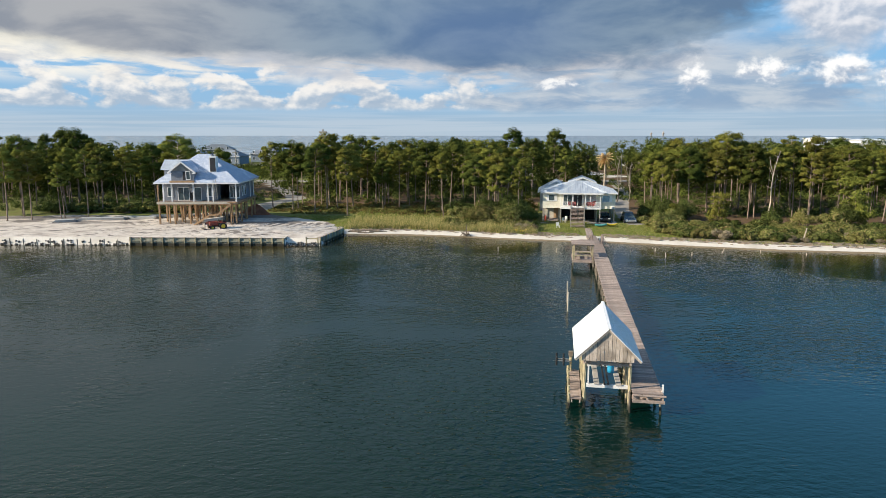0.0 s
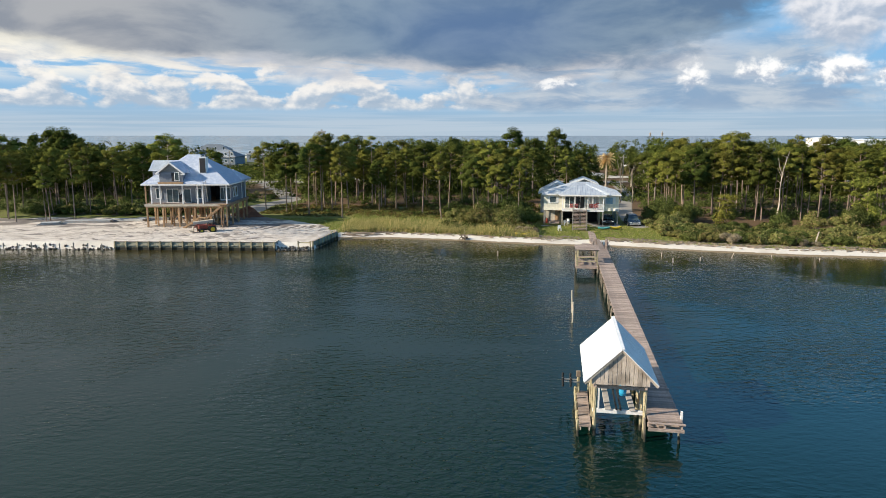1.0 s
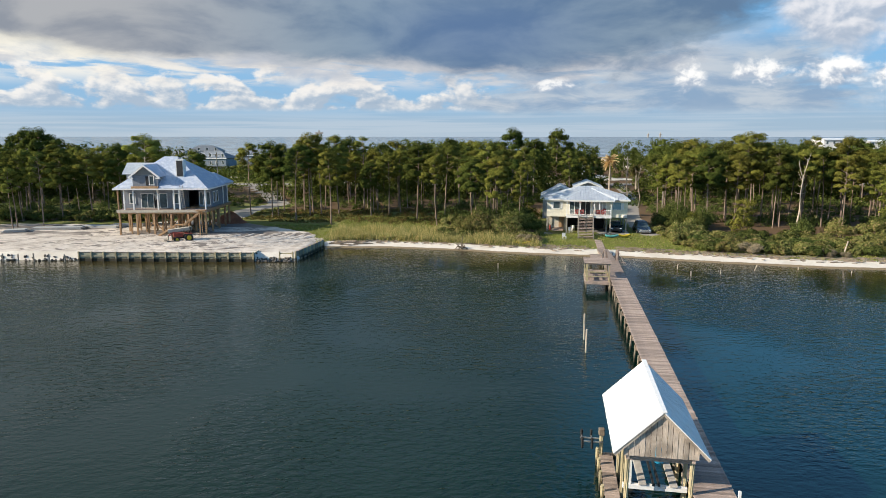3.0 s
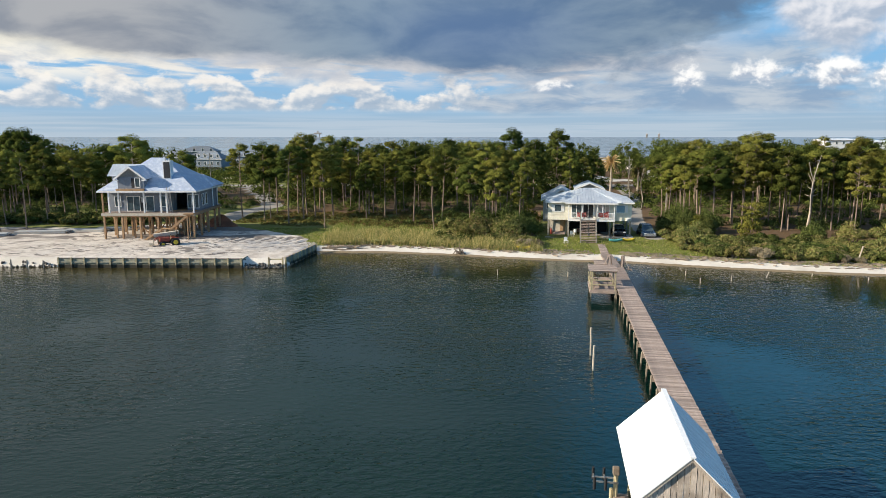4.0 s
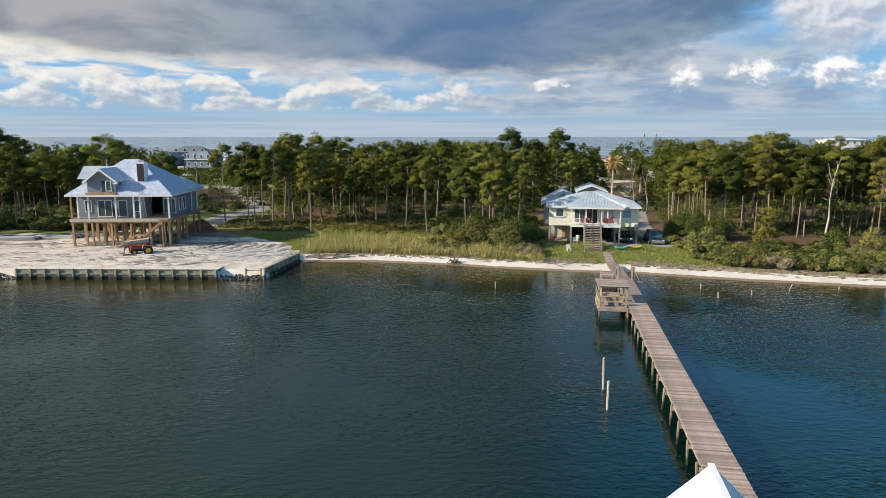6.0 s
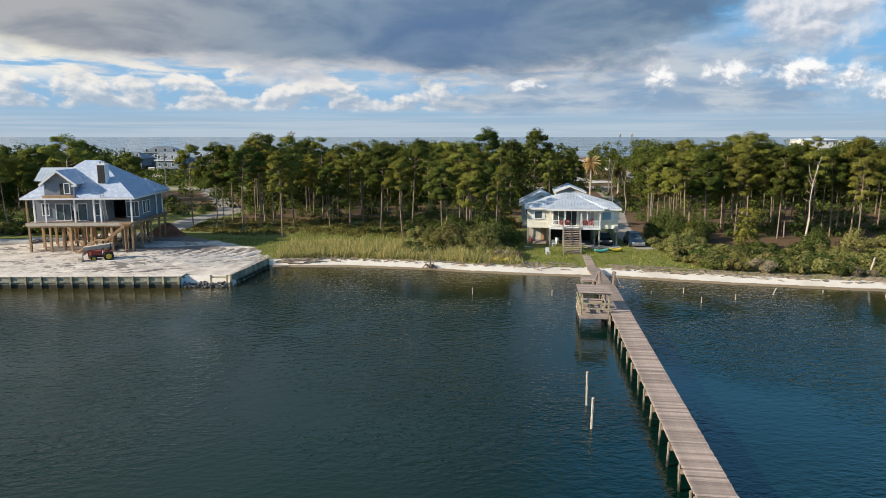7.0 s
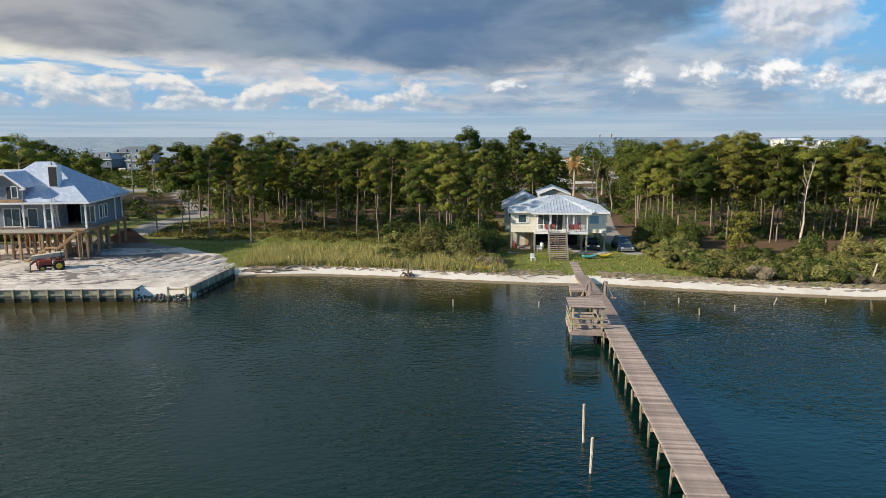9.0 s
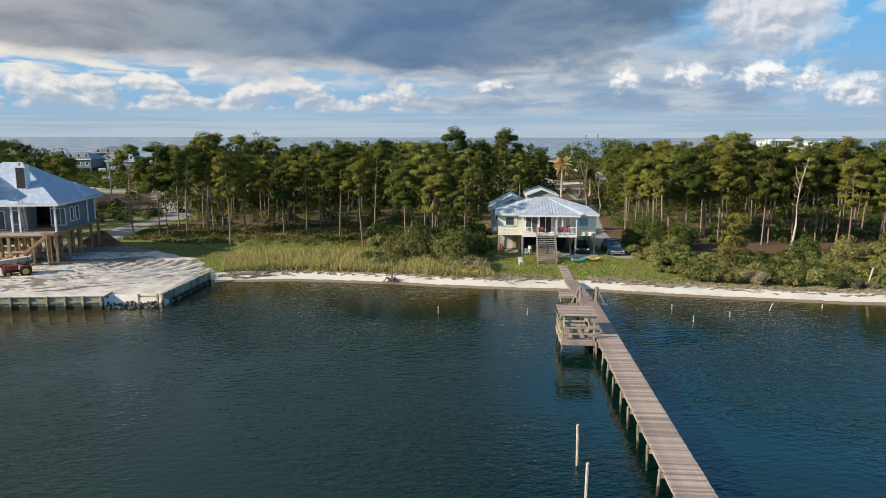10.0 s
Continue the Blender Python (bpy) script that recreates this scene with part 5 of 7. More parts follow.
def slab_wall(p, q, off, z0, z1):
    bm = bmesh.new()
    pts = (p, q, q + off, p + off)
    low = [bm.verts.new((v.x, v.y, z0)) for v in pts]
    top = [bm.verts.new((v.x, v.y, z1)) for v in pts]
    bm.faces.new(low[::-1])
    bm.faces.new(top)
    for k in range(4):
        j = (k + 1) % 4
        bm.faces.new((low[k], low[j], top[j], top[k]))
    bmesh.ops.recalc_face_normals(bm, faces=bm.faces)
    return bm


def rock_mesh(seed):
    r = np.random.RandomState(seed)
    bm = bmesh.new()
    bmesh.ops.create_icosphere(bm, subdivisions=1, radius=1.0)
    for v in bm.verts:
        v.co *= r.uniform(0.72, 1.2)
    me = bpy.data.meshes.new("rock")
    bm.to_mesh(me)
    bm.free()
    me.materials.append(ROCK)
    return me


def build_rocks():
    r = np.random.RandomState(61)
    meshes = [rock_mesh(k) for k in range(6)]
    ob = thing("riprap", "bank of loose grey rocks along the water's edge", "rocks")
    n = 0
    for lo, hi, count in ((-78, -46.2, 190), (-23.8, -19.2, 110)):
        for _ in range(count):
            x = r.uniform(lo, hi)
            d = r.uniform(-0.25, 0.75)
            y = 93.55 + d
            s = r.uniform(0.11, 0.21)
            k = new("rock", meshes[r.randint(0, 6)])
            k.parent = ob
            k.matrix_basis = pose(x, y, max(-0.05, gz(x, y)) + s * 0.35 + 0.05, r.uniform(0, 360), r.uniform(0, 360), 0) @ Matrix.Diagonal((s, s * r.uniform(0.8, 1.3), s * r.uniform(0.6, 0.9), 1))
    for k in range(17):
        x = -47.5 - k * 1.95
        q = thing("shore_post", "grey wooden post standing before the rocks", "post", pose(x, 92.85, 0), "shore posts")
        pile(-1.2, 0.95 + 0.06 * (k % 3), 0.085, GREY_POST, parent=q, name="shaft")


def build_driftwood():
    r = np.random.RandomState(71)
    for k, (x, y, l, rad, a) in enumerate(((-14.6, 106.0, 4.2, 0.12, 4), (-13.2, 106.6, 3.0, 0.10, -12), (-12.0, 105.7, 2.8, 0.09, 9), (-15.8, 105.6, 2.2, 0.13, -3), (-11.0, 106.9, 2.2, 0.08, 24), (-14.0, 105.2, 2.6, 0.10, 1),
                                           (29.5, 97.6, 2.0, 0.10, -15), (3.5, 104.9, 1.9, 0.07, 10), (9.5, 103.9, 1.8, 0.08, -20), (42.0, 95.3, 2.4, 0.09, -8))):
        ob = thing("driftwood_log", "bare grey-brown driftwood log lying on the beach", "driftwood", pose(x, y, gz(x, y) + rad * 0.7, 0, 0, a), "driftwood logs")
        bm = bmesh.new()
        pts = [(l * (t - 0.5), r.uniform(-0.12, 0.12), r.uniform(-0.02, 0.1)) for t in (0, 0.25, 0.5, 0.75, 1)]
        tube(bm, pts, [rad, rad * 1.05, rad * 0.9, rad * 0.75, rad * 0.4], 7)
        for j in range(3):
            p = Vector(pts[1 + j])
            tube(bm, [p, p + Vector((r.uniform(-0.3, 0.3), r.uniform(-0.4, 0.4), r.uniform(0.15, 0.5)))], [rad * 0.4, 0.012], 5)
        part("log", bm, DRIFT, ob)
    ob = thing("tree_stump", "weathered upturned stump with roots at the water's edge", "stump", pose(1.9, 103.0, 0.05))
    bm = bmesh.new()
    tube(bm, [(0, 0, 0.05), (0.05, 0, 0.9), (0.1, 0.05, 1.9)], [0.12, 0.07, 0.03], 7)
    for k in range(9):
        a = k * 0.7
        tube(bm, [(0, 0, 0.25), (math.cos(a) * 0.5, math.sin(a) * 0.4, 0.3 + 0.15 * (k % 3)), (math.cos(a) * 0.95, math.sin(a) * 0.7, 0.05)], [0.14, 0.09, 0.03], 6)
    part("wood", bm, DRIFT, ob)


# ---- the unfinished house on posts ----
def window(parent, x0, x1, z0, z1, y, depth=0.08, mullions=1, glass=None, frame_mat=None, name="window", side=None):
    """A framed window in a wall that faces -y (or +x when side gives its x)."""
    w = new(name)
    w.parent = parent
    w.empty_display_size = 0.1
    fw = 0.09

    def b(a0, a1, d0, d1, h0, h1):
        return boxes((a0, a1, y - d1, y - d0, h0, h1)) if side is None else boxes((side + d0, side + d1, a0, a1, h0, h1))

    fm = frame_mat or WHITE
    part("frame", b(x0 - fw, x1 + fw, 0.0, depth, z1, z1 + fw), fm, w)
    part("sill", b(x0 - fw - 0.03, x1 + fw + 0.03, 0.0, depth + 0.03, z0 - fw, z0), fm, w)
    part("jamb", b(x0 - fw, x0, 0.0, depth, z0, z1), fm, w)
    part("jamb", b(x1, x1 + fw, 0.0, depth, z0, z1), fm, w)
    part("pane", b(x0, x1, 0.004, 0.03, z0, z1), glass or GLASS, w)
    for k in range(mullions):
        xm = x0 + (x1 - x0) * (k + 1) / (mullions + 1)
        part("mullion", b(xm - 0.035, xm + 0.035, 0.03, depth - 0.01, z0, z1), fm, w)
    return w


def build_house_one():
    ob = thing("unfinished_house", "unfinished grey-blue house on tall timber posts with bare roof underlay", "house", pose(-50.05, 111.8, 0.45, 0, 0, 3.2))
    D = 3.95          # deck level
    E = 7.1           # eaves
    # posts in a grid
    rows = (0.1, 3.4, 6.8, 10.2, 12.6)
    for j, y in enumerate(rows):
        for k in range(6):
            x = 0.1 + k * 2.58
            part("stilt", boxes((x - 0.13, x + 0.13, y - 0.13, y + 0.13, -0.6, D - 0.35), bevel=0.01), NEW_WOOD, ob)
    for y in (0.1, 3.4, 6.8, 9.3):
        for k in range(5):
            x = 1.39 + k * 2.58
            part("stilt", boxes((x - 0.10, x + 0.10, y + 0.9, y + 1.1, -0.6, D - 0.35), bevel=0.01), NEW_WOOD, ob)
    for y in rows:
        part("girder", boxes((-0.1, 13.2, y - 0.09, y + 0.09, D - 0.62, D - 0.352)), NEW_WOOD, ob)
    for k in range(24):
        x = 0.05 + k * 0.565
        part("floor_joist", boxes((x - 0.03, x + 0.03, 0.0, 12.6, D - 0.348, D - 0.08)), NEW_WOOD, ob)
    part("deck", boxes((-0.15, 13.3, -0.12, 12.9, D - 0.078, D)), OLD_WOOD, ob, "pale grey deck boards")
    part("deck_fascia", boxes((-0.2, 13.35, -0.17, -0.122, D - 0.42, D - 0.03)), BEIGE, ob, "pale deck fascia")
    part("deck_fascia", boxes((13.302, 13.36, -0.12, 12.9, D - 0.42, D - 0.03)), NEW_WOOD, ob)
    for k in range(10):
        a = (0.1 + 2.58 * (k % 5), 0.0, D - 0.7 if k % 2 else 0.4)
        if k in (1, 3, 7, 9):
            yb = 3.35 if k < 5 else 6.75
            part("cross_brace", bars(((a[0], yb, 0.3), (a[0] + 2.5, yb, D - 0.7), 0.05, 0.14)), NEW_WOOD, ob)
            part("cross_brace", bars(((a[0] + 2.5, yb + 0.06, 0.3), (a[0], yb + 0.06, D - 0.7), 0.05, 0.14)), NEW_WOOD, ob)
    # storey walls
    wf, wr = 2.1, 3.9
    part("front_wall", boxes((0.3, 9.1, wf, wf + 0.18, D + 0.001, E)), WRAP, ob)
    part("left_wall", boxes((0.12, 0.298, wf, 12.4, D + 0.001, E)), WRAP, ob)
    part("return_wall", boxes((8.92, 9.1, wf + 0.182, wr, D + 0.001, E)), WRAP, ob)
    part("recess_wall", boxes((9.102, 9.3, wr, wr + 0.18, D + 0.001, E)), WRAP, ob)
    part("recess_wall", boxes((10.9, 12.9, wr, wr + 0.18, D + 0.001, E)), WRAP, ob)
    part("lintel", boxes((9.302, 10.898, wr, wr + 0.18, E - 0.55, E)), WRAP, ob)
    part("right_wall", boxes((12.72, 12.9, wr + 0.182, 12.4, D + 0.001, E)), WRAP, ob)
    part("back_wall", boxes((0.3, 12.718, 12.22, 12.4, D + 0.001, E)), WRAP, ob)
    part("inner_floor", boxes((0.3, 12.7, wf + 0.19, 12.2, D + 0.002, D + 0.03)), NEW_WOOD, ob)
    # inner wall coloured near black for the unlit rooms behind the recess
    part("inner_wall", boxes((9.2, 12.6, 7.0, 7.1, D + 0.03, E)), DARK, ob)
    window(ob, 1.0, 1.75, D + 0.75, D + 2.25, wf, mullions=0)
    d = window(ob, 2.75, 4.55, D + 0.10, D + 2.2, wf, mullions=1, name="sliding_door")
    window(ob, 5.55, 6.6, D + 0.10, D + 2.2, wf, mullions=0, name="sliding_door")
    # near-black sheet on the wall stands in for the shaded doorway
    part("door_opening", boxes((4.66, 5.45, wf - 0.03, wf - 0.003, D + 0.10, D + 2.2)), DARK, ob)
    bm = bmesh.new()
    vs = [bm.verts.new(p) for p in ((4.7, wf - 0.05, D + 2.15), (5.5, wf - 0.06, D + 2.2), (5.44, wf - 0.16, D + 1.1), (5.15, wf - 0.1, D + 1.5), (4.9, wf - 0.12, D + 1.25))]
    bm.faces.new(vs)
    bmesh.ops.solidify(bm, geom=bm.faces[:], thickness=0.01)
    part("loose_sheet", bm, WHITE, ob, "torn white plastic sheet")
    window(ob, 7.55, 8.35, D + 0.75, D + 2.25, wf, mullions=0)
    window(ob, 11.05, 12.6, D + 0.35, D + 2.3, wr, mullions=2)
    window(ob, 4.6, 5.4, D + 0.7, D + 2.3, 0, side=12.9, mullions=0)
    window(ob, 6.2, 7.0, D + 0.7, D + 2.3, 0, side=12.9, mullions=0)
    for x in (0.05, 0.95, 2.35, 6.0, 8.4, 9.25, 13.1):
        part("porch_post", boxes((x - 0.10, x + 0.10, 0.0, 0.2, D + 0.001, E - 0.16), bevel=0.008), WHITE if x != 0.05 else NEW_WOOD, ob)
    for y in (9.2, 11.6):
        part("porch_post", boxes((13.05, 13.19, y, y + 0.14, D + 0.001, E - 0.16), bevel=0.008), WHITE, ob)
    part("porch_beam", boxes((-0.1, 13.25, 0.0, 0.2, E - 0.158, E + 0.12)), WHITE, ob)
    part("porch_beam", boxes((13.08, 13.26, 0.202, 12.5, E - 0.158, E + 0.12)), WHITE, ob)
    part("porch_ceiling", boxes((0.3, 13.08, 0.202, 12.2, E + 0.002, E + 0.05)), WHITE, ob)
    # main hip roof
    x0, x1, y0, y1, T = -0.45, 13.75, -0.4, 13.0, 11.75
    ra, rb, ry = 4.9, 7.0, 6.6
    Z = E + 0.1
    for c in (((x0, y0, Z), (x1, y0, Z), (rb, ry, T), (ra, ry, T)), ((x1, y0, Z), (x1, y1, Z), (rb, ry, T)),
              ((x1, y1, Z), (x0, y1, Z), (ra, ry, T), (rb, ry, T)), ((x0, y1, Z), (x0, y0, Z), (ra, ry, T))):
        part("roof", slab(bmesh.new(), c, 0.09), UNDERLAY, ob, "blue-grey roof underlay with pale seams")
    part("fascia", boxes((x0 - 0.03, x1 + 0.03, y0 - 0.05, y0 - 0.002, Z - 0.24, Z - 0.02)), WHITE, ob)
    part("fascia", boxes((x1 + 0.002, x1 + 0.05, y0, y1, Z - 0.24, Z - 0.02)), WHITE, ob)
    part("fascia", boxes((x0 - 0.05, x0 - 0.002, y0, y1, Z - 0.24, Z - 0.02)), WHITE, ob)
    # rear right wing roof
    for c in (((9.5, 7.6, 7.32), (13.95, 7.6, 7.32), (11.6, 10.2, 9.0), (9.5, 10.2, 9.0)), ((13.95, 7.6, 7.32), (13.95, 13.2, 7.32), (11.6, 10.2, 9.0))):
        part("wing_roof", slab(bmesh.new(), c, 0.09), UNDERLAY, ob)
    # dormer room
    a0, a1, fy = 2.45, 6.2, 0.0
    part("dormer_wall", boxes((a0, a1, fy, fy + 0.15, E + 0.125, 9.15)), WRAP, ob)
    part("dormer_side", boxes((a0, a0 + 0.15, fy + 0.152, 6.0, E + 0.125, 9.15)), WRAP, ob)
    part("dormer_side", boxes((a1 - 0.15, a1, fy + 0.152, 6.0, E + 0.125, 9.15)), WRAP, ob)
    am = (a0 + a1) / 2
    bm = bmesh.new()
    vs = [bm.verts.new(p) for p in ((a0, fy + 0.02, 9.152), (a1, fy + 0.02, 9.152), (am, fy + 0.02, 10.55))]
    bm.faces.new(vs)
    bmesh.ops.solidify(bm, geom=bm.faces[:], thickness=-0.1)
    part("dormer_gable", bm, GREY_WALL, ob)
    for s in (-1, 1):
        edge = am + s * 2.3
        part("dormer_roof", slab(bmesh.new(), ((edge, fy - 0.4, 8.93), (am, fy - 0.4, 10.72), (am, 6.0, 10.72), (edge, 4.2, 8.93)), 0.09), UNDERLAY, ob)
        part("rake_board", bars(((edge, fy - 0.38, 8.80), (am, fy - 0.38, 10.6), 0.07, 0.24)), WHITE, ob)
        part("eave_return", boxes((min(edge, edge - s * 0.6), max(edge, edge - s * 0.6), fy - 0.36, fy - 0.02, 8.64, 8.8)), WHITE, ob)
    window(ob, 5.0, 5.6, 7.75, 9.0, fy, mullions=0)
    # flat sheet again, the doorway's shade given by its colour
    part("door_opening", boxes((4.42, 4.86, fy - 0.03, fy - 0.003, 7.6, 9.0)), DARK, ob)
    part("dormer_skirt", boxes((a0 - 0.15, a1 + 0.15, fy - 0.46, fy - 0.005, Z - 0.01, Z + 0.3)), NEW_WOOD, ob)
    # metal-roofed cross wing
    metal_face(((-1.1, 4.6, 9.05), (4.6, 4.6, 9.05), (4.6, 6.9, 10.75), (-1.1, 6.9, 10.75)), GALV, ob, 0.42)
    metal_face(((-1.1, 9.2, 9.05), (4.6, 9.2, 9.05), (4.6, 6.9, 10.75), (-1.1, 6.9, 10.75)), GALV, ob, 0.42)
    part("wing_wall", boxes((-0.55, 4.5, 5.0, 8.8, Z + 0.3, 9.12)), WRAP, ob)
    # chimney chase
    ch = part("chimney", boxes((8.3, 9.45, 2.0, 3.1, 8.2, 11.45)), WHITE, ob, "white-framed chimney chase")
    part("chimney_panel", boxes((8.42, 9.33, 1.95, 1.996, 8.9, 11.25)), DARK, ch, "dark front panel")
    for x in (8.6, 9.15):
        part("flue", tube(bmesh.new(), [(x, 2.55, 11.451), (x, 2.55, 11.8)], [0.12, 0.12], 10), STEEL, ch)
    # stair from deck to sand
    part("landing", boxes((8.6, 10.0, -1.25, -0.18, 1.70, 1.78)), NEW_WOOD, ob)
    for a, b in (((12.6, D - 0.1), (10.0, 1.78)), ((8.6, 1.7), (5.9, 0.0))):
        for y in (-1.2, -0.25):
            part("stringer", bars(((a[0], y, a[1] - 0.1), (b[0], y, b[1] - 0.1), 0.05, 0.28)), NEW_WOOD, ob)
        for k in range(10):
            t = (k + 0.5) / 10
            x, z = a[0] + (b[0] - a[0]) * t, a[1] + (b[1] - a[1]) * t
            part("tread", boxes((x - 0.14, x + 0.14, -1.17, -0.28, z - 0.02, z + 0.02)), NEW_WOOD, ob)
    for x, z in ((8.65, 1.7), (9.95, 1.7), (12.5, 3.75)):
        for y in (-1.2, -0.25):
            part("stair_post", boxes((x - 0.05, x + 0.05, y - 0.05, y + 0.05, -0.4, z)), NEW_WOOD, ob)
    part("deck_extension", boxes((12.0, 13.35, -1.3, -0.172, D - 0.15, D)), NEW_WOOD, ob)
    return ob


def build_ladder():
    ob = thing("ladder", "aluminium extension ladder leaning against the unfinished house's eaves", "ladder", pose(-50.05, 111.8, 0.45, 0, 0, 3.2) @ pose(9.75, 0.35, 3.96, 12))
    for x in (-0.2, 0.2):
        part("stile", boxes((x - 0.03, x + 0.03, -0.03, 0.03, 0, 3.9)), STEEL, ob)
    for k in range(12):
        part("rung", boxes((-0.17, 0.17, -0.02, 0.02, 0.25 + k * 0.3, 0.29 + k * 0.3)), STEEL, ob)


def build_tractor():
    ob = thing("tractor", "small red tractor with black tyres and a loader carrying boards", "tractor", pose(-37.6, 105.6, gz(-37.6, 105.6), 0, 0, 118))
    bm = boxes((-0.35, 0.35, 0.1, 1.45, 0.65, 1.25), bevel=0.09)
    part("hood", bm, RED, ob)
    part("chassis", boxes((-0.25, 0.25, -0.9, 1.4, 0.45, 0.66), bevel=0.03), BLACK, ob)
    part("seat", boxes((-0.25, 0.25, -0.65, -0.15, 0.95, 1.05), (-0.25, 0.25, -0.72, -0.62, 1.05, 1.5), bevel=0.03), BLACK, ob)
    for s in (-1, 1):
        part("fender", boxes((s * 0.62 - 0.16, s * 0.62 + 0.16, -1.05, 0.0, 1.12, 1.2), bevel=0.03), RED, ob)
        for y, r, w in ((-0.55, 0.58, 0.34), (1.05, 0.38, 0.24)):
            bm = bmesh.new()
            x = s * 0.68
            tube(bm, [(x - w / 2, y, r), (x - w / 2 + 0.05, y, r), (x + w / 2 - 0.05, y, r), (x + w / 2, y, r)], [r * 0.86, r, r, r * 0.86], 18)
            t = part("wheel", bm, BLACK, ob, "black ribbed tyre")
            part("rim", tube(bmesh.new(), [(x + s * w * 0.5, y, r), (x + s * (w * 0.5 + 0.02), y, r)], [r * 0.55, r * 0.5], 14), YELLOW, t)
        part("roll_bar", bars(((s * 0.45, -0.8, 0.7), (s * 0.45, -0.85, 2.05), 0.07)), BLACK, ob)
        part("loader_arm", bars(((s * 0.48, 0.2, 1.15), (s * 0.48, 1.5, 1.3), 0.1)), RED, ob)
        part("loader_arm", bars(((s * 0.48, 1.5, 1.3), (s * 0.48, 2.15, 0.85), 0.1)), RED, ob)
    part("roll_bar", bars(((-0.45, -0.85, 2.05), (0.45, -0.85, 2.05), 0.07)), BLACK, ob)
    part("steering_wheel", tube(bmesh.new(), [(0, 0.05, 1.42), (0, 0.09, 1.45)], [0.2, 0.2], 12), BLACK, ob)
    part("bucket", boxes((-0.8, 0.8, 2.15, 2.25, 0.35, 1.0), (-0.8, 0.8, 2.25, 2.75, 0.35, 0.43)), GREY_POST, ob)


def build_lumber():
    ob = thing("board_stack", "stack of pale new boards on timber blocks beside the tractor", "lumber", pose(-38.4, 106.5, gz(-38.4, 106.5), 0, -6, 20))
    for k in range(5):
        part("board", boxes((-1.6, 1.6, -0.45, 0.45, 1.35 + k * 0.085, 1.43 + k * 0.085)), BEIGE, ob)
    for x in (-1.1, 1.1):
        part("block", boxes((x - 0.15, x + 0.15, -0.4, 0.4, -0.2, 1.348)), NEW_WOOD, ob)
    for k, (x, y, a, w, l) in enumerate(((-63.0, 117.5, 8, 1.4, 5.5), (-57.0, 119.5, -5, 1.2, 4.5), (-68.0, 114.5, 20, 1.5, 2.4), (-53.5, 121.5, 3, 1.2, 4.0))):
        q = thing("material_pile", "low grey pile of roofing sheets and boards on the sand", "building materials", pose(x, y, gz(x, y) + 0.02, 0, 0, a) @ Matrix.Scale(1.5, 4), "material piles")
        for j in range(4):
            part("sheet", boxes((-l / 2 + 0.12 * j, l / 2 - 0.2 * (j % 2), -w / 2, w / 2 - 0.1 * j, 0.07 * j, 0.07 * j + 0.06)), GREY_WALL if j % 2 else CONCRETE, q)


def mound(name, label, category, x, y, rx, ry, h, material, seed):
    r = np.random.RandomState(seed)
    bm = bmesh.new()
    n, rings = 26, 9
    grid = []
    ph = r.uniform(0, 6.3, 6)
    for j in range(rings + 1):
        q = j / rings
        row = []
        for k in range(n):
            a = 2 * math.pi * k / n
            e = 1 + 0.18 * math.sin(2 * a + ph[0]) + 0.1 * math.sin(5 * a + ph[1])
            z = h * (math.cos(q * math.pi) * 0.5 + 0.5) * (1 + 0.22 * math.sin(3 * a + ph[2] + 4 * q)) - 0.25 * q
            row.append(bm.verts.new((math.cos(a) * rx * q * e, math.sin(a) * ry * q * e, z)))
        grid.append(row)
    for r0, r1 in zip(grid, grid[1:]):
        for k in range(n):
            bm.faces.new((r0[k], r1[k], r1[(k + 1) % n], r0[(k + 1) % n]))
    bmesh.ops.remove_doubles(bm, verts=bm.verts, dist=0.001)
    bmesh.ops.recalc_face_normals(bm, faces=bm.faces)
    ob = part(name, bm, material, smooth=True)
    ob.location = (x, y, gz(x, y) - 0.02)
    return tagged(ob, label, category)


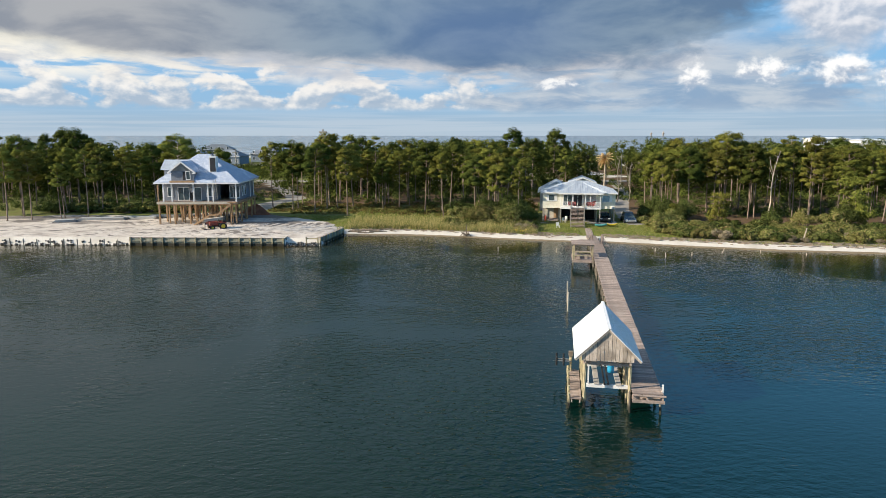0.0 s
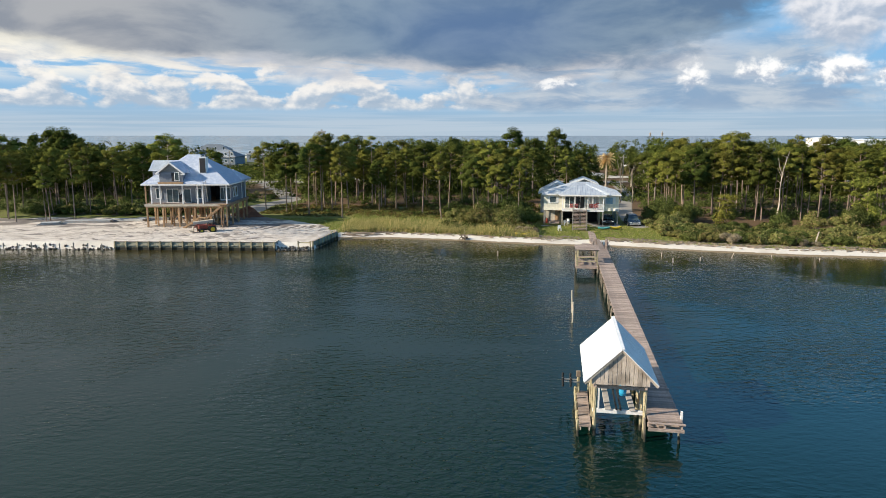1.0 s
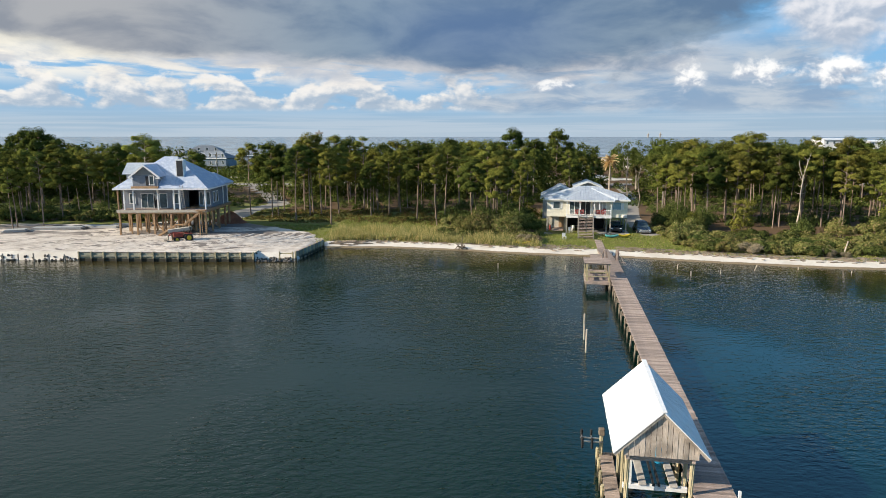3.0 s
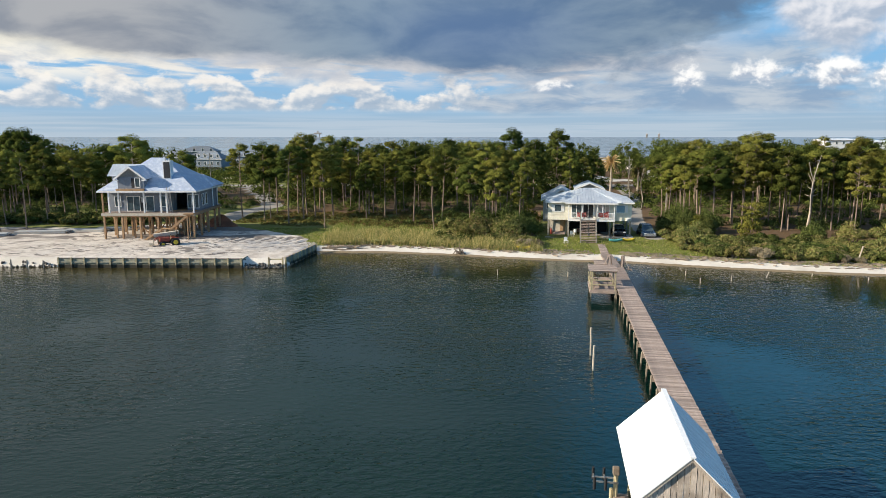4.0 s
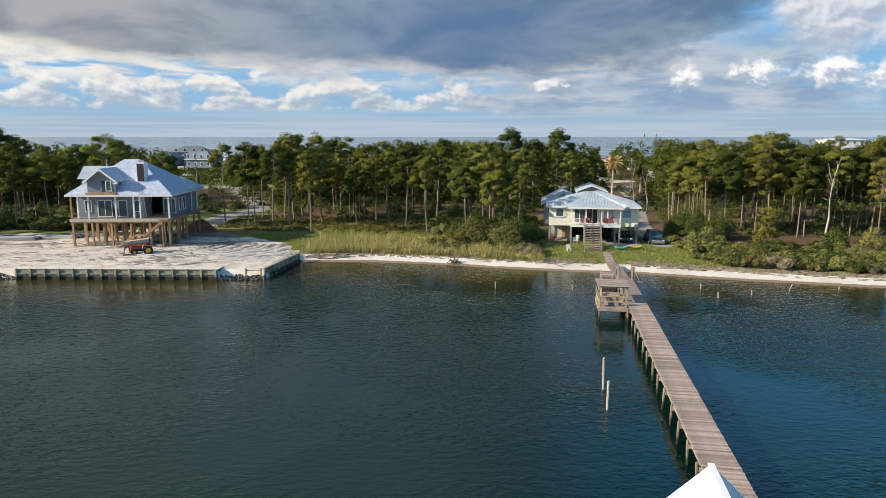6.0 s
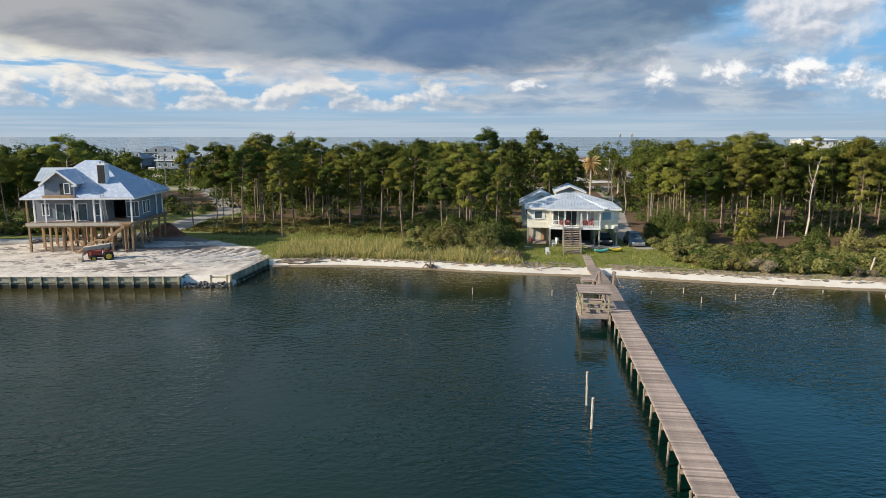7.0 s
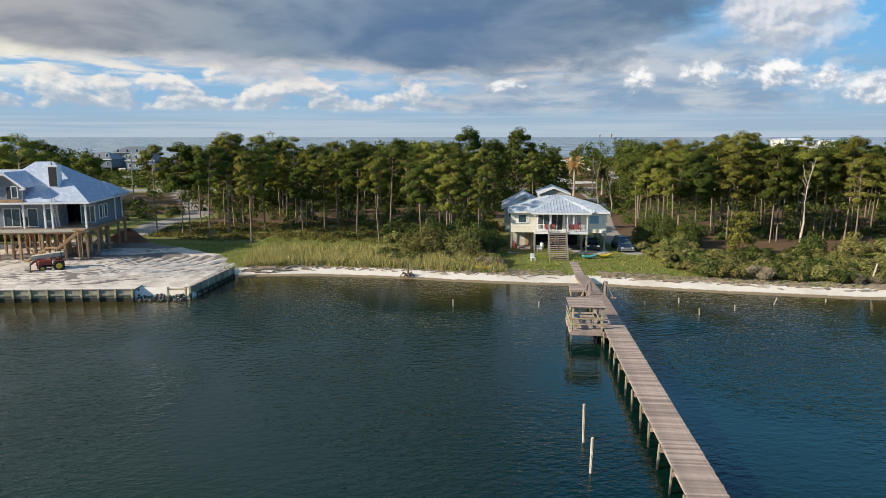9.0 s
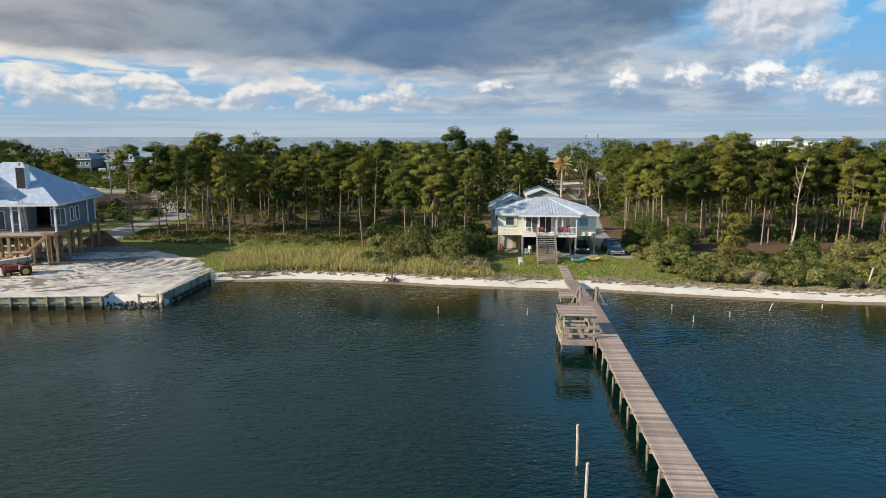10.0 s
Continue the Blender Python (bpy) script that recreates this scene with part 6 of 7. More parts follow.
# ---- the cream house on posts ----
def build_house_two():
    ob = thing("cream_house", "cream house raised on posts with ribbed metal roof and front porch", "house", pose(15.15, 116.0, 0.68, 0, 0, -7.5))
    F, E = 2.78, 5.20
    W, Dp = 12.15, 8.4
    part("slab", boxes((-0.3, 12.5, -2.2, 9.2, -0.35, 0.10)), CONCRETE, ob, "pale concrete ground slab")
    for x in (0.12, 3.05, 6.1, 9.1, 12.0):
        for y in (0.12, 4.2, 8.2):
            part("post", boxes((x - 0.12, x + 0.12, y - 0.12, y + 0.12, 0.101, F - 0.3), bevel=0.01), GREY_POST, ob)
    for x in (3.05, 9.55):
        part("porch_post", boxes((x - 0.1, x + 0.1, -1.42, -1.22, 0.101, F - 0.2), bevel=0.01), GREY_POST, ob)
    part("floor_beam", boxes((0.0, W, 0.0, Dp, F - 0.298, F)), DARK, ob)
    # walls in lapped boards
    def lapped(x0, x1, z0, z1, y, name="wall_board"):
        n = max(1, round((z1 - z0) / 0.2))
        for k in range(n):
            a, b = z0 + (z1 - z0) * k / n, z0 + (z1 - z0) * (k + 1) / n
            bm = bmesh.new()
            vs = [bm.verts.new(p) for p in ((x0, y - 0.03, a), (x1, y - 0.03, a), (x1, y - 0.008, b), (x0, y - 0.008, b), (x0, y + 0.02, a), (x1, y + 0.02, a), (x1, y + 0.02, b), (x0, y + 0.02, b))]
            for f in ((0, 1, 2, 3), (5, 4, 7, 6), (4, 0, 3, 7), (1, 5, 6, 2), (3, 2, 6, 7), (4, 5, 1, 0)):
                bm.faces.new([vs[q] for q in f])
            part(name, bm, CREAM, ob)
    lapped(0.0, 3.0, F - 0.32, E, 0.0)
    lapped(9.5, W, F - 0.32, E, 0.0)
    part("front_wall", boxes((0.0, W, 0.022, 0.2, F, E)), CREAM, ob)
    part("left_wall", boxes((0.0, 0.18, 0.202, Dp, F, E)), CREAM, ob)
    part("right_wall", boxes((W - 0.18, W, 0.202, Dp, F, E)), CREAM, ob)
    part("back_wall", boxes((0.18, W - 0.18, Dp - 0.18, Dp, F, E)), CREAM, ob)
    window(ob, 1.0, 1.95, F + 0.98, F + 1.92, -0.03, mullions=0)
    window(ob, 10.0, 11.15, F + 0.90, F + 1.92, -0.03, mullions=0, glass=BLUE_PANE)
    for x in (2.08, 0.62, 11.28):
        part("shutter", boxes((x, x + 0.3, -0.07, -0.035, F + 0.9, F + 1.98)), WHITE, ob)
    window(ob, 3.5, 4.9, F + 0.15, F + 1.98, 0.02, mullions=1, name="porch_window")
    window(ob, 5.2, 6.6, F + 0.06, F + 2.02, 0.02, mullions=1, glass=DARK, name="sliding_door")
    window(ob, 6.9, 8.9, F + 0.15, F + 1.98, 0.02, mullions=3, glass=CURTAIN, name="porch_window")
    # porch
    part("porch_floor", boxes((2.95, 9.65, -1.5, -0.005, F - 0.12, F)), WHITE, ob)
    part("porch_fascia", boxes((2.93, 9.67, -1.55, -1.502, F - 0.3, F + 0.02)), WHITE, ob)
    for x in (3.02, 5.0, 7.1, 7.9, 9.58):
        part("porch_column", boxes((x - 0.06, x + 0.06, -1.45, -1.33, F + 0.001, E - 0.05), bevel=0.006), WHITE, ob)
    for xa, xb in ((3.08, 4.94), (7.16, 9.52)):
        part("rail", boxes((xa, xb, -1.42, -1.36, F + 0.85, F + 0.92)), WHITE, ob)
        part("rail", boxes((xa, xb, -1.42, -1.36, F + 0.10, F + 0.15)), WHITE, ob)
        n = int((xb - xa) / 0.15)
        for k in range(n):
            x = xa + (k + 0.5) * (xb - xa) / n
            part("baluster", boxes((x - 0.02, x + 0.02, -1.41, -1.37, F + 0.15, F + 0.85)), WHITE, ob)
    # roof
    x0, x1, y0, y1, T = -0.36, W + 0.3, -0.45, Dp + 0.4, 6.95
    ra, rb, ry = 5.2, 7.4, 3.9
    faces = (((x0, y0, E), (x1, y0, E), (rb, ry, T), (ra, ry, T)), ((x1, y0, E), (x1, y1, E), (rb, ry, T)), ((x1, y1, E), (x0, y1, E), (ra, ry, T), (rb, ry, T)), ((x0, y1, E), (x0, y0, E), (ra, ry, T)))
    for c in faces:
        metal_face(c, GALV, ob, 0.40, seam=0.05)
    pa, pb, pf, pt, py = 2.5, 10.0, -1.75, 6.88, 3.3
    pm = (pa + pb) / 2
    for c in (((pa, pf, E + 0.02), (pb, pf, E + 0.02), (pm, py, pt)), ((pa, pf, E + 0.02), (pm, py, pt), (pa - 0.9, y0 + 0.4, E + 0.02)), ((pb, pf, E + 0.02), (pm, py, pt), (pb + 0.9, y0 + 0.4, E + 0.02))):
        metal_face(c, GALV, ob, 0.40, seam=0.05)
    part("fascia", boxes((x0 - 0.02, pa - 0.01, y0 - 0.05, y0, E - 0.22, E - 0.02)), WHITE, ob)
    part("fascia", boxes((pb + 0.01, x1 + 0.02, y0 - 0.05, y0, E - 0.22, E - 0.02)), WHITE, ob)
    part("fascia", boxes((pa - 0.02, pb + 0.02, pf - 0.04, pf, E - 0.20, E)), WHITE, ob)
    part("fascia", boxes((x0 - 0.04, x0, y0, y1, E - 0.22, E - 0.02)), WHITE, ob)
    part("fascia", boxes((x1, x1 + 0.04, y0, y1, E - 0.22, E - 0.02)), WHITE, ob)
    part("soffit", boxes((pa, pb, pf + 0.005, -0.04, E - 0.07, E - 0.03)), WHITE, ob)
    # store room under the floor
    part("store_room", boxes((0.3, 2.9, 1.3, 7.5, 0.101, F - 0.302)), BEIGE, ob)
    for k in range(3):
        part("step", boxes((0.9, 2.6, 0.45 + 0.28 * k, 1.29, 0.101 + 0.17 * k, 0.271 + 0.17 * k)), OLD_WOOD, ob)
    part("store_door", boxes((1.9, 2.65, 1.25, 1.296, 0.62, 2.4)), NEW_WOOD, ob)
    # near-black block added where only shade lies under the floor
    part("store_room", boxes((3.2, 9.2, 4.6, 7.9, 0.101, F - 0.302)), DARK, ob, "dark block in place of shade under the floor")
    # stair
    xa, xb = 4.75, 6.95
    top, foot = (-1.56, F - 0.1), (-6.6, 0.0)
    slew = -0.15
    for x in (xa, xb):
        part("stringer", bars(((x, top[0], top[1]), (x + slew, foot[0], foot[1]), 0.06, 0.26)), GREY_POST, ob)
        part("handrail", bars(((x, top[0], top[1] + 1.0), (x + slew, foot[0], foot[1] + 1.0), 0.09, 0.06)), GREY_POST, ob)
        for t in (0.02, 0.5, 0.98):
            y, z = top[0] + (foot[0] - top[0]) * t, top[1] + (foot[1] - top[1]) * t
            part("stair_post", boxes((x + slew * t - 0.06, x + slew * t + 0.06, y - 0.06, y + 0.06, -0.4, z + 1.05)), GREY_POST, ob)
    for k in range(15):
        t = (k + 0.5) / 15
        y, z = top[0] + (foot[0] - top[0]) * t, top[1] + (foot[1] - top[1]) * t
        part("tread", boxes((xa + slew * t + 0.04, xb + slew * t - 0.04, y - 0.15, y + 0.15, z + 0.05, z + 0.10)), OLD_WOOD, ob)
    return ob


# sky reflection put into the pane as a pale blue base colour
BLUE_PANE = mat("pane tinted as reflected sky", (0.20, 0.33, 0.40), 0.1, var=0.15, scale=0.6, bump=0.0, spec=0.8)
H2 = pose(15.15, 116.0, 0.68, 0, 0, -7.5)


def build_house_two_things():
    r = np.random.RandomState(81)
    for k, (x, w, mtl, lab) in enumerate(((4.25, 0.55, CLOTH_RED, "red and white towel hung over the porch rail"), (4.95, 0.6, CLOTH_RED, "red patterned towel hung over the porch rail"),
                                          (7.3, 0.7, CLOTH_RED, "pink and red towel hung over the porch rail"), (8.1, 0.5, CLOTH_RED, "pink towel hung over the porch rail"))):
        ob = thing("towel", lab, "towel", H2 @ pose(x, -1.43, 2.78), "towels on the porch")
        bm = bmesh.new()
        n = 7
        prof = ((-0.06, 0.3), (-0.055, 0.6), (-0.045, 0.93), (0.03, 0.95), (0.10, 0.92), (0.11, 0.55))
        grid = [[bm.verts.new((w * j / n, dy + 0.02 * math.sin(j * 2.1 + q), z + 0.02 * math.sin(j * 1.3 + k))) for j in range(n + 1)] for q, (dy, z) in enumerate(prof)]
        for a, b in zip(grid, grid[1:]):
            for j in range(n):
                bm.faces.new((a[j], a[j + 1], b[j + 1], b[j]))
        bmesh.ops.solidify(bm, geom=bm.faces[:], thickness=0.012)
        part("cloth", bm, mtl, ob)
    for k, (x, y, a) in enumerate(((8.6, -0.7, -15),)):
        ob = thing("porch_chair", "red slatted chair standing on the porch", "chair", H2 @ pose(x, y, 2.782, 0, 0, a), "porch chairs")
        part("seat", boxes((-0.26, 0.26, -0.25, 0.25, 0.38, 0.43), bevel=0.01), CLOTH_RED, ob)
        for j in range(5):
            part("slat", boxes((-0.25 + j * 0.105, -0.17 + j * 0.105, 0.22, 0.26, 0.44, 1.05)), CLOTH_RED, ob)
        for sx in (-0.22, 0.22):
            for sy in (-0.21, 0.21):
                part("leg", boxes((sx - 0.025, sx + 0.025, sy - 0.025, sy + 0.025, 0, 0.379)), CLOTH_RED, ob)
    for k, (x, y, a) in enumerate(((3.6, -1.3, 20), (4.0, 0.6, -30), (2.6, -7.0, 15))):
        ob = thing("plastic_chair", "white plastic garden chair beside the house stair", "chair", H2 @ pose(x, y, 0.105 if y > -2 else 0.0, 0, 0, a), "garden chairs")
        part("seat", boxes((-0.25, 0.25, -0.25, 0.25, 0.40, 0.44), bevel=0.012), WHITE, ob)
        part("backrest", boxes((-0.25, 0.25, 0.22, 0.26, 0.45, 0.88), bevel=0.012), WHITE, ob)
        for sx in (-0.22, 0.22):
            for sy in (-0.22, 0.22):
                part("leg", boxes((sx - 0.03, sx + 0.03, sy - 0.03, sy + 0.03, 0, 0.398)), WHITE, ob)
    ob = thing("picnic_table", "grey wooden picnic table under the raised house", "table", H2 @ pose(4.6, 1.9, 0.102))
    for j in range(5):
        part("top_board", boxes((-0.9, 0.9, -0.38 + j * 0.155, -0.24 + j * 0.155, 0.72, 0.76)), OLD_WOOD, ob)
    for y in (-0.75, 0.65):
        part("bench", boxes((-0.9, 0.9, y - 0.12, y + 0.12, 0.42, 0.46)), OLD_WOOD, ob)
    for x in (-0.6, 0.6):
        part("leg", bars(((x, -0.75, 0), (x, 0.3, 0.72), 0.06, 0.1)), OLD_WOOD, ob)
        part("leg", bars(((x, 0.65, 0), (x, -0.3, 0.72), 0.06, 0.1)), OLD_WOOD, ob)
        part("cross_rail", bars(((x, -0.8, 0.38), (x, 0.7, 0.38), 0.05, 0.08)), OLD_WOOD, ob)
    ob = thing("gas_bottle", "small red bottle standing under the house", "bottle", H2 @ pose(0.55, 0.9, 0.102))
    part("body", lathe(bmesh.new(), [(0.12, 0), (0.16, 0.05), (0.16, 0.75), (0.10, 0.88), (0.04, 0.92)], 12), RED, ob)
    ob = thing("air_unit", "pale air-conditioner unit on a wall bracket", "air conditioner", H2 @ pose(11.75, -0.06, 2.45))
    part("case", boxes((-0.3, 0.35, -0.32, 0.02, 0, 0.42), bevel=0.02), WHITE, ob)
    part("grille", boxes((-0.22, 0.27, -0.34, -0.322, 0.06, 0.36)), GREY_WALL, ob)
    for x, y, mtl, lab, l in ((23.9, 109.6, TEAL, "teal plastic kayak lying on the grass", 2.0), (25.9, 110.2, YELLOW, "yellow plastic kayak lying on the grass", 1.9), (10.6, 104.2, YELLOW, "yellow plastic kayak lying at the edge of the beach", 2.2)):
        ob = thing("kayak", lab, "kayak", pose(x, y, gz(x, y) + 0.05, 0, 0, 12), "kayaks")
        bm = bmesh.new()
        n = 11
        prev = None
        for j in range(n):
            t = j / (n - 1)
            w = 0.36 * math.sin(math.pi * (0.06 + 0.88 * t)) ** 0.7
            zc = 0.12 + 0.16 * (2 * t - 1) ** 2
            ring = [bm.verts.new((l * (t - 0.5), w * c, zc + s)) for c, s in ((-1, 0.16), (-0.75, 0.0), (0, -0.10), (0.75, 0.0), (1, 0.16), (0.7, 0.24), (0, 0.26 if j < 4 or j > 6 else 0.06), (-0.7, 0.24))]
            if prev:
                for k in range(8):
                    bm.faces.new((prev[k], prev[(k + 1) % 8], ring[(k + 1) % 8], ring[k]))
            else:
                bm.faces.new(ring[::-1])
            prev = ring
        bm.faces.new(prev)
        part("hull", bm, mtl, ob, smooth=True)
        part("seat", boxes((-0.05, 0.3, -0.17, 0.17, 0.16, 0.30), bevel=0.02), BLACK, ob)


def car(name, label, m, paint, h=1.5, w=1.82, l=4.4):
    ob = thing(name, label, "car", m)
    bm = bmesh.new()
    prof = ((-l / 2, 0.45, 0.50), (-l / 2 + 0.08, 0.32, 0.86), (-l * 0.22, 0.30, 0.98), (l * 0.30, 0.30, 0.98), (l / 2 - 0.05, 0.32, 0.92), (l / 2, 0.45, 0.6))
    prev = None
    for y, z0, z1 in prof:
        k = 0.94 if abs(y) > l * 0.45 else 1.0
        ring = [bm.verts.new((s * w / 2 * k * q, y, z)) for s, q, z in ((-1, 0.96, z0), (-1, 1, (z0 + z1) / 2), (-1, 0.93, z1), (1, 0.93, z1), (1, 1, (z0 + z1) / 2), (1, 0.96, z0))]
        if prev:
            for j in range(6):
                bm.faces.new((prev[j], prev[(j + 1) % 6], ring[(j + 1) % 6], ring[j]))
        else:
            bm.faces.new(ring[::-1])
        prev = ring
    bm.faces.new(prev)
    bmesh.ops.recalc_face_normals(bm, faces=bm.faces)
    part("body", bm, paint, ob)
    bm = bmesh.new()
    prev = None
    for y, hw, z in ((-l * 0.20, 0.86, 0.97), (-l * 0.05, 0.72, h - 0.03), (l * 0.30, 0.72, h - 0.03), (l * 0.44, 0.84, 0.96)):
        ring = [bm.verts.new(p) for p in ((-w / 2 * 0.93, y, 0.95), (-w / 2 * hw, y, z), (w / 2 * hw, y, z), (w / 2 * 0.93, y, 0.95))]
        if prev:
            for j in range(4):
                bm.faces.new((prev[j], prev[(j + 1) % 4], ring[(j + 1) % 4], ring[j]))
        else:
            bm.faces.new(ring[::-1])
        prev = ring
    bm.faces.new(prev)
    bmesh.ops.recalc_face_normals(bm, faces=bm.faces)
    part("cabin_glass", bm, GLASS, ob)
    part("roof", boxes((-w / 2 * 0.7, w / 2 * 0.7, -l * 0.06, l * 0.31, h - 0.04, h), bevel=0.015), paint, ob)
    for s in (-1, 1):
        part("headlight", boxes((s * 0.66 - 0.17, s * 0.66 + 0.17, -l / 2 - 0.01, -l / 2 + 0.08, 0.62, 0.78), bevel=0.02), LAMP_GLASS, ob, "clear headlight")
        for y in (-l * 0.31, l * 0.31):
            t = part("wheel", tube(bmesh.new(), [(s * w / 2 * 0.98 - 0.11, y, 0.32), (s * w / 2 * 0.98 + 0.08, y, 0.32)], [0.32, 0.32], 16), BLACK, ob, "black tyre")
            part("rim", tube(bmesh.new(), [(s * w / 2 * 0.98 + s * 0.10 - 0.01, y, 0.32), (s * w / 2 * 0.98 + s * 0.10 + 0.01, y, 0.32)], [0.2, 0.2], 12), STEEL, t)
        part("mirror", boxes((s * (w / 2 + 0.08) - 0.09, s * (w / 2 + 0.08) + 0.09, -l * 0.14, -l * 0.10, 0.92, 1.06), bevel=0.02), paint, ob)
    part("bumper", boxes((-w / 2 * 0.9, w / 2 * 0.9, -l / 2 - 0.05, -l / 2 + 0.02, 0.36, 0.52), bevel=0.02), STEEL if "pickup" in name or "van" in name else paint, ob)
    part("grille", boxes((-0.42, 0.42, -l / 2 - 0.02, -l / 2 + 0.03, 0.56, 0.76)), BLACK if paint is CAR_DARK else STEEL, ob)
    return ob


def simple_house(name, label, m, w, d, base, eave, top, wall, roof, hip=1.0, windows=3, group="", storeys=1):
    """A plain neighbour: walls on a base, hipped or gabled roof, framed windows."""
    ob = thing(name, label, "house", m, group)
    part("wall", boxes((-w / 2, w / 2, 0, d, base - 0.6 if base < 1 else base, eave)), wall, ob)
    if base >= 1:
        for x in (-w / 2 + 0.3, -w / 6, w / 6, w / 2 - 0.3):
            for y in (0.3, d - 0.3):
                part("post", boxes((x - 0.15, x + 0.15, y - 0.15, y + 0.15, -0.6, base - 0.001)), GREY_POST, ob)
        part("store_room", boxes((-w / 4, w / 4, d * 0.4, d * 0.9, -0.3, base - 0.002)), GREY_WALL, ob)
    o = 0.5
    x0, x1, y0, y1, ym = -w / 2 - o, w / 2 + o, -o, d + o, d / 2
    i = (d / 2 + o) * hip
    for c in (((x0, y0, eave), (x1, y0, eave), (x1 - i, ym, top), (x0 + i, ym, top)), ((x1, y1, eave), (x0, y1, eave), (x0 + i, ym, top), (x1 - i, ym, top))):
        part("roof", slab(bmesh.new(), c, 0.1), roof, ob)
    if hip > 0:
        part("roof", slab(bmesh.new(), ((x1, y0, eave), (x1, y1, eave), (x1 - i, ym, top)), 0.1), roof, ob)
        part("roof", slab(bmesh.new(), ((x0, y1, eave), (x0, y0, eave), (x0 + i, ym, top)), 0.1), roof, ob)
    part("fascia", boxes((x0, x1, y0 - 0.06, y0 - 0.003, eave - 0.22, eave - 0.02)), WHITE, ob)
    for s in range(storeys):
        zb = max(base, 0) + 0.9 + s * 3.0
        for k in range(windows):
            x = -w / 2 + w * (k + 0.5) / windows
            window(ob, x - 0.45, x + 0.45, zb, zb + 1.2, -0.003, mullions=0)
    return ob


def gable_house(name, label, m, w, d, eave, top, openings):
    """A plain outbuilding: its gable end in front, ridge running back, ribbed metal on both slopes."""
    ob = thing(name, label, "house", m)
    bm = bmesh.new()
    front = [bm.verts.new(p) for p in ((-w / 2, 0, -0.5), (w / 2, 0, -0.5), (w / 2, 0, eave), (0, 0, top - 0.06), (-w / 2, 0, eave))]
    back = [bm.verts.new((v.co.x, d, v.co.z)) for v in front]
    bm.faces.new(front)
    bm.faces.new(back[::-1])
    for k in range(5):
        bm.faces.new((front[k], back[k], back[(k + 1) % 5], front[(k + 1) % 5]))
    bmesh.ops.recalc_face_normals(bm, faces=bm.faces)
    part("wall", bm, GREY_WALL, ob)
    slope = (top - eave) / (w / 2)
    for sx in (-1, 1):
        e = sx * (w / 2 + 0.45)
        low = eave - 0.45 * slope + 0.09
        metal_face(((e, -0.5, low), (0, -0.5, top + 0.09), (0, d + 0.4, top + 0.09), (e, d + 0.4, low)), GALV, ob, 0.42, name="roof_slope", seam=0.05)
        part("rake_board", bars(((e, -0.53, low - 0.13), (0, -0.53, top - 0.05), 0.05, 0.2)), WHITE, ob)
    for x0, x1, z0, z1 in openings:
        window(ob, x0, x1, z0, z1, -0.004, mullions=0)
    part("door", boxes((0.2, 1.1, -0.05, -0.004, 0.0, 2.05)), WHITE, ob)
    return ob


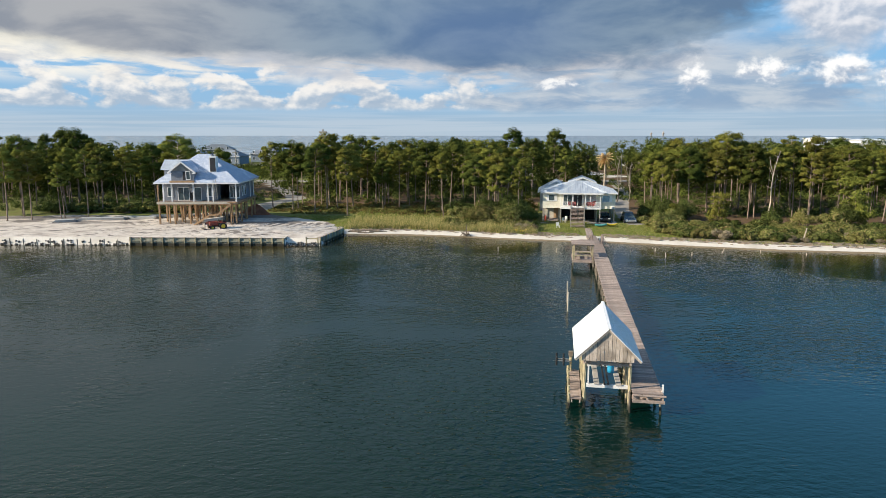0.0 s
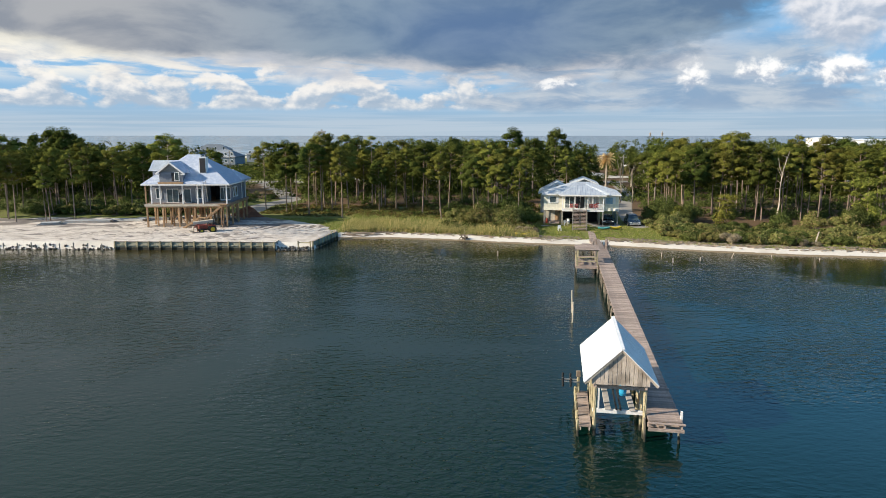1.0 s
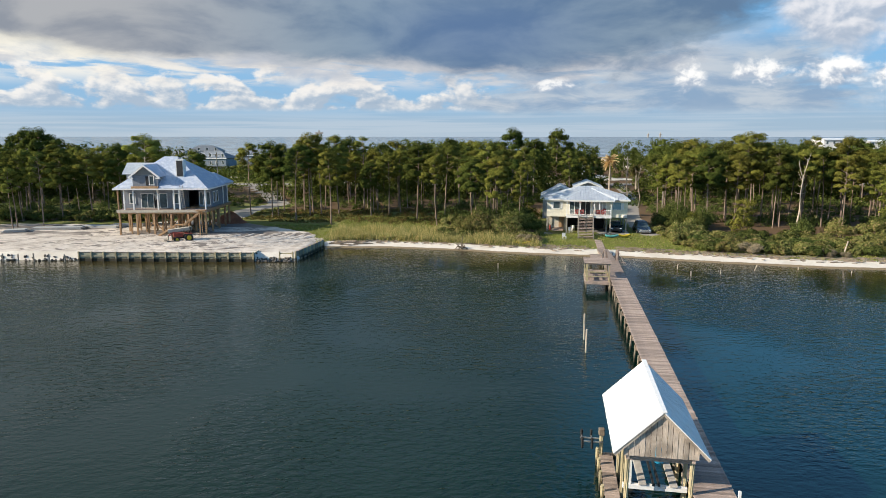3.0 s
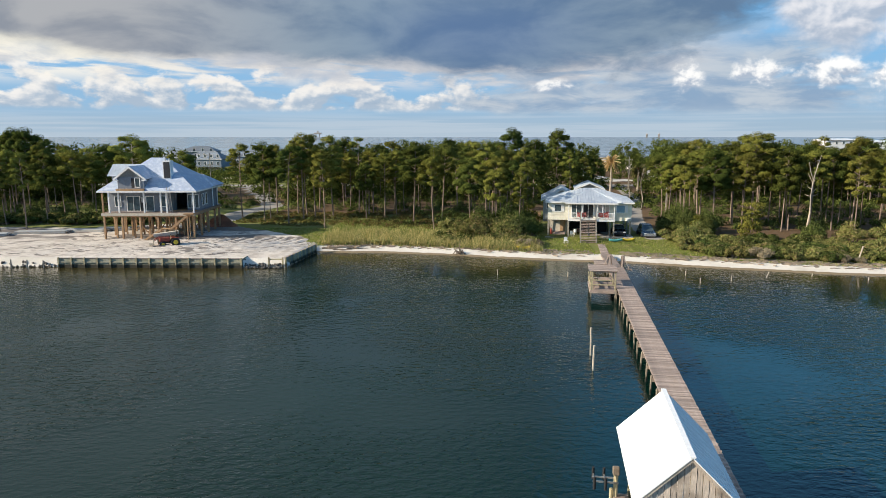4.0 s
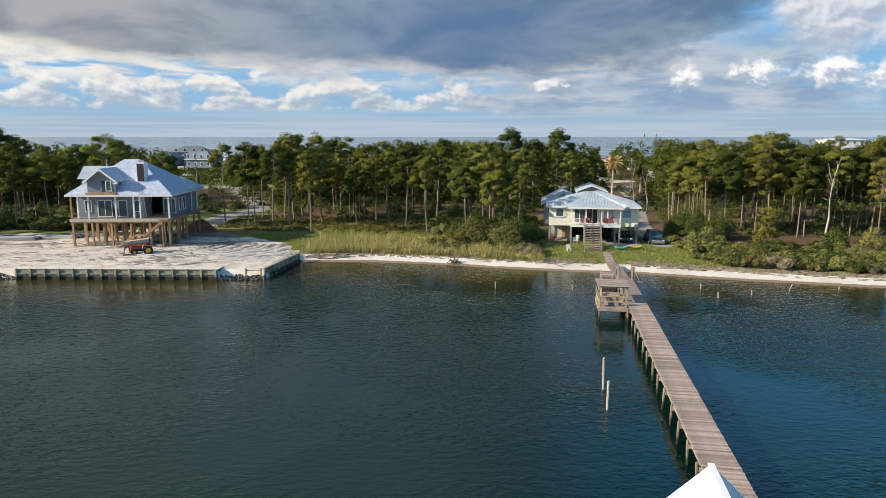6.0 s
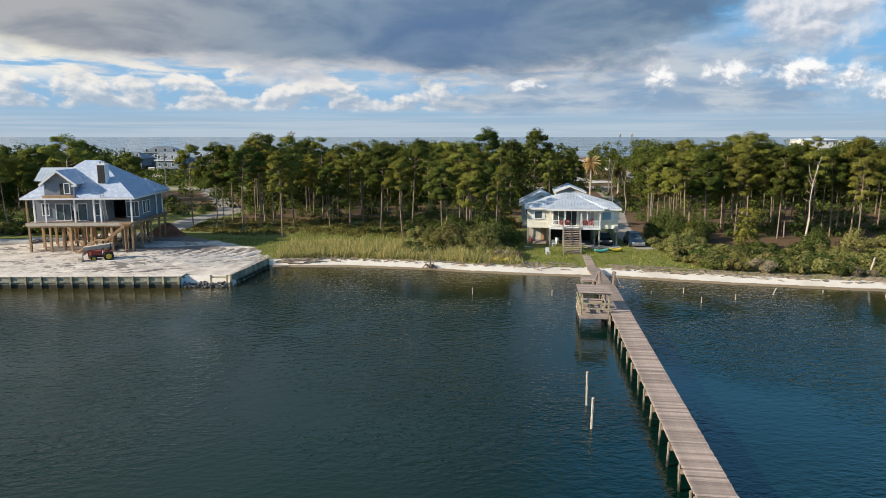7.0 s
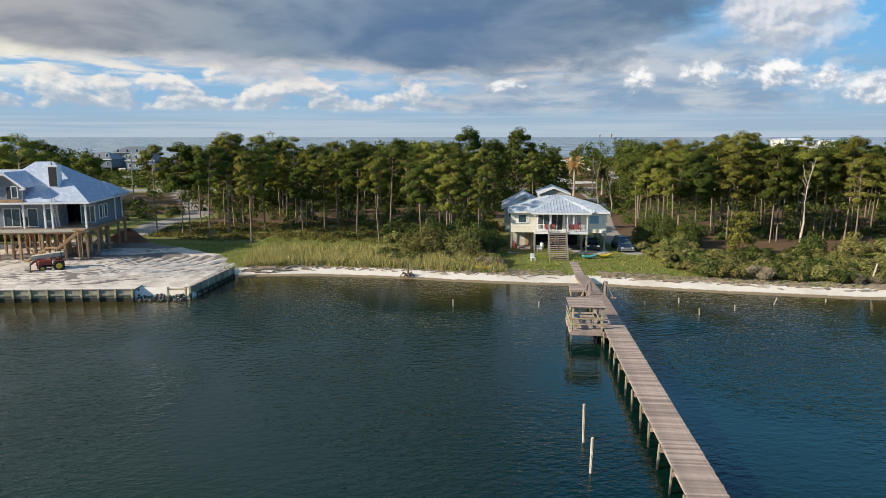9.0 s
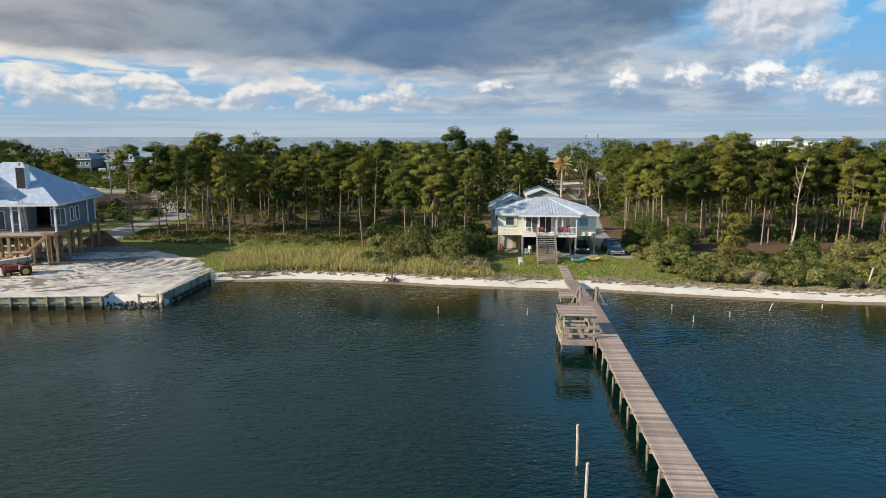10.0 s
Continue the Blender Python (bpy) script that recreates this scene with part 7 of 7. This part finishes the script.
def build_neighbours():
    gable_house("annex", "grey annex with metal gable roof behind the cream house", pose(19.7, 132.5, 0.7, 0, 0, -7.5), 6.3, 9.0, 3.95, 5.65, ((-2.5, -1.6, 2.3, 3.4), (0.6, 1.5, 2.3, 3.4)))
    gable_house("garage", "grey two-storey garage with metal gable roof behind the cream house", pose(28.6, 154.0, 0.7, 0, 0, -7.5), 5.3, 7.0, 4.15, 5.2, ((-1.9, -1.0, 2.6, 3.7), (0.7, 1.6, 2.6, 3.7)))
    far = (("white beach house with grey hipped roof", -172, 262, 13, 12, 3.0, 11.5, 16.2, WHITE), ("pale pink beach house with blue-grey roof", -211, 330, 15, 12, 3.0, 14.5, 18.6, FAR_PINK), ("white beach house with low roof", -190, 275, 16, 12, 3.0, 10.0, 13.5, FAR_WALL),
           ("pale blue beach house with grey roof", -108, 300, 18, 13, 3.0, 9.0, 13.2, FAR_BLUE), ("pale blue beach house with grey gables", -92, 315, 15, 12, 3.0, 10.0, 14.3, FAR_BLUE), ("grey beach house near the far shore", -126, 345, 18, 12, 3.0, 10.0, 14.0, FAR_BLUE),
           ("blue-grey beach house with steep gables", -100, 288, 12, 10, 3.0, 9.4, 13.6, FAR_BLUE), ("pale grey beach house with dark roof", -118, 292, 13, 11, 3.0, 9.0, 13.0, FAR_BLUE), ("pale blue beach house with white trim", -97, 345, 13, 11, 3.0, 9.2, 12.6, FAR_WALL), ("blue-grey beach house near the far shore", -68, 340, 17, 12, 3.0, 8.5, 12.0, FAR_BLUE))
    for lab, x, y, w, d, b, e, t, mtl in far:
        w, b, e, t = w * 0.9, b * 0.7, e * 0.58, t * 0.60
        simple_house("beach_house", lab, pose(x, y, gz(x, y), 0, 0, 8 if x < -120 else -6), w, d, b, e, t, mtl, FAR_ROOF, 0.8, 4, "far beach houses", 2)
    for lab, x, y, w, e in (("long low white building beyond the woods", 180.5, 335, 16, 11.9), ("white building with flat top beyond the woods", 200.5, 335, 13, 11.7)):
        simple_house("beach_building", lab, pose(x, y, gz(x, y)), w, 12, 0.0, e, e + 0.6, WHITE, WHITE_METAL, 0.5, 5, "far white buildings", 4)
    for x, y, h in ((-63, 190, 10.5), (-47, 218, 9.5), (46.5, 194, 9.0), (42.5, 148.0, 8.5)):
        ob = thing("utility_pole", "grey wooden utility pole with cross arm beside the road", "pole", pose(x, y, gz(x, y)), "utility poles")
        pile(-0.5, h, 0.14, GREY_POST, parent=ob, name="shaft")
        part("cross_arm", boxes((-1.0, 1.0, -0.06, 0.06, h - 0.7, h - 0.58)), GREY_POST, ob)
        for k in (-0.9, -0.35, 0.35, 0.9):
            part("insulator", boxes((k - 0.04, k + 0.04, -0.04, 0.04, h - 0.579, h - 0.42)), CONCRETE, ob)
    ob = thing("wooden_fence", "brown board fence beside the annex of the cream house", "fence", pose(12.6, 132.0, gz(12.6, 132)))
    for k in range(22):
        part("board", boxes((k * 0.16, k * 0.16 + 0.145, 0, 0.025, -0.1, 1.75 + 0.02 * (k % 3))), NEW_WOOD, ob)
    for z in (0.35, 1.4):
        part("rail", boxes((0, 3.5, 0.026, 0.08, z, z + 0.09)), NEW_WOOD, ob)
    for x, y, w, h in ((-830, 4000, 44, 36), (1180, 4300, 10, 24), (1255, 4300, 11, 27)):
        ob = thing("offshore_platform", "small grey gas platform on legs far out at sea", "platform", pose(x, y, 0), "offshore platforms")
        for sx in (-1, 1):
            part("leg", boxes((sx * w * 0.22 - 2, sx * w * 0.22 + 2, -2, 2, -4, h * 0.55)), CONCRETE, ob)
        part("deck", boxes((-w / 2, w / 2, -8, 8, h * 0.55, h * 0.8)), CONCRETE, ob)
        part("derrick", boxes((-w * 0.1, w * 0.1, -4, 4, h * 0.801, h * 1.1)), CONCRETE, ob)


def build_dead_trees():
    r = np.random.RandomState(91)
    for x, y, h, lx, lab in ((52.8, 115.0, 12.3, 0.105, "tall leaning dead pine with bleached bare trunk"), (35.6, 150.0, 10.2, 0.02, "bare brown dead pine with forked limbs beside the drive"), (38.2, 150.0, 8.5, 0.0, "straight bare dead trunk beside the drive")):
        ob = thing("dead_tree", lab, "dead tree", pose(x, y, gz(x, y)), "dead trees")
        bm = bmesh.new()
        pts = [Vector((lx * h * t + 0.28 * math.sin(t * 7), 0.12 * math.sin(t * 5), h * t - 0.2)) for t in (0, 0.1, 0.3, 0.5, 0.7, 0.85, 1.0)]
        tube(bm, pts, [0.20, 0.145, 0.13, 0.11, 0.08, 0.055, 0.02], 8)
        for k in range(9):
            f = r.uniform(0.5, 0.95)
            p = Vector((lx * h * f + 0.18 * math.sin(f * 7), 0.12 * math.sin(f * 5), h * f - 0.2))
            a = r.uniform(0, 6.3)
            q = p + Vector((math.cos(a) * r.uniform(0.5, 1.6), math.sin(a) * 0.8, r.uniform(0.2, 1.6)))
            tube(bm, [p, p.lerp(q, 0.5) + Vector((0, 0, -0.1)), q], [0.05, 0.03, 0.01], 5)
        p = pts[4]
        tube(bm, [p, p + Vector((-0.5, 0, 1.2)), p + Vector((-0.75, 0.1, 2.6))], [0.075, 0.05, 0.02], 6)
        part("trunk", bm, PALE_BARK if x > 40 else WET_PILE, ob, smooth=True)


def build_palm():
    for x, y, h, mtl, lab, s in ((41.4, 192.0, 8.2, PALM_DRY, "palm with a crown of dry orange-brown fronds", 1.0), (49.5, 196.0, 5.8, LEAF, "smaller green palm beside the drive", 0.8)):
        ob = thing("palm_tree", lab, "palm", pose(x, y, gz(x, y)), "palms")
        bm = bmesh.new()
        tube(bm, [(0, 0, -0.2), (0.05, 0, h * 0.5), (0, 0.05, h)], [0.32, 0.25, 0.22], 9)
        part("trunk", bm, PALE_BARK, ob)
        r = np.random.RandomState(5)
        tris = []
        for k in range(64):
            a, e = k * 2.4, r.uniform(-1.55, 1.35)
            l = r.uniform(1.7, 2.4) * s
            d = np.array([math.cos(a), math.sin(a), 0])
            side = np.array([-d[1], d[0], 0])
            for j in range(14):
                t = (j + 1) / 14
                p = np.array([0, 0, h]) + d * l * t * math.cos(e * 0.7) + np.array([0, 0, l * (t * math.sin(e) - 0.26 * t * t)])
                for q in (-1, 1):
                    tris += [p, p + d * 0.22, p + side * q * 0.85 * s * (1.1 - t * 0.7) + d * 0.3 + np.array([0, 0, -0.25])]
        tri_part("crown", np.array(tris), mtl, ob)


build_pier()
build_gate()
build_side_landing()
build_boat_shelter()
build_boat_lift()
build_barrel()
build_jet_lift()
build_shade_platform()
build_poles()
build_bulkhead()
build_house_one()
build_house_two()
build_house_two_things()
car("parked_car", "dark car parked under the raised cream house", H2 @ pose(10.6, 1.9, 0.102), CAR_DARK)
car("pickup_truck", "dark blue truck parked on the drive beside the house", H2 @ pose(14.6, 1.6, 0.02, 0, 0, 4), CAR_BLUE, 1.75, 1.95, 5.2)
build_neighbours()
build_ladder()
build_tractor()
build_lumber()
mound("dirt_mound", "heap of red-brown dirt beside the unfinished house", "dirt heap", -38.3, 127.0, 4.2, 2.8, 1.6, DIRT, 3)
build_dead_trees()
build_palm()
build_pines()
build_far_woods()
build_understory()
build_shrubs()
build_grass()
build_wrack()
build_driftwood()
build_rocks()


# ---- pier planks, one by one ----
def build_planks():
    owner = bpy.data.objects["pier"]
    meshes = []
    for k in range(5):
        bm = box(bmesh.new(), -0.83 - 0.012 * (k % 3), 0.83 + 0.010 * ((k + 1) % 3), 0, 0.134, -0.04, 0.0)
        me = bpy.data.meshes.new("plank")
        bm.to_mesh(me)
        bm.free()
        me.materials.append(OLD_WOOD)
        meshes.append(me)
    r = np.random.RandomState(99)
    pitch = 0.152
    n = int(52.6 / pitch)
    rest = bmesh.new()
    for k in range(n):
        y = 0.02 + k * pitch
        m = pose(r.normal(0, 0.008), y, DECK_Z + r.uniform(-0.006, 0.006), r.normal(0, 0.5), r.normal(0, 0.25), r.normal(0, 0.25))
        if k < 300:
            q = new("plank", meshes[k % 5])
            q.parent = owner
            q.matrix_basis = m
        else:
            bmesh.ops.create_cube(rest, size=1.0, matrix=m @ pose(0, 0.071, -0.02) @ Matrix.Diagonal((1.66, 0.134, 0.04, 1)))
    for k in range(60):
        t = k / 60
        bmesh.ops.create_cube(rest, size=1.0, matrix=pose(-0.2 * t, 52.75 + k * 0.185, 1.25 - 0.5 * t, -2.6, 0, r.normal(0, 0.4)) @ Matrix.Diagonal((1.36, 0.172, 0.04, 1)))
    tagged(part("plank_run", rest, OLD_WOOD, owner), kind="stuff")
    # foot path from the landing to the stair
    path = thing("garden_path", "narrow worn plank path across the grass to the house stair", "path")
    for k in range(34):
        t = k / 34
        x, y = 20.45 + 1.1 * t, 99.8 + 8.0 * t
        part("path_board", boxes((x - 0.5, x + 0.5, y, y + 0.21, gz(x, y) + 0.01, gz(x, y) + 0.06)), OLD_WOOD, path)


build_planks()
